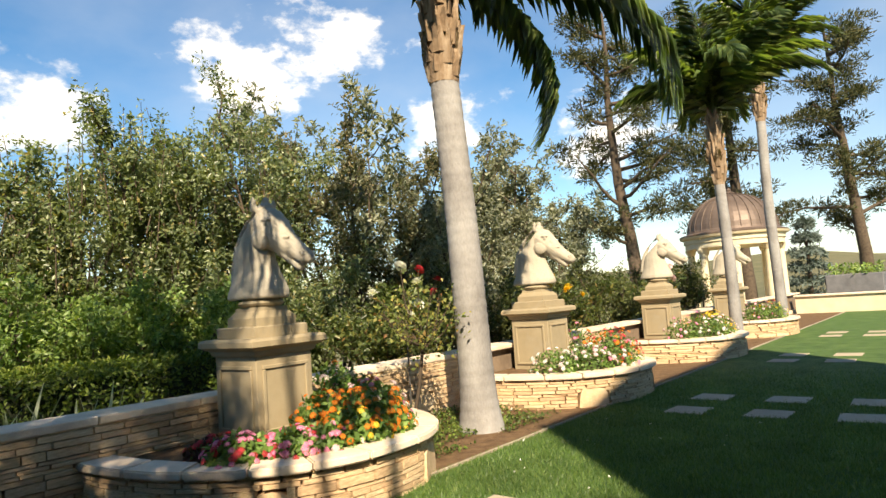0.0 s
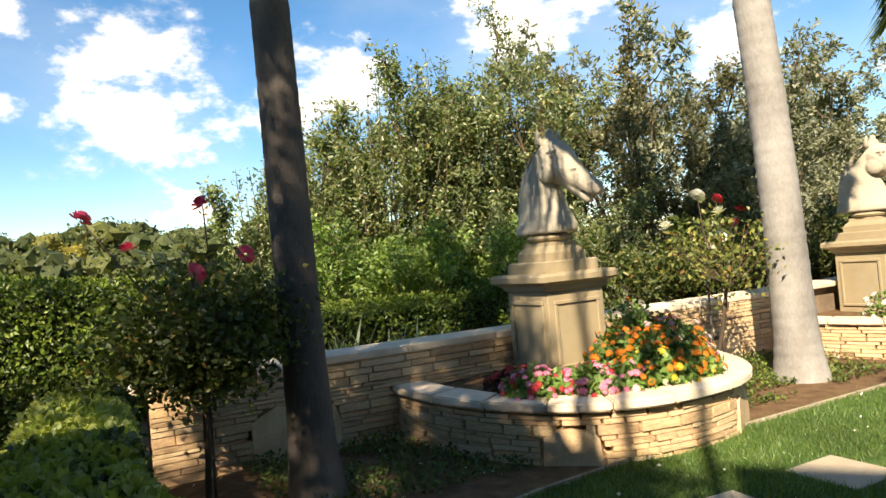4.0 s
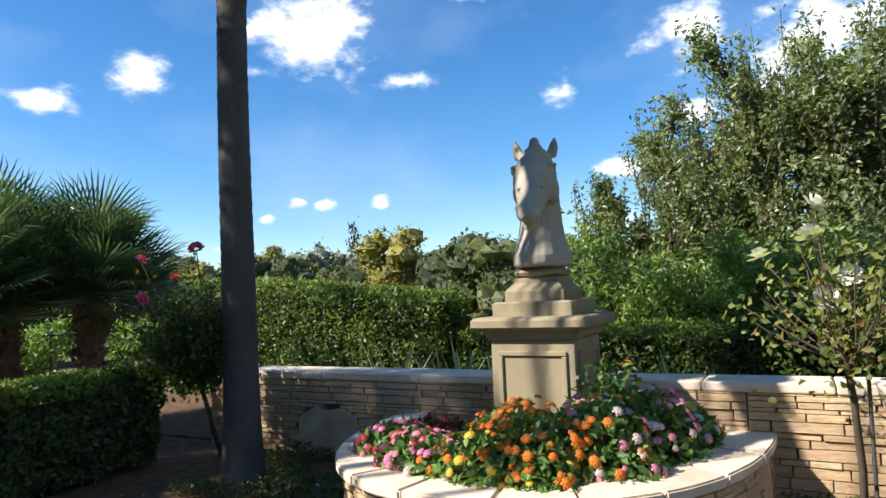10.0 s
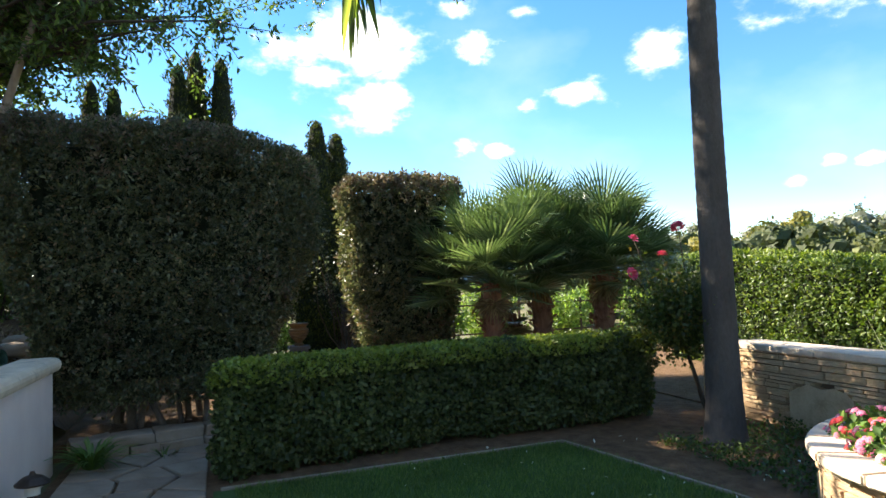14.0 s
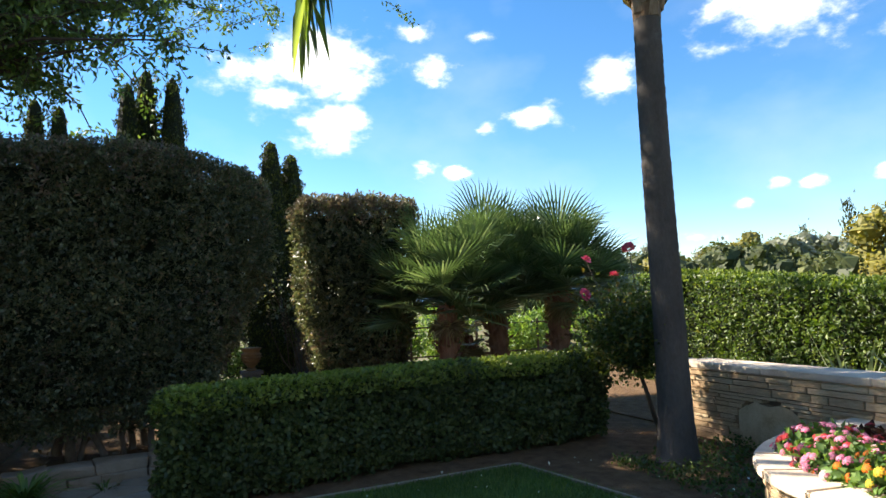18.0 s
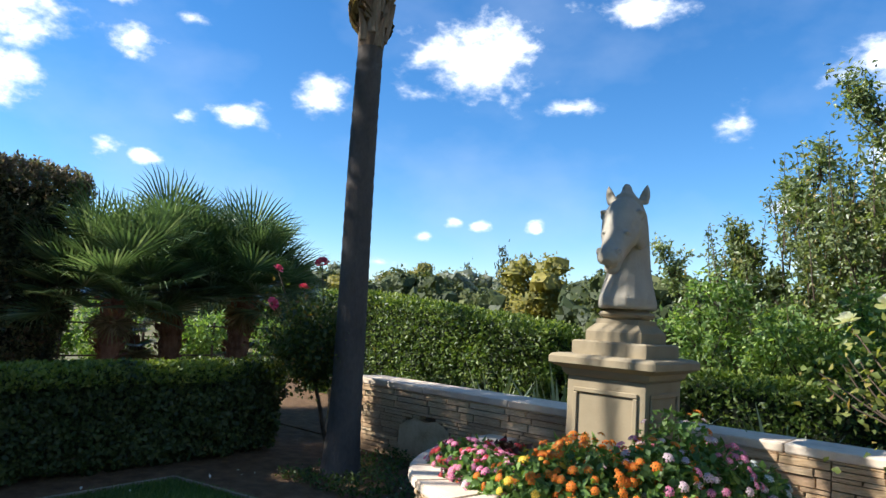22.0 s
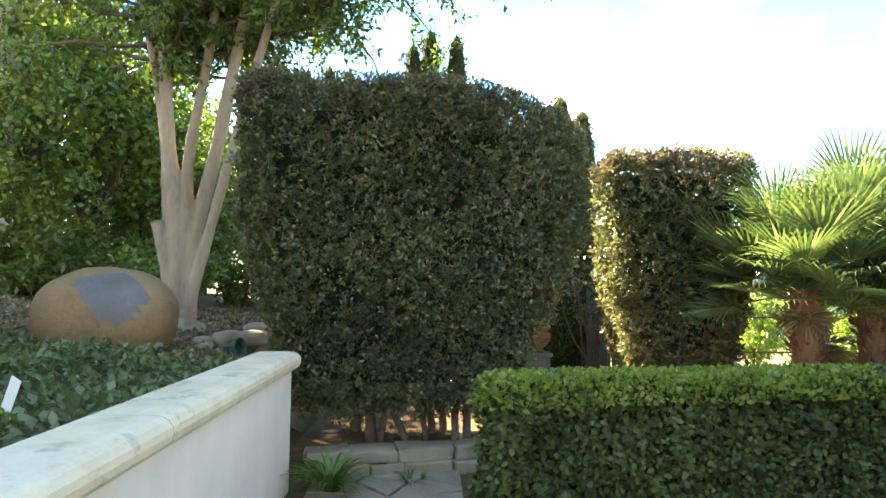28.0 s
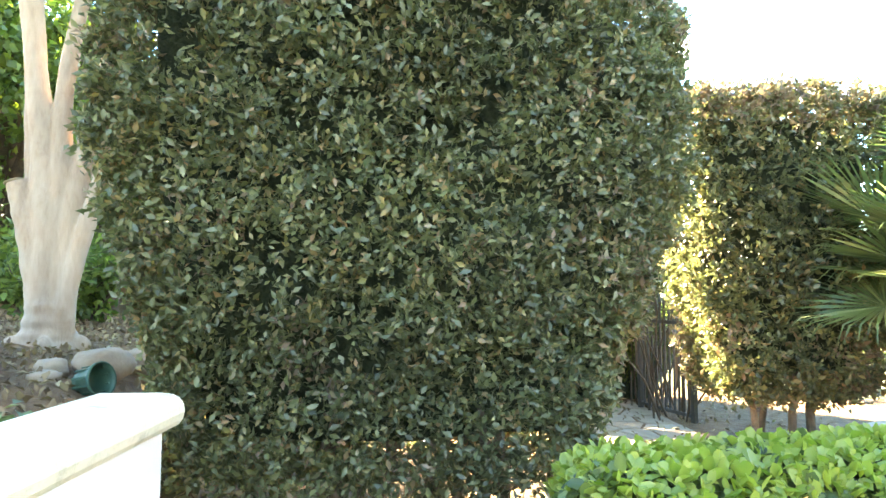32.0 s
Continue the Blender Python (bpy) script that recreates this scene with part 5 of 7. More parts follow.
def cluster_head(name, petal, seed, size=0.034):
    """A flat-domed head of many small florets, as lantana has."""
    g = np.random.default_rng(seed)
    n = 22
    k = np.arange(n)
    r = np.sqrt((k + 0.5) / n)
    a = k * 2.399
    c = np.stack([r * np.cos(a), r * np.sin(a), 0.75 * np.sqrt(1.05 - r * r)], -1) * size
    nor = unit(c + np.array([0, 0, 0.01]))
    t1 = unit(np.cross(nor, rand_dirs(n, g)))
    t2 = np.cross(nor, t1)
    w = size * 0.27
    v = np.stack([c + t1 * w, c + t2 * w, c - t1 * w, c - t2 * w, c + nor * w * 0.5], 1).reshape(-1, 3)
    b = k[:, None] * 5
    f = np.concatenate([b + [0, 1, 4], b + [1, 2, 4], b + [2, 3, 4], b + [3, 0, 4]])
    return arrays_mesh(name, v, f, petal)


HEADS = {}


def lantana(x, y, z, radius, height, petals, seed, heads=26, leaf=L_LANTANA, near=True):
    g = np.random.default_rng(seed)
    colours = {"orange": "orange and yellow", "pink": "bright pink", "red": "crimson red", "blush": "pale pink and white", "yellow": "golden yellow", "white": "white"}
    top = thing("lantana_plant", f"bushy lantana with {colours[petals[0]]} flower clusters", "flowers", (x, y, z), "planter flowers")
    n = int((900 if near else 450) * radius / 0.3)
    d = rand_dirs(n, g)
    d[:, 2] = abs(d[:, 2])
    k = g.uniform(0.55, 1.0, n)[:, None]
    p = d * k * np.array([radius, radius, height])
    stems = [(np.array([(0, 0, -0.02), tuple(q * 0.5 + np.array([0, 0, 0.02])), tuple(q)]), (0.006, 0.004, 0.002)) for q in p[:: max(n // 14, 1)]]
    tubes("woody_frame", stems, M_TWIG, top, 5)
    leaves("foliage", p, d + np.array([0, 0, 0.3]), 0.062 if near else 0.05, leaf, top, 0.6, 0.6, 0.1)
    d = rand_dirs(heads, g)
    d[:, 2] = abs(d[:, 2]) * 0.9 + 0.15
    d = unit(d)
    for q in d:
        c = petals[int(g.integers(len(petals)))]
        mate = {"orange": P_ORANGE, "pink": P_PINK, "red": P_RED, "blush": P_BLUSH, "yellow": P_YELLOW, "white": P_WHITE}[c]
        if c not in HEADS:
            HEADS[c] = cluster_head("flower_head", mate, len(HEADS))
        ob = new("flower_head", HEADS[c])
        ob.parent = top
        where = Vector(q * np.array([radius, radius, height]) * g.uniform(0.95, 1.1))
        ob.matrix_basis = Matrix.Translation(where) @ Vector(q).to_track_quat("Z", "Y").to_matrix().to_4x4() @ Matrix.Scale(g.uniform(0.55, 0.98) * (1.0 if near else 1.15), 4)
    return top


def planter_flowers():
    beds = [
        [(-0.72, 3.98, 0.26, 0.2, ("pink", "red", "pink"), 62), (-0.42, 3.78, 0.27, 0.2, ("pink", "red", "pink"), 64), (-0.66, 4.35, 0.24, 0.16, ("red",), 20), (-0.2, 3.66, 0.25, 0.2, ("pink", "pink", "orange", "blush"), 48),
         (0.02, 3.64, 0.28, 0.28, ("orange", "yellow", "orange"), 60), (0.28, 3.76, 0.30, 0.38, ("orange",), 70), (0.08, 4.02, 0.30, 0.38, ("orange",), 54), (0.52, 3.98, 0.30, 0.42, ("orange", "orange", "pink", "blush"), 58), (0.72, 4.35, 0.28, 0.44, ("blush", "pink", "pink"), 50),
         (0.5, 4.42, 0.27, 0.58, ("orange", "blush"), 34), (0.86, 4.72, 0.2, 0.26, ("blush", "white"), 16), (0.35, 3.58, 0.2, 0.16, ("yellow", "orange"), 18), (0.68, 3.9, 0.2, 0.2, ("pink", "white"), 18)],
        [(-0.75, 4.1, 0.3, 0.22, ("white", "blush"), 24), (-0.4, 3.75, 0.3, 0.22, ("white", "blush"), 24), (0.0, 3.62, 0.3, 0.24, ("blush", "pink"), 22), (0.4, 3.78, 0.34, 0.3, ("orange", "red"), 40), (0.75, 4.1, 0.32, 0.3, ("red", "orange"), 34), (0.6, 4.5, 0.3, 0.35, ("pink", "orange"), 24), (-0.1, 4.1, 0.28, 0.2, ("white",), 18)],
        [(-0.75, 4.1, 0.3, 0.26, ("blush", "pink"), 20), (-0.35, 3.75, 0.32, 0.26, ("blush", "white"), 20), (0.1, 3.65, 0.3, 0.24, ("blush",), 18), (0.45, 3.85, 0.32, 0.28, ("yellow",), 34), (0.8, 4.2, 0.3, 0.26, ("yellow",), 28), (0.0, 4.1, 0.3, 0.3, ("pink",), 16)],
        [(-0.6, 4.0, 0.34, 0.28, ("blush", "pink"), 18), (-0.1, 3.75, 0.34, 0.28, ("blush", "red"), 18), (0.4, 3.85, 0.34, 0.28, ("yellow",), 22), (0.8, 4.3, 0.3, 0.28, ("yellow", "blush"), 18)],
    ]
    s = 100
    for cx, bed in zip(PLANTERS, beds):
        for dx, y, r, h, petals, heads in bed:
            s += 1
            lantana(cx + dx * 1.08, y, 0.39, r * 1.12, h * (1.0 if cx < 2 else 1.6), petals, s, int(heads * (1.1 if cx < 2 else 1.0)) * (1 if cx < 2 else 2) if cx < 6 else int(heads * 1.1), L_PLUM if petals == ("red",) else L_LANTANA, cx < 2)


def rose_bush(at, trunk_h, crown, leaf_n, petal, blooms, label, seed, size=0.06, trunk_lean=(0, 0), leaf=L_ROSE, leaf_size=0.06):
    g = np.random.default_rng(seed)
    top = thing("rose_bush", label, "rose bush", at)
    head = np.array([trunk_lean[0], trunk_lean[1], trunk_h])
    tubes("trunk", [(np.linspace((0, 0, -0.05), head, 6) + g.normal(0, 0.006, (6, 3)), np.linspace(0.024, 0.018, 6))], M_TWIG, top, 7)
    tubes("stake", [(np.array([(0.05, 0.03, -0.1), (0.06, 0.03, trunk_h * 1.05)]), (0.012, 0.012))], M_IRON, top, 6, "thin dark support stake")
    runs, pts, dirs = [], [], []
    for k in range(26):
        d = rand_dirs(1, g)[0]
        d[2] = max(d[2], -0.1) * 0.6 + 0.35
        b = branch(g, head, d, 1.0, 0.3, 0.08, 6)
        b = head + (b - head) * np.array(crown)
        runs.append((b, np.linspace(0.008, 0.003, 6)))
        m = leaf_n // 26
        u = g.uniform(0.15, 1, m) * 4.999
        k0 = u.astype(int)
        pts.append(b[k0] + (b[k0 + 1] - b[k0]) * (u - k0)[:, None] + g.normal(0, 0.1, (m, 3)))
        dirs.append(rand_dirs(m, g) + np.array([0, 0, 0.4]))
    for dx, dy, dz in blooms:
        tip = np.array([dx, dy, dz]) - np.array(at)
        runs.append((np.stack([head, head + (tip - head) * 0.5 + g.normal(0, 0.04, 3), tip]), (0.008, 0.006, 0.004)))
        st = tip - np.stack([(tip - head) * f for f in g.uniform(0.05, 0.4, 10)])
        pts.append(st + g.normal(0, 0.03, st.shape))
        dirs.append(rand_dirs(10, g))
    tubes("woody_frame", runs, M_TWIG, top, 5)
    leaves("foliage", np.concatenate(pts), np.concatenate(dirs), leaf_size, leaf, top, 0.6, 0.62, 0.15)
    me = rose_head("rose_bloom", petal, size, seed)
    for dx, dy, dz in blooms:
        ob = child("rose_bloom", me, top)
        ob.matrix_basis = Matrix.Translation(Vector((dx, dy, dz)) - Vector(at)) @ Euler((g.normal(0, 0.6), g.normal(0, 0.6), g.uniform(0, 6))).to_matrix().to_4x4() @ Matrix.Scale(g.uniform(0.85, 1.2), 4)
    return top


def roses():
    rose_bush((-1.93, 4.62, 0), 0.84, (0.62, 0.6, 0.72), 11000, P_ROSE, [(-1.868, 4.273, 1.925), (-2.0, 3.82, 1.495), (-2.54, 4.23, 1.86), (-2.3, 4.4, 1.68), (-1.62, 4.35, 1.6)], "standard rose with deep pink blooms on a bare trunk", 71, 0.075, (0, -0.3), leaf_size=0.047)
    rose_bush((3.0, 4.72, 0), 0.98, (0.55, 0.45, 0.7), 900, P_WHITE, [(2.81, 4.32, 1.68), (2.87, 4.53, 1.33), (2.54, 4.74, 1.59), (2.84, 4.59, 1.87), (3.0, 4.5, 1.45)], "standard rose with white blooms on a staked trunk", 72, 0.08, (-0.05, -0.3), L_ROSE_PALE, 0.052)
    rose_bush((4.25, 5.75, 0), 0.9, (0.6, 0.6, 0.7), 1500, P_RED, [(4.35, 5.3, 1.75), (4.5, 5.5, 1.6), (4.1, 5.4, 1.9)], "rose bush with red blooms behind the wall", 73, 0.08)
    rose_bush((7.7, 5.9, 0), 0.9, (0.85, 0.7, 0.75), 2200, P_YELLOW, [(7.3, 5.3, 1.6), (7.8, 5.2, 1.5), (8.2, 5.4, 1.55), (8.0, 5.3, 1.95), (7.6, 5.4, 1.75), (8.5, 5.3, 1.4)], "rose bush with pale yellow blooms behind the wall", 74, 0.09)
    rose_bush((12.9, 5.9, 0), 0.9, (0.8, 0.7, 0.75), 1500, P_BLUSH, [(12.5, 5.3, 1.7), (13.0, 5.2, 1.6), (13.4, 5.4, 1.9)], "rose bush with blush blooms behind the wall", 75, 0.09)
    rose_bush((17.3, 5.9, 0), 0.9, (0.9, 0.8, 1.0), 1500, P_YELLOW, [(17.0, 5.3, 2.1), (17.5, 5.2, 2.3), (17.8, 5.4, 1.9)], "tall rose bush with yellow blooms near the pavilion", 76, 0.1)


def frond_mesh(name, length, seed, droop, leaflets=60, dry=False):
    """A feather frond: arched midrib with two rows of hanging leaflets. It grows along +x."""
    g = np.random.default_rng(seed)
    n = 14
    s = np.linspace(0, 1, n)
    ang = radians(38) - s * radians(droop)
    step = length / (n - 1)
    x = np.concatenate([[0], np.cumsum(np.cos(ang[:-1]) * step)])
    z = np.concatenate([[0], np.cumsum(np.sin(ang[:-1]) * step)])
    rib = np.stack([x, 0 * x, z], -1)
    v, f4 = tube_arrays(rib, np.linspace(0.022, 0.004, n), 5)
    f = np.concatenate([f4[:, [0, 1, 2]], f4[:, [0, 2, 3]]])
    u = np.repeat(np.linspace(0.12, 1, leaflets), 2) * (n - 1.001)
    k = u.astype(int)
    p = rib[k] + (rib[k + 1] - rib[k]) * (u - k)[:, None]
    tan = unit(rib[k + 1] - rib[k])
    sd = np.tile([1.0, -1.0], leaflets)[:, None]
    side = np.array([0, 1.0, 0]) * sd
    way = unit(tan * g.uniform(0.55, 1.0, (2 * leaflets, 1)) + side * g.uniform(0.5, 0.9, (2 * leaflets, 1)) + np.array([0, 0, -0.35]) + g.normal(0, 0.13, (2 * leaflets, 3)))
    ln = min(length * 0.24, 0.74) * np.sin(np.clip(0.25 + u / (n - 1) * 2.6, 0, math.pi)) ** 0.6 * g.uniform(0.8, 1.15, 2 * leaflets) + 0.08
    w = unit(np.cross(way, side + np.array([0, 0, 0.4]))) * 0.0040
    mid = p + way * (ln * 0.55)[:, None]
    tip = p + unit(way + np.array([0, 0, -0.55])) * ln[:, None]
    lv = np.stack([p, mid + w, tip, mid - w], 1).reshape(-1, 3)
    b = np.arange(2 * leaflets)[:, None] * 4
    lf = np.concatenate([b + [0, 1, 2], b + [0, 2, 3]])
    v, f = join((v, f), (lv, lf))
    return arrays_mesh(name, v, f, L_DRY if dry else L_PALM)


QUEEN = []


def queen_palm(x, y, height, lean, seed, radius=0.135, fronds=18, length=2.9, boots=1.5, hanging=(), bark=M_PALM):
    g = np.random.default_rng(seed)
    if not QUEEN:
        QUEEN.extend([frond_mesh("frond", 2.5, 200 + k, d, 78) for k, d in enumerate((80, 105, 130))])
        QUEEN.append(frond_mesh("frond", 2.2, 210, 160, 40, True))
        QUEEN.append(frond_mesh("frond", 3.6, 215, 130, 105))
    top = thing("queen_palm", "queen palm with dark trunk and arching fronds" if bark is M_PALM_DARK else "queen palm with ringed grey trunk and arching fronds", "palm tree", (x, y, 0), "queen palms")
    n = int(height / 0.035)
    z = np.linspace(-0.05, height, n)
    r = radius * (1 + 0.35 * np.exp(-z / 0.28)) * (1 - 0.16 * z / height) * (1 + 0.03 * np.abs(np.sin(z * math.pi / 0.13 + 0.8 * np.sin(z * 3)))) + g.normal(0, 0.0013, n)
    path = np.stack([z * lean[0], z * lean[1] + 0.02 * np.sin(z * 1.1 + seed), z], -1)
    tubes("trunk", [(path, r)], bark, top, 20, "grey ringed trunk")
    end = path[-1]
    # old leaf bases
    for k in range(44):
        a, h = k * 2.399, boots * (k / 44)
        c, s = math.cos(a), math.sin(a)
        bm = bmesh.new()
        w, ln, rr = 0.075 * g.uniform(0.7, 1.2), g.uniform(0.2, 0.48), radius * (0.78 + 0.2 * math.sin(3 * h))
        rows = []
        for q, (t, ww) in enumerate(((0, 1.0), (0.35, 0.9), (0.7, 0.55), (1.0, 0.28))):
            out = rr + 0.015 + t * ln * g.uniform(0.08, 0.22)
            rows.append([bm.verts.new((c * (out + dz) - s * uu * w * ww, s * (out + dz) + c * uu * w * ww, h - 0.05 + t * ln)) for uu, dz in ((-1, -0.02), (0, 0.02), (1, -0.02), (0, -0.045))])
        for r0, r1 in zip(rows, rows[1:]):
            for q in range(4):
                bm.faces.new((r0[q], r0[(q + 1) % 4], r1[(q + 1) % 4], r1[q]))
        bm.faces.new(rows[-1])
        bm.faces.new(rows[0][::-1])
        ob = part("leaf_base", bm, M_BOOT, top)
        ob.matrix_basis = Matrix.Translation(end)
    tubes("crown_shaft", [(end + np.stack([0 * np.linspace(0, 1, 5), 0 * np.linspace(0, 1, 5), np.linspace(-0.05, boots + 0.25, 5)], -1), (radius * 0.9, radius, radius * 0.95, radius * 0.7, 0.05))], M_BOOT, top, 12)
    for k in range(fronds):
        a = k * 137.5 + g.uniform(-12, 12)
        low = k / fronds
        me = QUEEN[min(int(low * 3), 2)]
        tilt = 66 - 34 * low + g.uniform(-6, 6)
        ob = child("frond", me, top)
        ob.matrix_basis = Matrix.Translation(end + np.array([0, 0, boots + 0.1 - 0.25 * low])) @ pose(0, 0, 0, 0, 0, a) @ pose(0, 0, 0, 0, -tilt, 0) @ Matrix.Scale(length / 2.5 * g.uniform(0.85, 1.1), 4)
    for az, tilt, size in hanging:
        ob = child("frond", QUEEN[4], top)
        size *= 2.5 / 3.6
        ob.matrix_basis = Matrix.Translation(end + np.array([0, 0, boots - 0.1])) @ pose(0, 0, 0, 0, 0, az) @ pose(0, 0, 0, 0, -tilt, 0) @ Matrix.Scale(size, 4)
    for k in range(4):
        ob = child("dry_frond", QUEEN[3], top, "dry brown hanging frond")
        ob.matrix_basis = Matrix.Translation(end + np.array([0, 0, boots * 0.6])) @ pose(0, 0, 0, 0, 0, k * 90 + g.uniform(0, 60)) @ pose(0, 0, 0, 0, 55, 0) @ Matrix.Scale(g.uniform(0.25, 0.4), 4)
    return top


def fan_mesh(name, seed, blades=44, petiole=0.55, blade=0.62):
    """A fan frond: stiff stalk along +x and narrow pleated blades that part at the tips."""
    g = np.random.default_rng(seed)
    rib = np.stack([np.linspace(0, petiole, 5), np.zeros(5), 0.04 * np.sin(np.linspace(0, 3, 5))], -1)
    v, f4 = tube_arrays(rib, np.linspace(0.013, 0.009, 5), 5)
    f = np.concatenate([f4[:, [0, 1, 2]], f4[:, [0, 2, 3]]])
    hub = rib[-1]
    a = np.linspace(-radians(112), radians(112), blades)
    ln = blade * (0.72 + 0.28 * np.cos(a * 0.7)) * g.uniform(0.93, 1.05, blades)
    out = []
    for k in range(blades):
        d = np.array([math.cos(a[k]), math.sin(a[k]), 0.10 + 0.16 * abs(math.sin(a[k]))])
        d = d / np.linalg.norm(d)
        s = np.array([-math.sin(a[k]), math.cos(a[k]), 0])
        w = 0.5 * ln[k] * 0.38 * (a[1] - a[0])
        fold = np.array([0, 0, 0.008 * (1 if k % 2 else -1)])
        mid, three = hub + d * ln[k] * 0.5, hub + d * ln[k] * 0.8 + np.array([0, 0, -0.015])
        tip = hub + d * ln[k] + np.array([0, 0, -0.11 * g.uniform(0.2, 1.7)])
        out.append([hub, mid + s * w + fold, three + s * w * 0.55, tip, three - s * w * 0.55, mid - s * w - fold])
    lv = np.array(out).reshape(-1, 3)
    b = np.arange(blades)[:, None] * 6
    lf = np.concatenate([b + q for q in ([0, 1, 5], [1, 2, 5], [2, 4, 5], [2, 3, 4])])
    v, f = join((v, f), (lv, lf))
    return arrays_mesh(name, v, f, L_FAN)


def fan_palms():
    meshes = [fan_mesh("fan_frond", 300 + k, 40, 0.62 + 0.08 * k, 0.72 + 0.04 * k) for k in range(3)]
    for i, (x, y, h, r, n, tilt) in enumerate(((-4.80, 3.55, 1.44, 0.13, 44, 0), (-5.12, 4.46, 1.66, 0.145, 56, 0), (-4.83, 5.27, 1.62, 0.155, 56, 0.01), (-5.55, 4.25, 0.98, 0.07, 14, -0.05))):
        g = np.random.default_rng(400 + i)
        top = thing("fan_palm", "bushy fan palm with shaggy red-brown trunk", "palm tree", (x, y, 0), "fan palms")
        z = np.linspace(-0.05, h, 26)
        path = np.stack([z * tilt, z * tilt, z], -1)
        tubes("trunk", [(path, r * (1 + 0.1 * np.sin(z * 30)) * (0.92 + 0.1 * z / h))], M_FANBARK, top, 14)
        m = 150
        a, zz = g.uniform(0, 6.28, m), g.uniform(0.05, h, m)
        nor = np.stack([np.cos(a), np.sin(a), np.full(m, 0.6)], -1)
        p = np.stack([np.cos(a) * r * 0.95 + zz * tilt, np.sin(a) * r * 0.95 + zz * tilt, zz], -1)
        leaves("trunk_fibre", p, nor, 0.10, M_FANBARK, top, 0.2, 0.45, 0.0, "cut leaf stubs", 0.3, "stuff")
        end = path[-1]
        for k in range(n):
            az = k * 137.5 + g.uniform(-10, 10)
            f = k / n
            el = 70 - 82 * f ** 0.8 + g.uniform(-7, 7)
            ob = child("fan_frond", meshes[k % 3], top)
            ob.matrix_basis = Matrix.Translation(end + np.array([0, 0, 0.12 - 0.2 * f])) @ pose(0, 0, 0, 0, 0, az) @ pose(0, 0, 0, 0, -el, 0) @ pose(0, 0, 0, g.uniform(-25, 25)) @ Matrix.Scale(g.uniform(0.78, 1.0) * (0.5 if r < 0.1 else 1.0), 4)
        m = 24
        for k in range(9):
            ob = child("dead_frond", meshes[0], top, "dead frond hanging against the trunk")
            ob.data = DEAD
            ob.matrix_basis = Matrix.Translation(end + np.array([0, 0, -0.05])) @ pose(0, 0, 0, 0, 0, g.uniform(0, 360)) @ pose(0, 0, 0, 0, g.uniform(50, 75), 0) @ Matrix.Scale(0.62, 4)


DEAD = fan_mesh("dead_frond", 320, 22, 0.4, 0.5)
DEAD.materials.clear()
DEAD.materials.append(L_DRY)


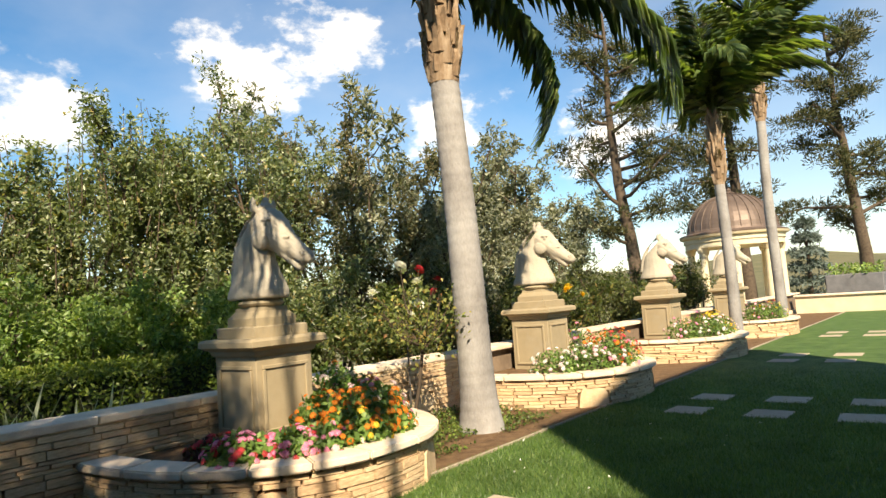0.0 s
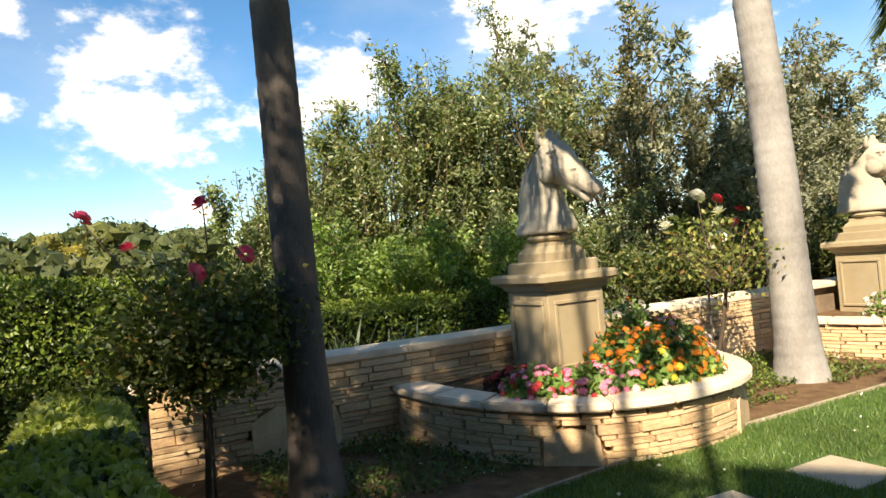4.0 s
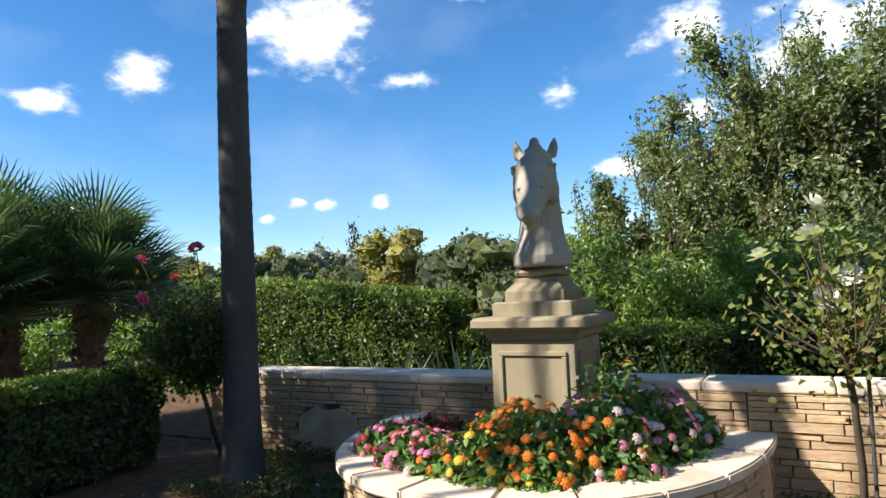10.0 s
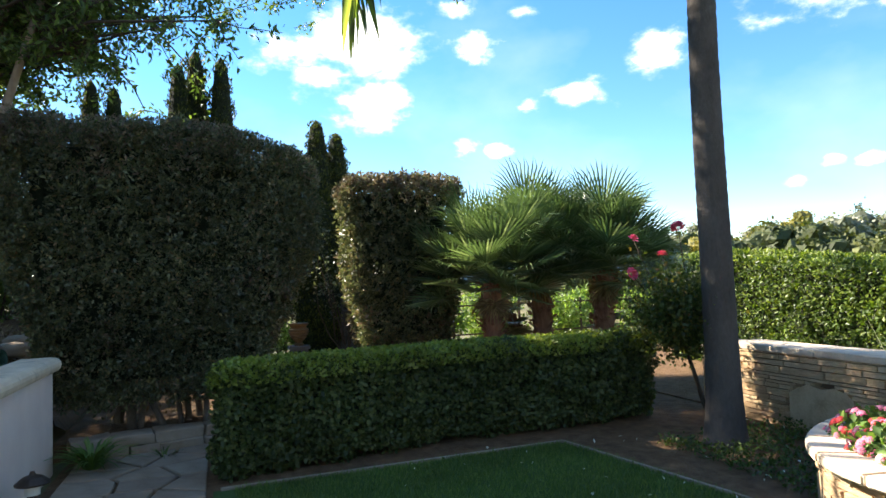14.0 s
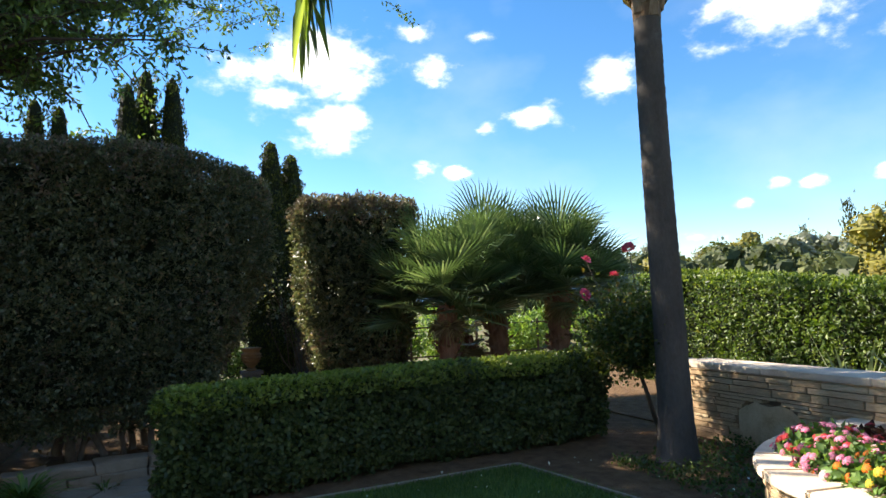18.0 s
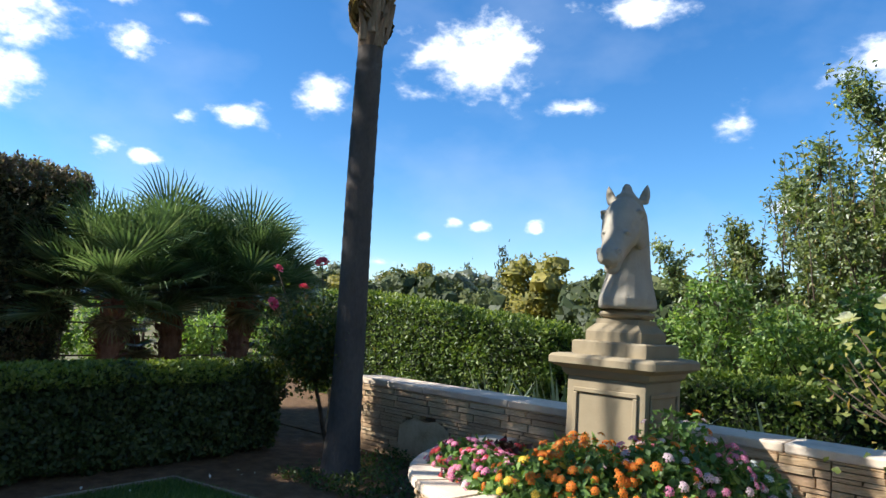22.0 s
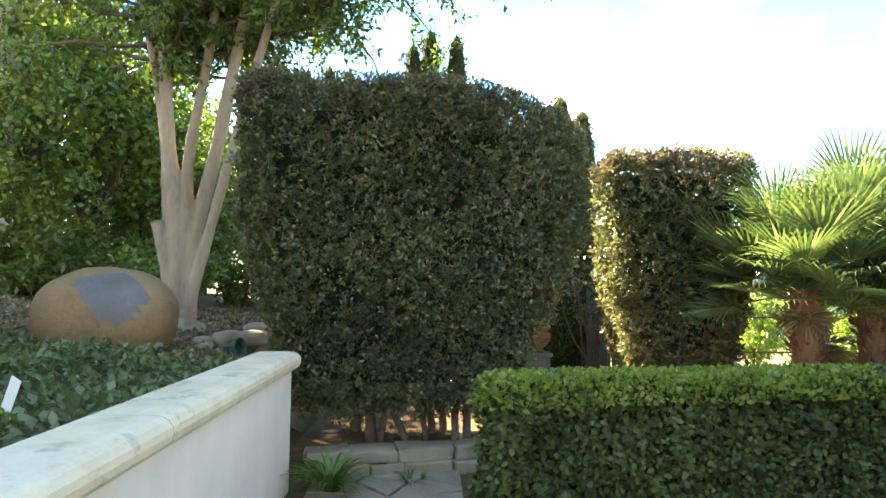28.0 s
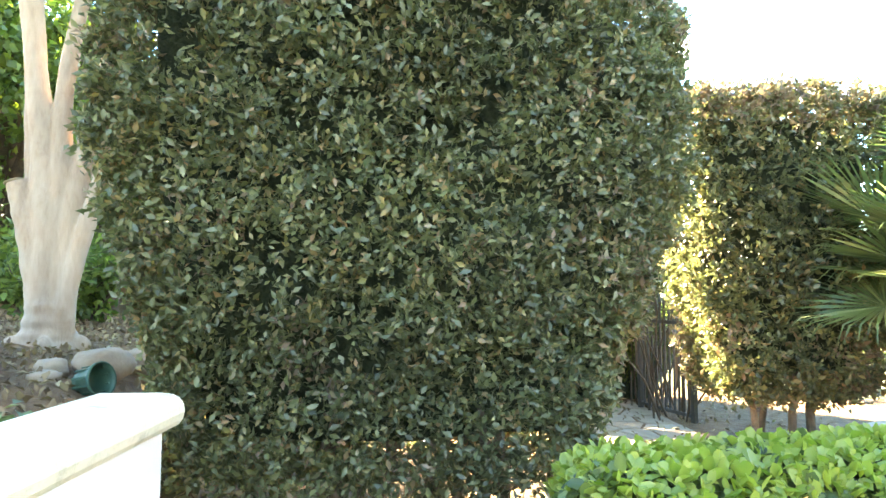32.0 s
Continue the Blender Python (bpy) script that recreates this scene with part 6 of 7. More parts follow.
def multi_stem_tree():
    """Smooth-barked tree of several stems on the raised bed, with a pruned stub."""
    g = np.random.default_rng(81)
    bx, by, bz = -5.02, -2.83, 0.96
    top = thing("camphor_tree", "smooth pale multi-stemmed tree with a pruned stub", "tree", (bx, by, bz))
    top.scale = (0.88, 0.88, 0.88)
    stems = [
        ([(0, 0.03, 0.4), (0, 0.0, 0.94), (0, -0.06, 1.6), (0, -0.15, 2.23), (0, -0.19, 2.67), (-0.1, -0.3, 4.0), (-0.5, -0.8, 11.0)], (0.13, 0.115, 0.09, 0.078, 0.078, 0.07, 0.03)),
        ([(0, 0.02, 0.3), (0, -0.10, 0.8), (0.02, -0.19, 1.12), (0.03, -0.235, 1.25)], (0.13, 0.105, 0.085, 0.07)),
        ([(-0.02, -0.04, 0.6), (-0.04, -0.15, 1.37), (-0.05, -0.19, 1.8), (-0.05, -0.2, 2.15), (-0.12, -0.4, 3.2), (-0.3, -1.0, 5.4)], (0.09, 0.06, 0.05, 0.05, 0.04, 0.025)),
        ([(0, 0.07, 0.6), (0, 0.1, 1.37), (0.02, 0.08, 1.8), (0.03, 0.14, 2.3), (0.1, 0.4, 3.6), (-0.2, 0.7, 10.5)], (0.09, 0.085, 0.07, 0.06, 0.05, 0.03)),
        ([(0, 0.11, 0.3), (0, 0.18, 0.94), (0, 0.26, 1.4), (0, 0.44, 2.2), (0, 0.6, 3.2), (0.2, 1.0, 4.8), (-0.1, 1.3, 10.8)], (0.11, 0.09, 0.085, 0.08, 0.07, 0.05, 0.03)),
        ([(0.03, 0.13, 0.0), (0.06, 0.22, 0.5), (0.06, 0.29, 0.75), (0.06, 0.4, 1.2), (0.1, 0.7, 2.4), (0.3, 1.2, 4.0), (0.8, 1.9, 5.8)], (0.11, 0.07, 0.065, 0.06, 0.055, 0.045, 0.03)),
        ([(0, 0.05, -0.12), (0, 0.05, 0.02), (0, 0.05, 0.15), (0, 0.045, 0.32), (0, 0.04, 0.5)], (0.27, 0.215, 0.18, 0.155, 0.10)),
    ]
    bm = bmesh.new()
    for pts, radii in stems:
        pts = np.array(pts)
        t = np.linspace(0, 1, len(pts))
        tt = np.linspace(0, 1, 26)
        fine = np.stack([np.interp(tt, t, pts[:, k]) for k in range(3)], -1)
        for _ in range(3):
            fine[1:-1] = (fine[:-2] + 2 * fine[1:-1] + fine[2:]) / 4
        v, f = tube_arrays(fine, np.interp(tt, t, radii) * (1 + 0.05 * np.sin(tt * 37)), 14)
        vs = [bm.verts.new(q) for q in v]
        for q in f:
            bm.faces.new([vs[i] for i in q])
        bm.faces.new(vs[:14][::-1])
        bm.faces.new(vs[-14:])
    for k in range(5):
        a = k * 1.256 + 0.4
        bmesh.ops.create_icosphere(bm, subdivisions=2, radius=1.0, matrix=Matrix.Translation((0.19 * math.cos(a), 0.05 + 0.19 * math.sin(a), 0.0)) @ Matrix.Rotation(a, 4, "Z") @ Matrix.Diagonal((0.13, 0.055, 0.10, 1)))
    trunk = fused("trunk", bm_mesh("trunk", bm, M_BARK), 0.016, 2, M_BARK)
    child("trunk", trunk, top, "smooth pale forked trunk")
    bm = lathe_bm([(0.07, 0), (0.078, 0.012), (0.055, 0.022)], 14)
    cut = part("pruned_face", bm, M_CAST, top, "pale cut face of the stub")
    cut.matrix_basis = pose(0.03, -0.237, 1.235, 20, 0, 0)
    runs, pts, dirs = [], [], []
    for k in range(290):
        s = stems[(0, 2, 3, 4, 5)[k % 5]][0]
        f = g.uniform(0.77, 1.0)
        q = np.array(s)
        t = f * (len(q) - 1.001)
        i = int(t)
        base = q[i] + (q[i + 1] - q[i]) * (t - i)
        a = g.uniform(0, 6.28)
        far = g.uniform(1.4, 3.5) if base[2] < 5 else g.uniform(2.3, 5.6)
        # long northwest limbs, added high up to shade the wall end and hedge
        if base[2] > 5 and k % 2:
            a, far = 2.36 + g.normal(0, 0.4), g.uniform(3.2, 7.4)
        lb = branch(g, base, (math.cos(a), math.sin(a), 0.35), far, 0.3, 0.02, 6)
        if 0.714 * lb[-1][0] - 0.70 * lb[-1][1] > -0.9:
            lb = base + (lb - base) * np.array([-1, -1, 1])
        runs.append((lb, np.linspace(0.03, 0.008, 6)))
        for _ in range(7):
            q2 = lb[1 + int(g.integers(0, 5))]
            tw = branch(g, q2, rand_dirs(1, g)[0] + np.array([0, 0, -0.1]), g.uniform(0.4, 0.9), 0.3, -0.03, 4)
            runs.append((tw, np.linspace(0.008, 0.003, 4)))
            m = 52 if k % 2 else 28
            u = g.uniform(0.1, 1, m) * 2.999
            k0 = u.astype(int)
            pts.append(tw[k0] + (tw[k0 + 1] - tw[k0]) * (u - k0)[:, None] + g.normal(0, 0.06, (m, 3)))
            dirs.append(rand_dirs(m, g))
    # crown's eastern side cut back raggedly to let sun onto planter and lawn
    def kept(q):
        q = np.asarray(q)
        flat = q.reshape(-1, 3)
        ragged = np.array([noise.noise(Vector(p) * 0.9) for p in flat]).reshape(q.shape[:-1])
        return (q[..., 2] < -1.9 + (10.5 - 0.70 * q[..., 0] - 0.714 * q[..., 1]) * 0.81) | (0.714 * q[..., 0] - 0.70 * q[..., 1] < -1.1 + 0.35 * ragged)

    runs = [r for r in runs if kept(r[0]).all()]
    pts, dirs = np.concatenate(pts), np.concatenate(dirs)
    keep = kept(pts)
    pts, dirs = [pts[keep]], [dirs[keep]]
    tubes("branchwork", runs, M_TWIG, top, 5)
    leaves("crown", np.concatenate(pts), np.concatenate(dirs), 0.095, L_CAMPHOR, top, 0.6, 0.42, 0.3)


def boulder():
    top = thing("boulder", "large round rust-brown boulder with a grey weathered patch", "boulder", (-3.25, -2.66, 0.85))
    me = rock_mesh("rock", (0.48, 0.48, 0.38), M_BOULDER, 5, 4, 0.05, 2.3)
    b = child("rock", me, top)
    b.matrix_basis = Matrix.Translation((0, 0, 0.31))
    # grey face, a thin crust that follows the rock
    bm = bmesh.new()
    bm.from_mesh(me)
    d = Vector((0.80, 0.42, 0.42)).normalized()
    rim = lambda v: (v.co.normalized() - d).length + 0.16 * noise.noise(v.co * 5) + 0.08 * noise.noise(v.co * 13)
    bmesh.ops.delete(bm, geom=[f for f in bm.faces if sum(rim(v) for v in f.verts) / len(f.verts) > 0.47], context="FACES")
    for v in bm.verts:
        v.co *= 1.008
    part("grey_patch", bm, M_GRAYROCK, b, "flat grey patch on the rock", True)


def ground_covers():
    def patch(name, label, n, x0, x1, y0, y1, z, size, material, clump=1.0, keep=None, h=0.07, category="ground cover"):
        g = np.random.default_rng(len(name) * 7 + n)
        x, y = g.uniform(x0, x1, n), g.uniform(y0, y1, n)
        dens = np.array([noise.noise(Vector((a * 1.7, b * 1.7, 3.0))) for a, b in zip(x, y)])
        ok = dens > -0.25 * clump
        if keep is not None:
            ok &= keep(x, y)
        x, y, dens = x[ok], y[ok], dens[ok]
        zz = (z(x, y) if callable(z) else z) + g.uniform(0, 1, len(x)) * h * (0.6 + 0.8 * (dens + 0.25))
        ob = leaves(name, np.stack([x, y, zz], -1), np.tile([0, 0, 1.0], (len(x), 1)), size, material, None, 0.7, 0.6, 0.0, "", 0.4)
        tagged(ob, label, category, kind="stuff")

    def bed(x, y):
        out = np.ones(len(x), bool)
        for cx in PLANTERS:
            out &= ((x - cx) / (PA + 0.02)) ** 2 + ((y - WALL_Y) / (PB + 0.0)) ** 2 > 1.0
        return out & (np.hypot(x + 1.31, y - 4.2) > 0.22) & (np.hypot(x - 3.5, y - 4.1) > 0.24)

    patch("bed_ground_cover", "low green clover and weeds in the bed by the wall", 15000, -1.6, 4.6, 3.7, 5.15, 0.012, 0.036, L_COVER, 1.3, bed, 0.09)
    patch("upper_ground_cover", "dusty green ground cover along the retaining wall", 13000, -2.6, 3.2, -3.2, -1.45, lambda x, y: 0.83 + np.clip((-y - 1.4) * 0.1, 0, 0.8), 0.05, L_IVY, 3.0, lambda x, y: np.hypot((x + 3.2), (y + 2.65)) > 0.5, 0.13)
    patch("fallen_leaves", "dry brown fallen leaves on the upper bed", 6000, -8.5, -2.4, -5.5, -1.5, lambda x, y: np.array([upper_z(a, b) + 0.012 for a, b in zip(x, y)]), 0.05, L_LITTER, 3.0, lambda x, y: np.hypot((x + 3.2), (y + 2.65)) > 0.52, 0.02, "leaf litter")
    patch("fallen_leaves", "dry brown fallen leaves under the hedge and on the path", 900, -8.5, -3.6, -1.1, 3.8, 0.16, 0.045, L_LITTER, 3.0, None, 0.02, "leaf litter")
    patch("fallen_petals", "pale fallen petals and leaves on the lawn and bed", 110, -2.0, 5.0, 1.2, 5.0, 0.05, 0.03, P_WHITE, 3.0, bed, 0.004, "leaf litter")


def strap_clump(name, label, at, n, length, width, material, seed, category, droop=1.0):
    g = np.random.default_rng(seed)
    top = thing(name, label, category, at)
    vs, fs = [], []
    for k in range(n):
        a = g.uniform(0, 6.28)
        el = radians(g.uniform(45, 85))
        ln = length * g.uniform(0.7, 1.15)
        d = np.array([math.cos(a) * math.cos(el), math.sin(a) * math.cos(el), math.sin(el)])
        s = np.array([-math.sin(a), math.cos(a), 0]) * width
        o = len(vs)
        for t in np.linspace(0, 1, 6):
            p = np.array([math.cos(a), math.sin(a), 0]) * 0.03 + d * ln * t + np.array([math.cos(a) * 0.25, math.sin(a) * 0.25, -0.55]) * droop * ln * t ** 2.2
            w = s * (1 - t ** 2.5) * (0.7 + 0.3 * math.sin(math.pi * t))
            vs += [p - w, p + w + 1e-4]
        for i in range(5):
            b = o + 2 * i
            fs.append((b, b + 1, b + 3, b + 2))
    if n <= 20:
        for k in range(n):
            child("blade", arrays_mesh("blade", np.array(vs[k * 12:k * 12 + 12]), np.array(fs[:5]), material, True), top)
    else:
        child("leaf_blade", arrays_mesh("leaf_blade", np.array(vs), np.array(fs), material, True), top, kind="stuff")
    return top


def small_things():
    strap_clump("agapanthus", "dark green strap-leaved agapanthus clump by the wall end", (-2.8, -0.9, 0.0), 110, 0.5, 0.014, L_LANTANA, 501, "plant")
    strap_clump("agapanthus", "dark green strap-leaved clump beside the path", (-5.5, 0.79, 0.02), 70, 0.5, 0.014, L_LANTANA, 502, "plant")
    strap_clump("agapanthus", "dark green strap-leaved clump beside the path", (-4.95, 1.04, 0.02), 70, 0.46, 0.014, L_LANTANA, 503, "plant")
    strap_clump("grass_tuft", "small yellow-green grass tuft by the stone edge", (-3.02, -0.37, 0.0), 24, 0.2, 0.006, L_COVER, 504, "plant")
    for i, (x, y) in enumerate(((0.1, 6.3), (0.45, 6.5), (-0.35, 6.4), (-0.7, 6.6), (1.9, 5.95), (-1.3, 6.5))):
        strap_clump("agave", "pale striped agave with stiff upright blades", (x, y, 0.02), 15, 0.85 + 0.1 * (i % 3), 0.035, L_AGAVE, 510 + i, "plant", 0.15)
    # path light by the retaining wall
    lamp = thing("path_light", "small dark bronze path light with a sloped hood", "path light", (-1.47, -1.02, -0.12))
    part("post", lathe_bm([(0.024, -0.05), (0.022, 0.30), (0.03, 0.31), (0.03, 0.34)], 12), M_BRONZE, lamp)
    part("lens", lathe_bm([(0.045, 0.3405), (0.045, 0.405)], 16), M_TAG, lamp, "frosted lens")
    part("hood", lathe_bm([(0.10, 0.4055), (0.102, 0.415), (0.06, 0.45), (0.02, 0.465), (0.012, 0.485)], 18), M_BRONZE, lamp)
    # fallen pot
    pot = thing("plant_pot", "dark green plastic pot lying on its side", "plant pot", (-3.68, -1.89, upper_z(-3.68, -1.89)))
    pot.scale = (0.72, 0.72, 0.72)
    bm = lathe_bm([(0.07, 0), (0.085, 0.06), (0.10, 0.15), (0.112, 0.152), (0.115, 0.18), (0.105, 0.18), (0.098, 0.15), (0.08, 0.05), (0.06, 0.012)], 20)
    b = part("pot_body", bm, M_POT, pot, smooth=True)
    b.matrix_basis = pose(0, 0, 0.1, -80, 0, -20)
    for k in range(10):
        bm = box_bm(-0.007, 0.007, 0.088, 0.098, 0.02, 0.14, 0.002)
        r = part("rib", bm, M_POT, b)
        r.matrix_basis = pose(0, 0, 0, 0, 0, 36 * k)
    # stones of the upper bed
    for i, (x, y, s) in enumerate(((-4.22, -2.04, 0.18), (-4.0, -2.2, 0.11), (-4.65, -1.95, 0.16), (-3.75, -2.1, 0.075), (-5.4, -2.05, 0.2))):
        ob = new("rock", rock_mesh("rock", (s, s * 0.7, s * 0.5), M_FLAG, 60 + i, 3, 0.2, 3.0))
        ob.matrix_basis = pose(x, y, upper_z(x, y) + s * 0.18, 0, 0, 40 * i)
        tagged(ob, "small tan garden rock among fallen leaves", "rock", "bed rocks")
    # label stake with yellow flowers
    tag = thing("plant_label", "white plastic plant label leaning on a stake", "plant label", (-0.56, -1.76, 0.86))
    b = part("label_card", box_bm(-0.025, 0.025, -0.002, 0.002, 0.12, 0.24, 0.002), M_TAG, tag)
    b.matrix_basis = pose(0, 0, 0, 0, 22, 70)
    b = part("stake", box_bm(-0.005, 0.005, -0.002, 0.002, -0.02, 0.1195), M_TAG, tag)
    b.matrix_basis = pose(0, 0, 0, 0, 22, 70)
    lantana(-0.5, -1.79, 0.85, 0.1, 0.12, ("yellow",), 530, 9)


def iron_gate():
    gate = thing("gate", "weathered grey iron garden gate standing open", "gate", (-6.8, 2.28, 0.07), turn=195)
    for x, h in ((0.0, 1.05), (0.88, 1.32)):
        post = part("gate_post", box_bm(x - 0.024, x + 0.024, -0.024, 0.024, 0, h, 0.004), M_IRON, gate)
        part("post_cap", square_lathe_bm([(0.028, h + 0.0005), (0.03, h + 0.012), (0.008, h + 0.035)]), M_IRON, post).matrix_basis = Matrix.Translation((x, 0, 0))
    for z in (0.10, 0.98):
        part("rail", box_bm(0.0245, 0.8555, -0.012, 0.012, z, z + 0.035, 0.003), M_IRON, gate)
    for k in range(11):
        x = 0.075 + k * 0.073
        bar = part("bar", lathe_bm([(0.013, 0.1355), (0.013, 0.9795)], 8), M_IRON, gate)
        bar.matrix_basis = Matrix.Translation((x, 0, 0))
        part("finial", lathe_bm([(0.013, 1.0155), (0.013, 1.16), (0.022, 1.19), (0.003, 1.26)], 8), M_IRON, bar)
    fence = thing("fence", "dark iron fence beyond the fan palms", "fence", kind="structure")
    for k in range(7):
        part("fence_post", box_bm(-9.62, -9.58, 3.2 + k * 1.5 - 0.02, 3.2 + k * 1.5 + 0.02, -0.3, 1.05), M_BRONZE, fence)
    for z in (0.35, 0.95):
        part("fence_rail", box_bm(-9.612, -9.588, 3.0, 12.4, z, z + 0.03), M_BRONZE, fence)
    # lifeless vine over the gate
    g = np.random.default_rng(91)
    vine = thing("vine", "tangle of bare brown vine stems with sparse leaves", "vine", (-7.2, 2.1, 0.07))
    runs, pts = [], []
    for k in range(26):
        b = branch(g, (g.uniform(-0.6, 0.35), g.uniform(-0.22, 0.3), 0.0), (g.normal(0, 0.2), g.normal(0, 0.1), 1), g.uniform(1.2, 2.3), 0.35, 0.05, 8)
        runs.append((b, np.linspace(0.012, 0.004, 8)))
        pts.append(b[1:][g.integers(0, 7, 80)] + g.normal(0, 0.11, (80, 3)))
    tubes("woody_frame", runs, M_TWIG, vine, 5)
    p = np.concatenate(pts)
    p = p[p[:, 2] > 1.1 + 0.35 * np.sin(p[:, 0] * 4)]
    leaves("vine_leaves", p, rand_dirs(len(p), g) + np.array([0, 0, 0.3]), 0.065, L_HEDGE, vine, 0.7, 0.55, 0.1)

# ---- pavilion and distance ----
def pavilion():
    cx, cy, R = 25.9, 7.15, 1.72
    top = thing("garden_pavilion", "round cream columned pavilion with ribbed brown metal dome", "pavilion", (cx, cy, 0))
    part("base", lathe_bm([(R + 0.35, -0.1), (R + 0.35, 0.12), (R + 0.3, 0.14)], 40), M_CREAM, top)
    for k in range(8):
        a = 2 * math.pi * (k + 0.35) / 8
        col = part("column", lathe_bm([(0.24, 0.1405), (0.24, 0.24), (0.2, 0.27), (0.175, 0.32), (0.17, 1.2), (0.145, 2.55), (0.17, 2.58), (0.2, 2.66), (0.22, 2.70), (0.22, 2.78)], 18), M_CREAM, top, "smooth cream column")
        col.matrix_basis = Matrix.Translation((math.cos(a) * (R - 0.05), math.sin(a) * (R - 0.05), 0))
    part("entablature", lathe_bm([(R - 0.25, 2.7805), (R + 0.15, 2.781), (R + 0.15, 2.98), (R + 0.2, 3.0), (R + 0.2, 3.16), (R + 0.32, 3.2), (R + 0.36, 3.28), (R - 0.25, 3.285)], 40), M_CREAM, top)
    prof = [(R + 0.33, 3.2855), (R + 0.34, 3.33), (R + 0.05, 3.42)] + [((R + 0.0) * math.cos(t), 3.45 + 1.5 * math.sin(t)) for t in np.linspace(0.05, 1.5, 12)]
    part("dome", lathe_bm(prof, 40), M_ROOF, top, "dark brown metal dome")
    part("finial", lathe_bm([(0.2, 4.93), (0.22, 5.0), (0.1, 5.06), (0.12, 5.12), (0.02, 5.22)], 16), M_ROOF, top)
    for k in range(28):
        a = 2 * math.pi * k / 28
        pts = np.array([((R + 0.015) * math.cos(t) * math.cos(a), (R + 0.015) * math.cos(t) * math.sin(a), 3.45 + 1.515 * math.sin(t)) for t in np.linspace(0.02, 1.45, 10)])
        tubes("seam", [(pts, np.full(10, 0.018))], M_ROOF, top, 5)


def east_end():
    wall = thing("wall_east", "low tan stucco wall closing the lawn, with a pale cap", "wall", kind="structure")
    part("wall_body", box_bm(25.2, 25.5, -8, 5.0, -0.2, 0.62), M_CREAM, wall)
    part("wall_cap", box_bm(25.12, 25.58, -8, 5.05, 0.6205, 0.70, 0.02), M_CAP, wall)
    box = thing("stone_trough", "grey rectangular stone planter on the terrace", "planter", (29.0, 3.4, 0))
    part("trough_body", box_bm(-0.8, 0.8, -1.0, 1.0, 0, 1.35, 0.03), M_GRAYROCK, box)
    n, g = 350, np.random.default_rng(5)
    p = np.stack([g.uniform(-0.75, 0.75, n), g.uniform(-0.95, 0.95, n), g.uniform(1.3, 1.7, n)], -1)
    leaves("foliage", p, np.tile([0, 0, 1.0], (n, 1)), 0.2, L_SHRUB, box, 0.7, 0.4)


def crown_arrays(g, lobes, n, size, upright=False):
    """Leaf clumps on the outside of overlapping uneven lobes."""
    lobes = np.array(lobes)
    w = lobes[:, 3] ** 2
    k = g.choice(len(lobes), n, p=w / w.sum())
    d = rand_dirs(n, g)
    rad = lobes[k, 3] * ((0.80 + 0.20 * g.random(n)) if upright else (0.72 + 0.33 * g.random(n)))
    p = lobes[k, :3] + d * rad[:, None] * np.array([1, 1, 0.85])
    along = unit(d * 0.4 + rand_dirs(n, g) * (0.5 if upright else 1.0) + np.array([0, 0, 1.1 if upright else 0.0]))
    up = unit(d + 0.5 * rand_dirs(n, g))
    s = size * g.uniform(0.6, 1.4, n)
    return leaf_arrays(p, along, up, s, s * (0.4 if upright else 0.75), 0.1)


def far_tree(name, label, height, width, material, seed, n=1500, size=0.35, lobes=16, slim=False, solid=False, airy=False):
    g = np.random.default_rng(seed)
    top = thing(name, label, "tree", (0, 0, -60))
    if slim:
        L = [(g.normal(0, width * 0.05), g.normal(0, width * 0.05), height * f, width * 0.5 * (1.05 - f) ** 0.6) for f in np.linspace(0.12, 0.97, lobes)]
    else:
        L = []
        for k in range(lobes):
            a, r, f = g.uniform(0, 6.28), width * 0.36 * math.sqrt(g.random()), g.uniform(0.3, 0.85)
            L.append((math.cos(a) * r, math.sin(a) * r, height * f, width * g.uniform(0.14, 0.26) * (1.15 - 0.5 * f)))
    v, f = crown_arrays(g, L, n, size, slim)
    child("crown", arrays_mesh("crown", v, f, material), top)
    # slim crowns get a core painted dark for the shade within
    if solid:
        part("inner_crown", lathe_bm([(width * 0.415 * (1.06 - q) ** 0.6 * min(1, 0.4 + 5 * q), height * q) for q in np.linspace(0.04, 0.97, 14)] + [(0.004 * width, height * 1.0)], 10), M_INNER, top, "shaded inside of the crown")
    tubes("trunk", [(np.array([(0, 0, -1.0), (0.02 * height, 0, height * 0.35), (0, 0.02 * height, height * 0.75)]), (width * 0.05, width * 0.035, width * 0.015))], M_TWIG, top, 7)
    if not slim and not airy:
        bm = bmesh.new()
        for x, y, z, r in L:
            bmesh.ops.create_icosphere(bm, subdivisions=2, radius=1.0, matrix=Matrix.Translation((x, y, z)) @ Matrix.Diagonal((r * 0.78, r * 0.78, r * 0.66, 1)))
        for v in bm.verts:
            v.co += v.normal * 0.12 * width * noise.noise(v.co * 3.0 / width * 4)
        part("inner_crown", bm, material, top, "shaded inside of the crown")
    if not slim:
        q = []
        for k in range(8):
            l = L[k]
            q.append((np.array([(0, 0, height * 0.25), (l[0] * 0.5, l[1] * 0.5, (height * 0.25 + l[2]) / 2), l[:3]]), (width * 0.025, width * 0.018, width * 0.008)))
        tubes("limb", q, M_TWIG, top, 5)
    return top


def set_tree(tree, x, y, scale, turn, sink=0.3, first=False, z=None):
    base = float(ground_height(np.array(x, float), np.array(y, float))) - sink if z is None else z
    if first:
        tree.matrix_basis = pose(x, y, base, 0, 0, turn)
        tree.scale = (scale,) * 3
        return tree
    ob = copy_thing(tree, pose(x, y, base, 0, 0, turn))
    ob.scale = (scale,) * 3
    return ob


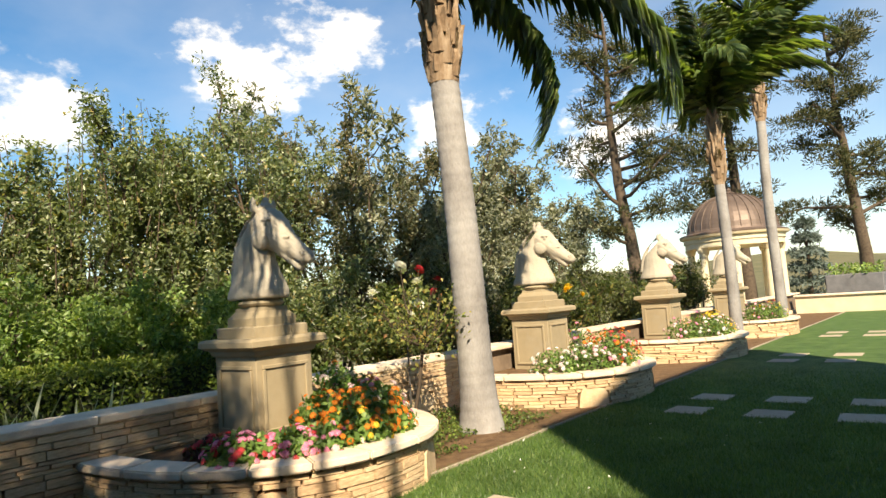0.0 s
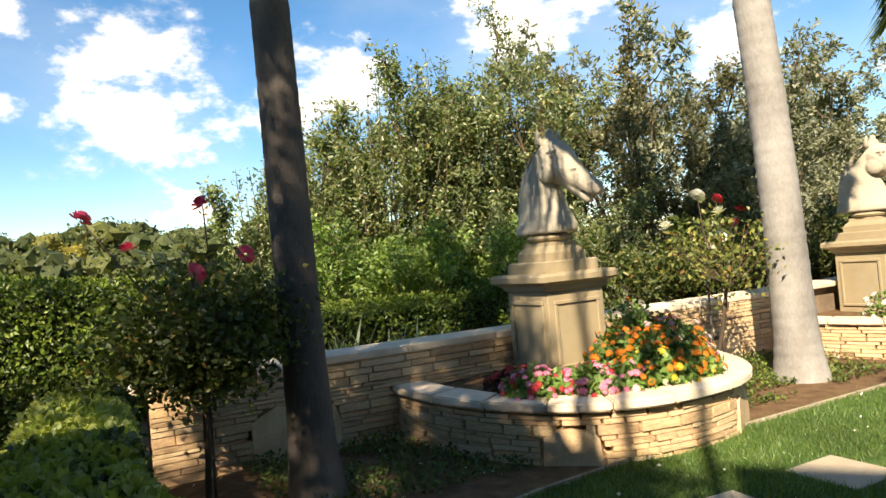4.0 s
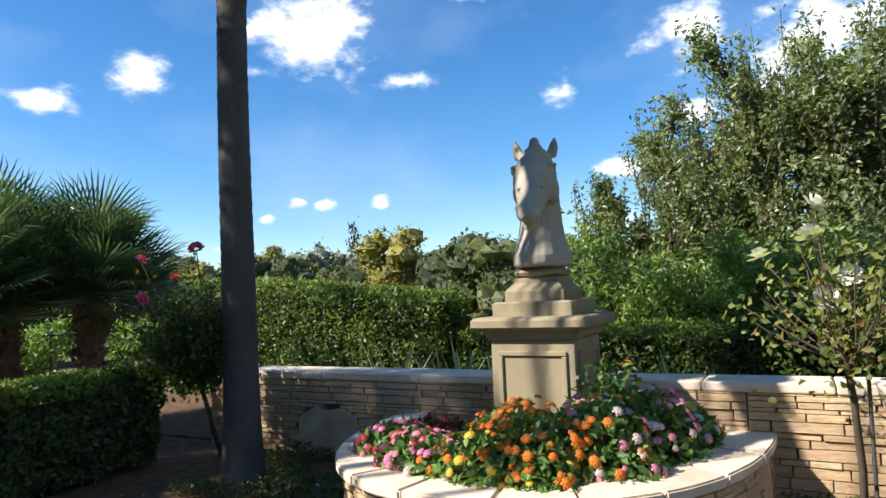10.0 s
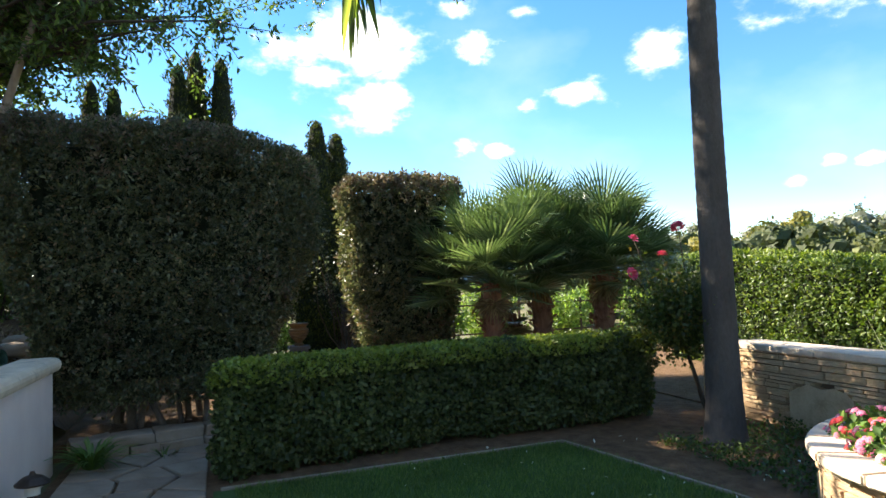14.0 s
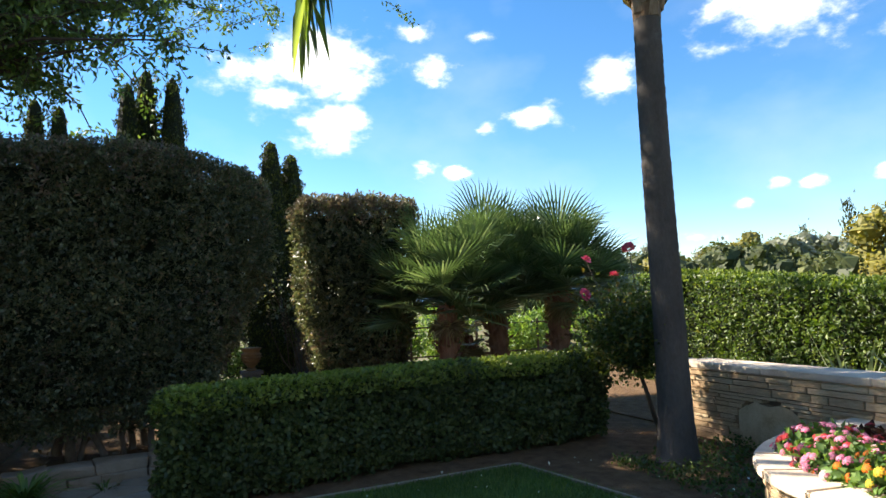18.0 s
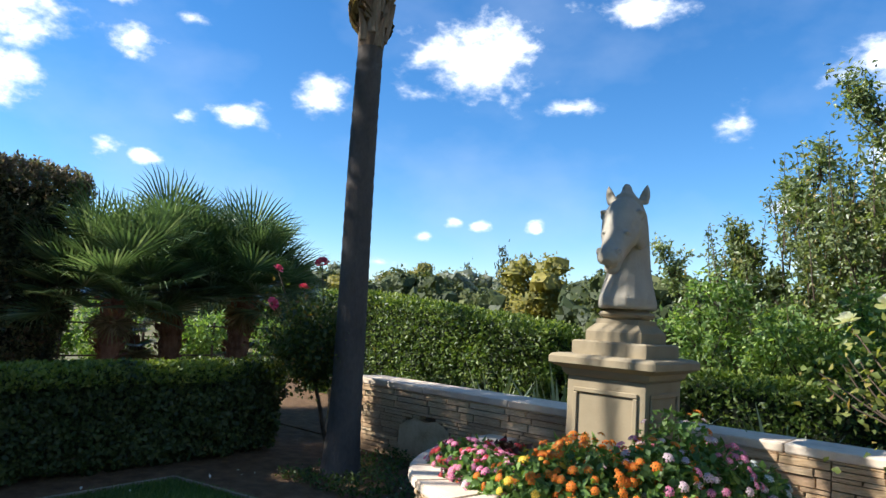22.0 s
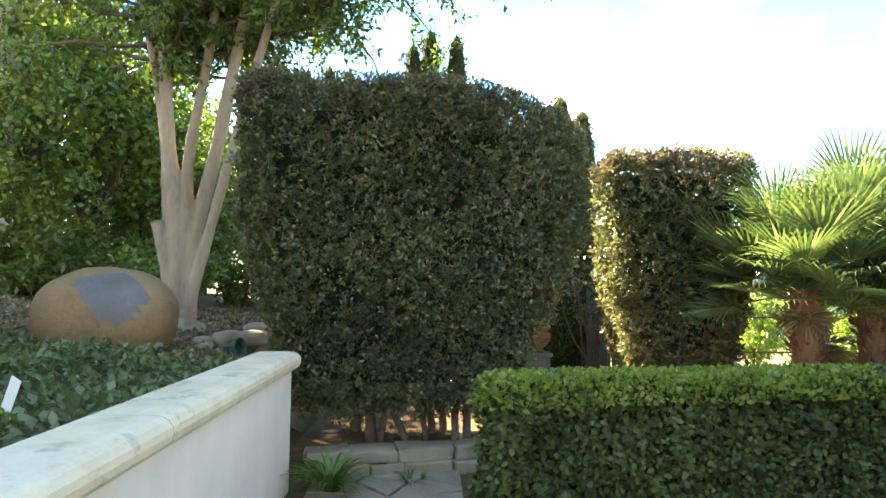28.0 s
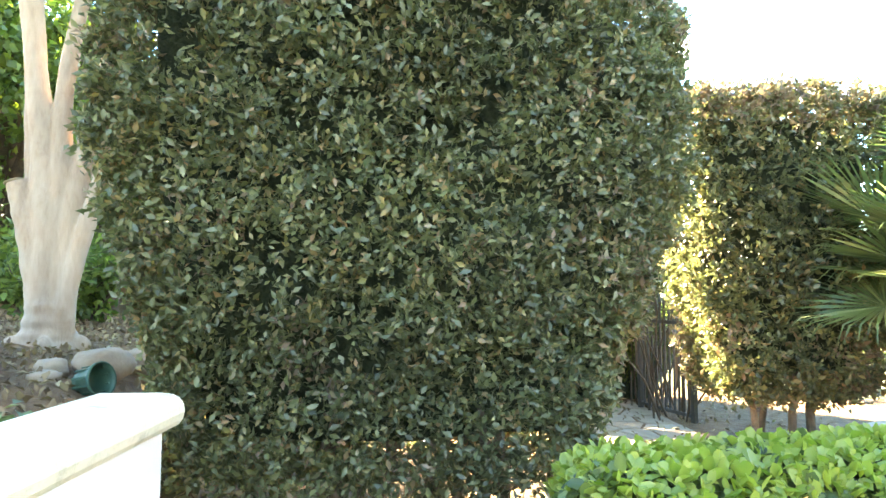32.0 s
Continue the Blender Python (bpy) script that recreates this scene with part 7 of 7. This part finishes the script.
def far_house(x, y, z, w, d, h, label):
    """Small house among the far trees: walls, hipped roof, door and windows."""
    top = thing("house", label, "house", (x, y, z), "houses across the valley")
    part("wall", box_bm(-w / 2, w / 2, -d / 2, d / 2, -2, h), M_CREAM, top)
    part("roof", square_lathe_bm([(0.56, 0), (0.57, 0.04), (0.2, 0.42)]), M_ROOF, top).matrix_basis = Matrix.Translation((0, 0, h + 0.001)) @ Matrix.Diagonal((w, d, h * 0.8, 1))
    for k in (-0.3, 0.0, 0.3):
        win = part("window", box_bm(k * w - 0.45, k * w + 0.45, -d / 2 - 0.05, -d / 2 - 0.002, h * 0.35, h * 0.75), M_BRONZE, top)
        part("sill", box_bm(k * w - 0.5, k * w + 0.5, -d / 2 - 0.1, -d / 2 - 0.002, h * 0.3, h * 0.345), M_CREAM, win)


def distance():
    far_house(-16.9, 74, 0.2, 3.2, 3, 1.8, "small white house among the valley trees")
    far_house(16.5, 150, 5.2, 7, 6, 2.9, "cream house on the far hillside")
    far_house(26.0, 158, 5.6, 8, 6, 3.1, "cream house on the far hillside")
    oak = [far_tree("oak_tree", "dark green oak on the valley slope", 8, 9, L_OAK, 600 + k, 3000, 0.30, 24) for k in range(3)]
    gold = [far_tree("poplar_tree", "rounded tree turning golden green", 9, 7, L_GOLD, 610 + k, 4200, 0.26, 22) for k in range(2)]
    pale = far_tree("grey_tree", "grey-green rounded tree on the slope", 8, 7, L_OLIVE, 615, 2800, 0.3, 22)
    slim = far_tree("conifer", "slim dark conifer on the skyline", 14, 3.6, L_PINE, 620, 1500, 0.5, 14, True)
    g = np.random.default_rng(630)
    used = set()

    def put(tree, az, d, s):
        x, y = -math.sin(radians(az)) * d, math.cos(radians(az)) * d
        set_tree(tree, x, y, s, g.uniform(0, 360), 0.4, tree.name not in used)
        used.add(tree.name)

    # the wooded far side of the valley: bearings from north, to the west positive
    put(gold[0], 29.3, 48.6, 1.1)
    put(gold[1], 42.5, 60, 0.9)
    put(gold[0], 47.0, 58, 0.86)
    put(gold[1], 52, 66, 0.85)
    put(gold[0], 29, 64, 0.62)
    put(slim, 34.4, 120, 1.2)
    put(slim, 37.4, 115, 0.9)
    put(slim, 22.6, 150, 1.02)
    put(slim, 21.9, 150, 0.95)
    put(pale, 38, 62, 1.1)
    put(pale, 44.5, 75, 1.05)
    put(pale, 35, 85, 1.2)
    for k in range(44):
        az, d, q = g.uniform(-12, 64), g.uniform(42, 66), g.uniform(0.72, 1.0)
        if not 24.5 < az < 31:
            put(oak[k % 3], az, d, q)
    for k in range(70):
        put((oak[k % 3], pale, gold[1], oak[(k + 1) % 3])[k % 4], g.uniform(-35, 95), g.uniform(75, 190), g.uniform(1.0, 1.4))
    for k in range(16):
        put(slim, g.uniform(5, 30), g.uniform(150, 230), g.uniform(0.75, 1.05))
    for az, d, s in ((26, 34, 0.34), (31.5, 36, 0.3), (22, 36, 0.36), (17, 34, 0.38), (12, 36, 0.4), (6, 34, 0.42), (-1, 34, 0.45), (-8, 36, 0.5)):
        put(oak[int(d) % 3], az, d, s)
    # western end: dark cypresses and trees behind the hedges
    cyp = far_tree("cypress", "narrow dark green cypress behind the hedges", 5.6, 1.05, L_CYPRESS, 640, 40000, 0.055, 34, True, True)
    first = True
    for x, y, s in ((-8.2, 1.76, 0.785), (-8.3, 2.12, 0.75), (-9.3, 0.19, 1.03), (-9.5, -0.26, 1.06), (-9.3, -0.55, 1.0), (-9.5, -1.63, 0.92), (-9.7, -2.03, 0.95)):
        ob = set_tree(cyp, x, y, s, 40 * x + y * 90, 0, first, 0.0)
        if x > -9:
            ob.scale = (s * 1.35, s * 1.35, s)
        first = False
    leaf = far_tree("shade_tree", "leafy sunlit tree at the back of the raised bed", 6.5, 5, L_CAMPHOR, 650, 9000, 0.13, 30, airy=True)
    dark = far_tree("shade_tree", "dense dark tree at the back of the garden", 6, 5, L_OAK, 651, 6000, 0.16, 26, airy=True)
    set_tree(leaf, -9.6, -6.0, 0.82, 0, 0, True, 0.8)
    set_tree(leaf, -14.5, -6.6, 0.75, 70, 0, False, 0.6)
    for x, y, q, a in ((-11.6, -8.2, 1.15, 130), (-13.4, -5.4, 0.8, 300)):
        set_tree(dark, x, y, q, a, 0, x == -11.6, 0.8)
    set_tree(leaf, -8.4, -7.2, 0.95, 40, 0, False, 0.8)
    set_tree(leaf, -7.0, -6.2, 0.62, 160, 0, False, 0.85)
    set_tree(dark, -13.0, -3.0, 0.55, 20, 0, False, 0.7)
    set_tree(dark, -14.5, -2.6, 0.75, 200, 0, False, 0.4)
    set_tree(dark, -16.5, -6.5, 0.7, 110, 0, False, 0.6)
    set_tree(leaf, -12.8, -6.2, 0.8, 250, 0, False, 0.6)
    set_tree(leaf, -10.6, -5.2, 0.7, 220, 0, False, 0.8)
    for i, (x, y, h) in enumerate(((-9.6, -2.4, 1.5), (-10.2, -3.6, 1.7), (-8.3, -4.9, 1.3), (-10.6, 1.4, 1.6), (-10.8, 2.9, 1.4), (-10.3, 4.4, 1.2), (-10.8, 6.0, 1.5), (-10.2, 7.6, 1.3), (-9.2, 9.4, 1.4), (-11.4, 0.2, 1.6), (-7.2, -3.8, 0.9), (-8.9, -5.6, 1.6), (-9.6, -6.8, 1.7), (-6.9, -5.4, 1.1))):
        leafy_tree("garden_shrub", "sunlit yellow-green shrub beyond the hedges" if x < -9.9 and y > 1 else "green shrub at the back of the bed", (x, y, 0.85 if y < -1.6 else -0.1), h, 5, 7, 7, 16, 0.10, L_SHRUB if y > 1 else L_CAMPHOR, 670 + i, 0.8, 0.6, low=0.06, radius=0.03, splay=0.7)
    for x, y, q in ((21, 14, 0.55), (24, 17, 0.6), (28, 18, 0.6), (19, 12.5, 0.45)):
        set_tree(dark, x, y, q, 30 * x, 0.2, False)
    # eastern pines and spruce
    pine_tree(27.5, 12.0, 15, 700, (-0.03, 0.02))
    pine_tree(33.0, 8.5, 16, 701, (0.02, 0.05))
    pine_tree(38.0, 4.0, 15, 702, (0.0, -0.03))
    spruce = thing("weeping_spruce", "layered blue-green spruce near the pavilion", "tree", (31.0, 5.4, 0))
    g = np.random.default_rng(710)
    tubes("trunk", [(np.array([(0, 0, -0.1), (0, 0, 4.0)]), (0.12, 0.03))], M_TWIG, spruce, 8)
    pts, dirs = [], []
    for lvl, z in enumerate(np.linspace(0.5, 3.7, 6)):
        rr = 1.35 * (1.05 - z / 4.6)
        m = 900
        a, q = g.uniform(0, 6.28, m), np.sqrt(g.random(m)) * rr
        pts.append(np.stack([np.cos(a) * q, np.sin(a) * q, z + 0.22 * (1 - q / rr) + g.normal(0, 0.05, m) + 0.12 * np.sin(3 * a + lvl)], -1))
        dirs.append(np.stack([np.cos(a), np.sin(a), np.full(m, -0.3)], -1))
    leaves("needles", np.concatenate(pts), np.concatenate(dirs), 0.2, L_SPRUCE, spruce, 0.5, 0.3)


def pine_tree(x, y, h, seed, lean):
    g = np.random.default_rng(seed)
    top = thing("pine_tree", "tall open pine with dark limbs and needle tufts", "tree", (x, y, 0), "eastern pines")
    st = branch(g, (0, 0, -0.3), (lean[0], lean[1], 1), h, 0.12, 0.1, 12)
    runs, pts, dirs = [(st, np.linspace(0.38, 0.06, 12))], [], []
    for k in range(24):
        f = 0.25 + 0.73 * k / 24
        i = min(int(f * 11), 10)
        a = g.uniform(0, 6.28)
        lb = branch(g, st[i] + (st[i + 1] - st[i]) * (f * 11 - i), (math.cos(a), math.sin(a), 0.15), g.uniform(2.0, 4.6) * (1.15 - 0.6 * f), 0.3, 0.06, 6)
        runs.append((lb, np.linspace(0.11, 0.025, 6)))
        for _ in range(9):
            c = lb[1 + int(g.integers(1, 5))] + g.normal(0, 0.45, 3) * np.array([1, 1, 0.5])
            m = 75
            d = rand_dirs(m, g)
            pts.append(c + d * g.uniform(0.1, 0.55, m)[:, None] * np.array([1, 1, 0.55]))
            dirs.append(d + np.array([0, 0, 0.5]))
    tubes("trunk", runs, M_TWIG, top, 7)
    leaves("needle_crown", np.concatenate(pts), np.concatenate(dirs), 0.26, L_PINE, top, 0.4, 0.22)


def lawn_shade_wall():
    """Unseen plain wall to the south, added to cast shade on the garden."""
    wall = thing("wall_house", "unseen plain cream stucco wall added to shade the lawn", "wall", kind="structure")
    part("wall_body", box_bm(-4.2, 3.9, -5.0, -4.6, 0.5, 9.3), M_STUCCO, wall)
    # added wing, its sloping top shaped to give the lawn's shadow edge
    bm = bmesh.new()
    a = [bm.verts.new((x, -6.6, z)) for x, z in ((-8.40, 0.5), (-6.30, 0.5), (-6.30, 9.45), (-8.40, 10.8))]
    bm.faces.new(a)
    r = bmesh.ops.extrude_face_region(bm, geom=bm.faces[:])
    bmesh.ops.translate(bm, vec=(0, -0.4, 0), verts=[v for v in r["geom"] if isinstance(v, bmesh.types.BMVert)])
    part("wing_wall", bm, M_STUCCO, wall)


def urn():
    top = thing("garden_urn", "ribbed terracotta urn on a dark stone post", "urn", (-7.25, 1.28, 0))
    part("post", square_lathe_bm([(0.13, -0.02), (0.13, 0.5), (0.16, 0.505), (0.16, 0.55)]), M_GRAYROCK, top)
    part("bowl", lathe_bm([(0.07, 0.5505), (0.08, 0.57), (0.05, 0.6), (0.1, 0.66), (0.145, 0.74), (0.15, 0.79), (0.12, 0.84), (0.155, 0.88), (0.16, 0.9)], 20), M_BOULDER, top)
    for z, r in ((0.68, 0.118), (0.72, 0.14), (0.76, 0.155), (0.8, 0.152)):
        part("rib", lathe_bm([(r - 0.01, z - 0.012), (r + 0.008, z - 0.004), (r + 0.008, z + 0.004), (r - 0.01, z + 0.012)], 20), M_BOULDER, top)


# ---- build, largest first ----
lawn_shade_wall()
urn()
retaining_wall()
pavilion()
east_end()
hedges()
distance()
garden_trees()
multi_stem_tree()
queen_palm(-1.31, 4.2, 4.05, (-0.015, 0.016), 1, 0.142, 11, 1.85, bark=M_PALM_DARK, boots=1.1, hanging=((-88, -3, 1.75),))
queen_palm(3.5, 4.1, 4.02, (-0.022, 0.03), 2, 0.195, boots=1.2, hanging=((-50, -37, 1.06), (-52, -7, 1.5)))
queen_palm(13.3, 3.97, 3.7, (-0.03, 0.0), 3, fronds=17)
queen_palm(18.2, 4.03, 6.0, (-0.02, 0.0), 4, 0.15, fronds=17)
fan_palms()
boulder()
horse_statues()
roses()
planter_flowers()
small_things()
iron_gate()
ground_covers()
edging()
grass()
stepping_stones()
flagstones()
garden_wall()
for number, centre in enumerate(PLANTERS):
    planter(centre, number)
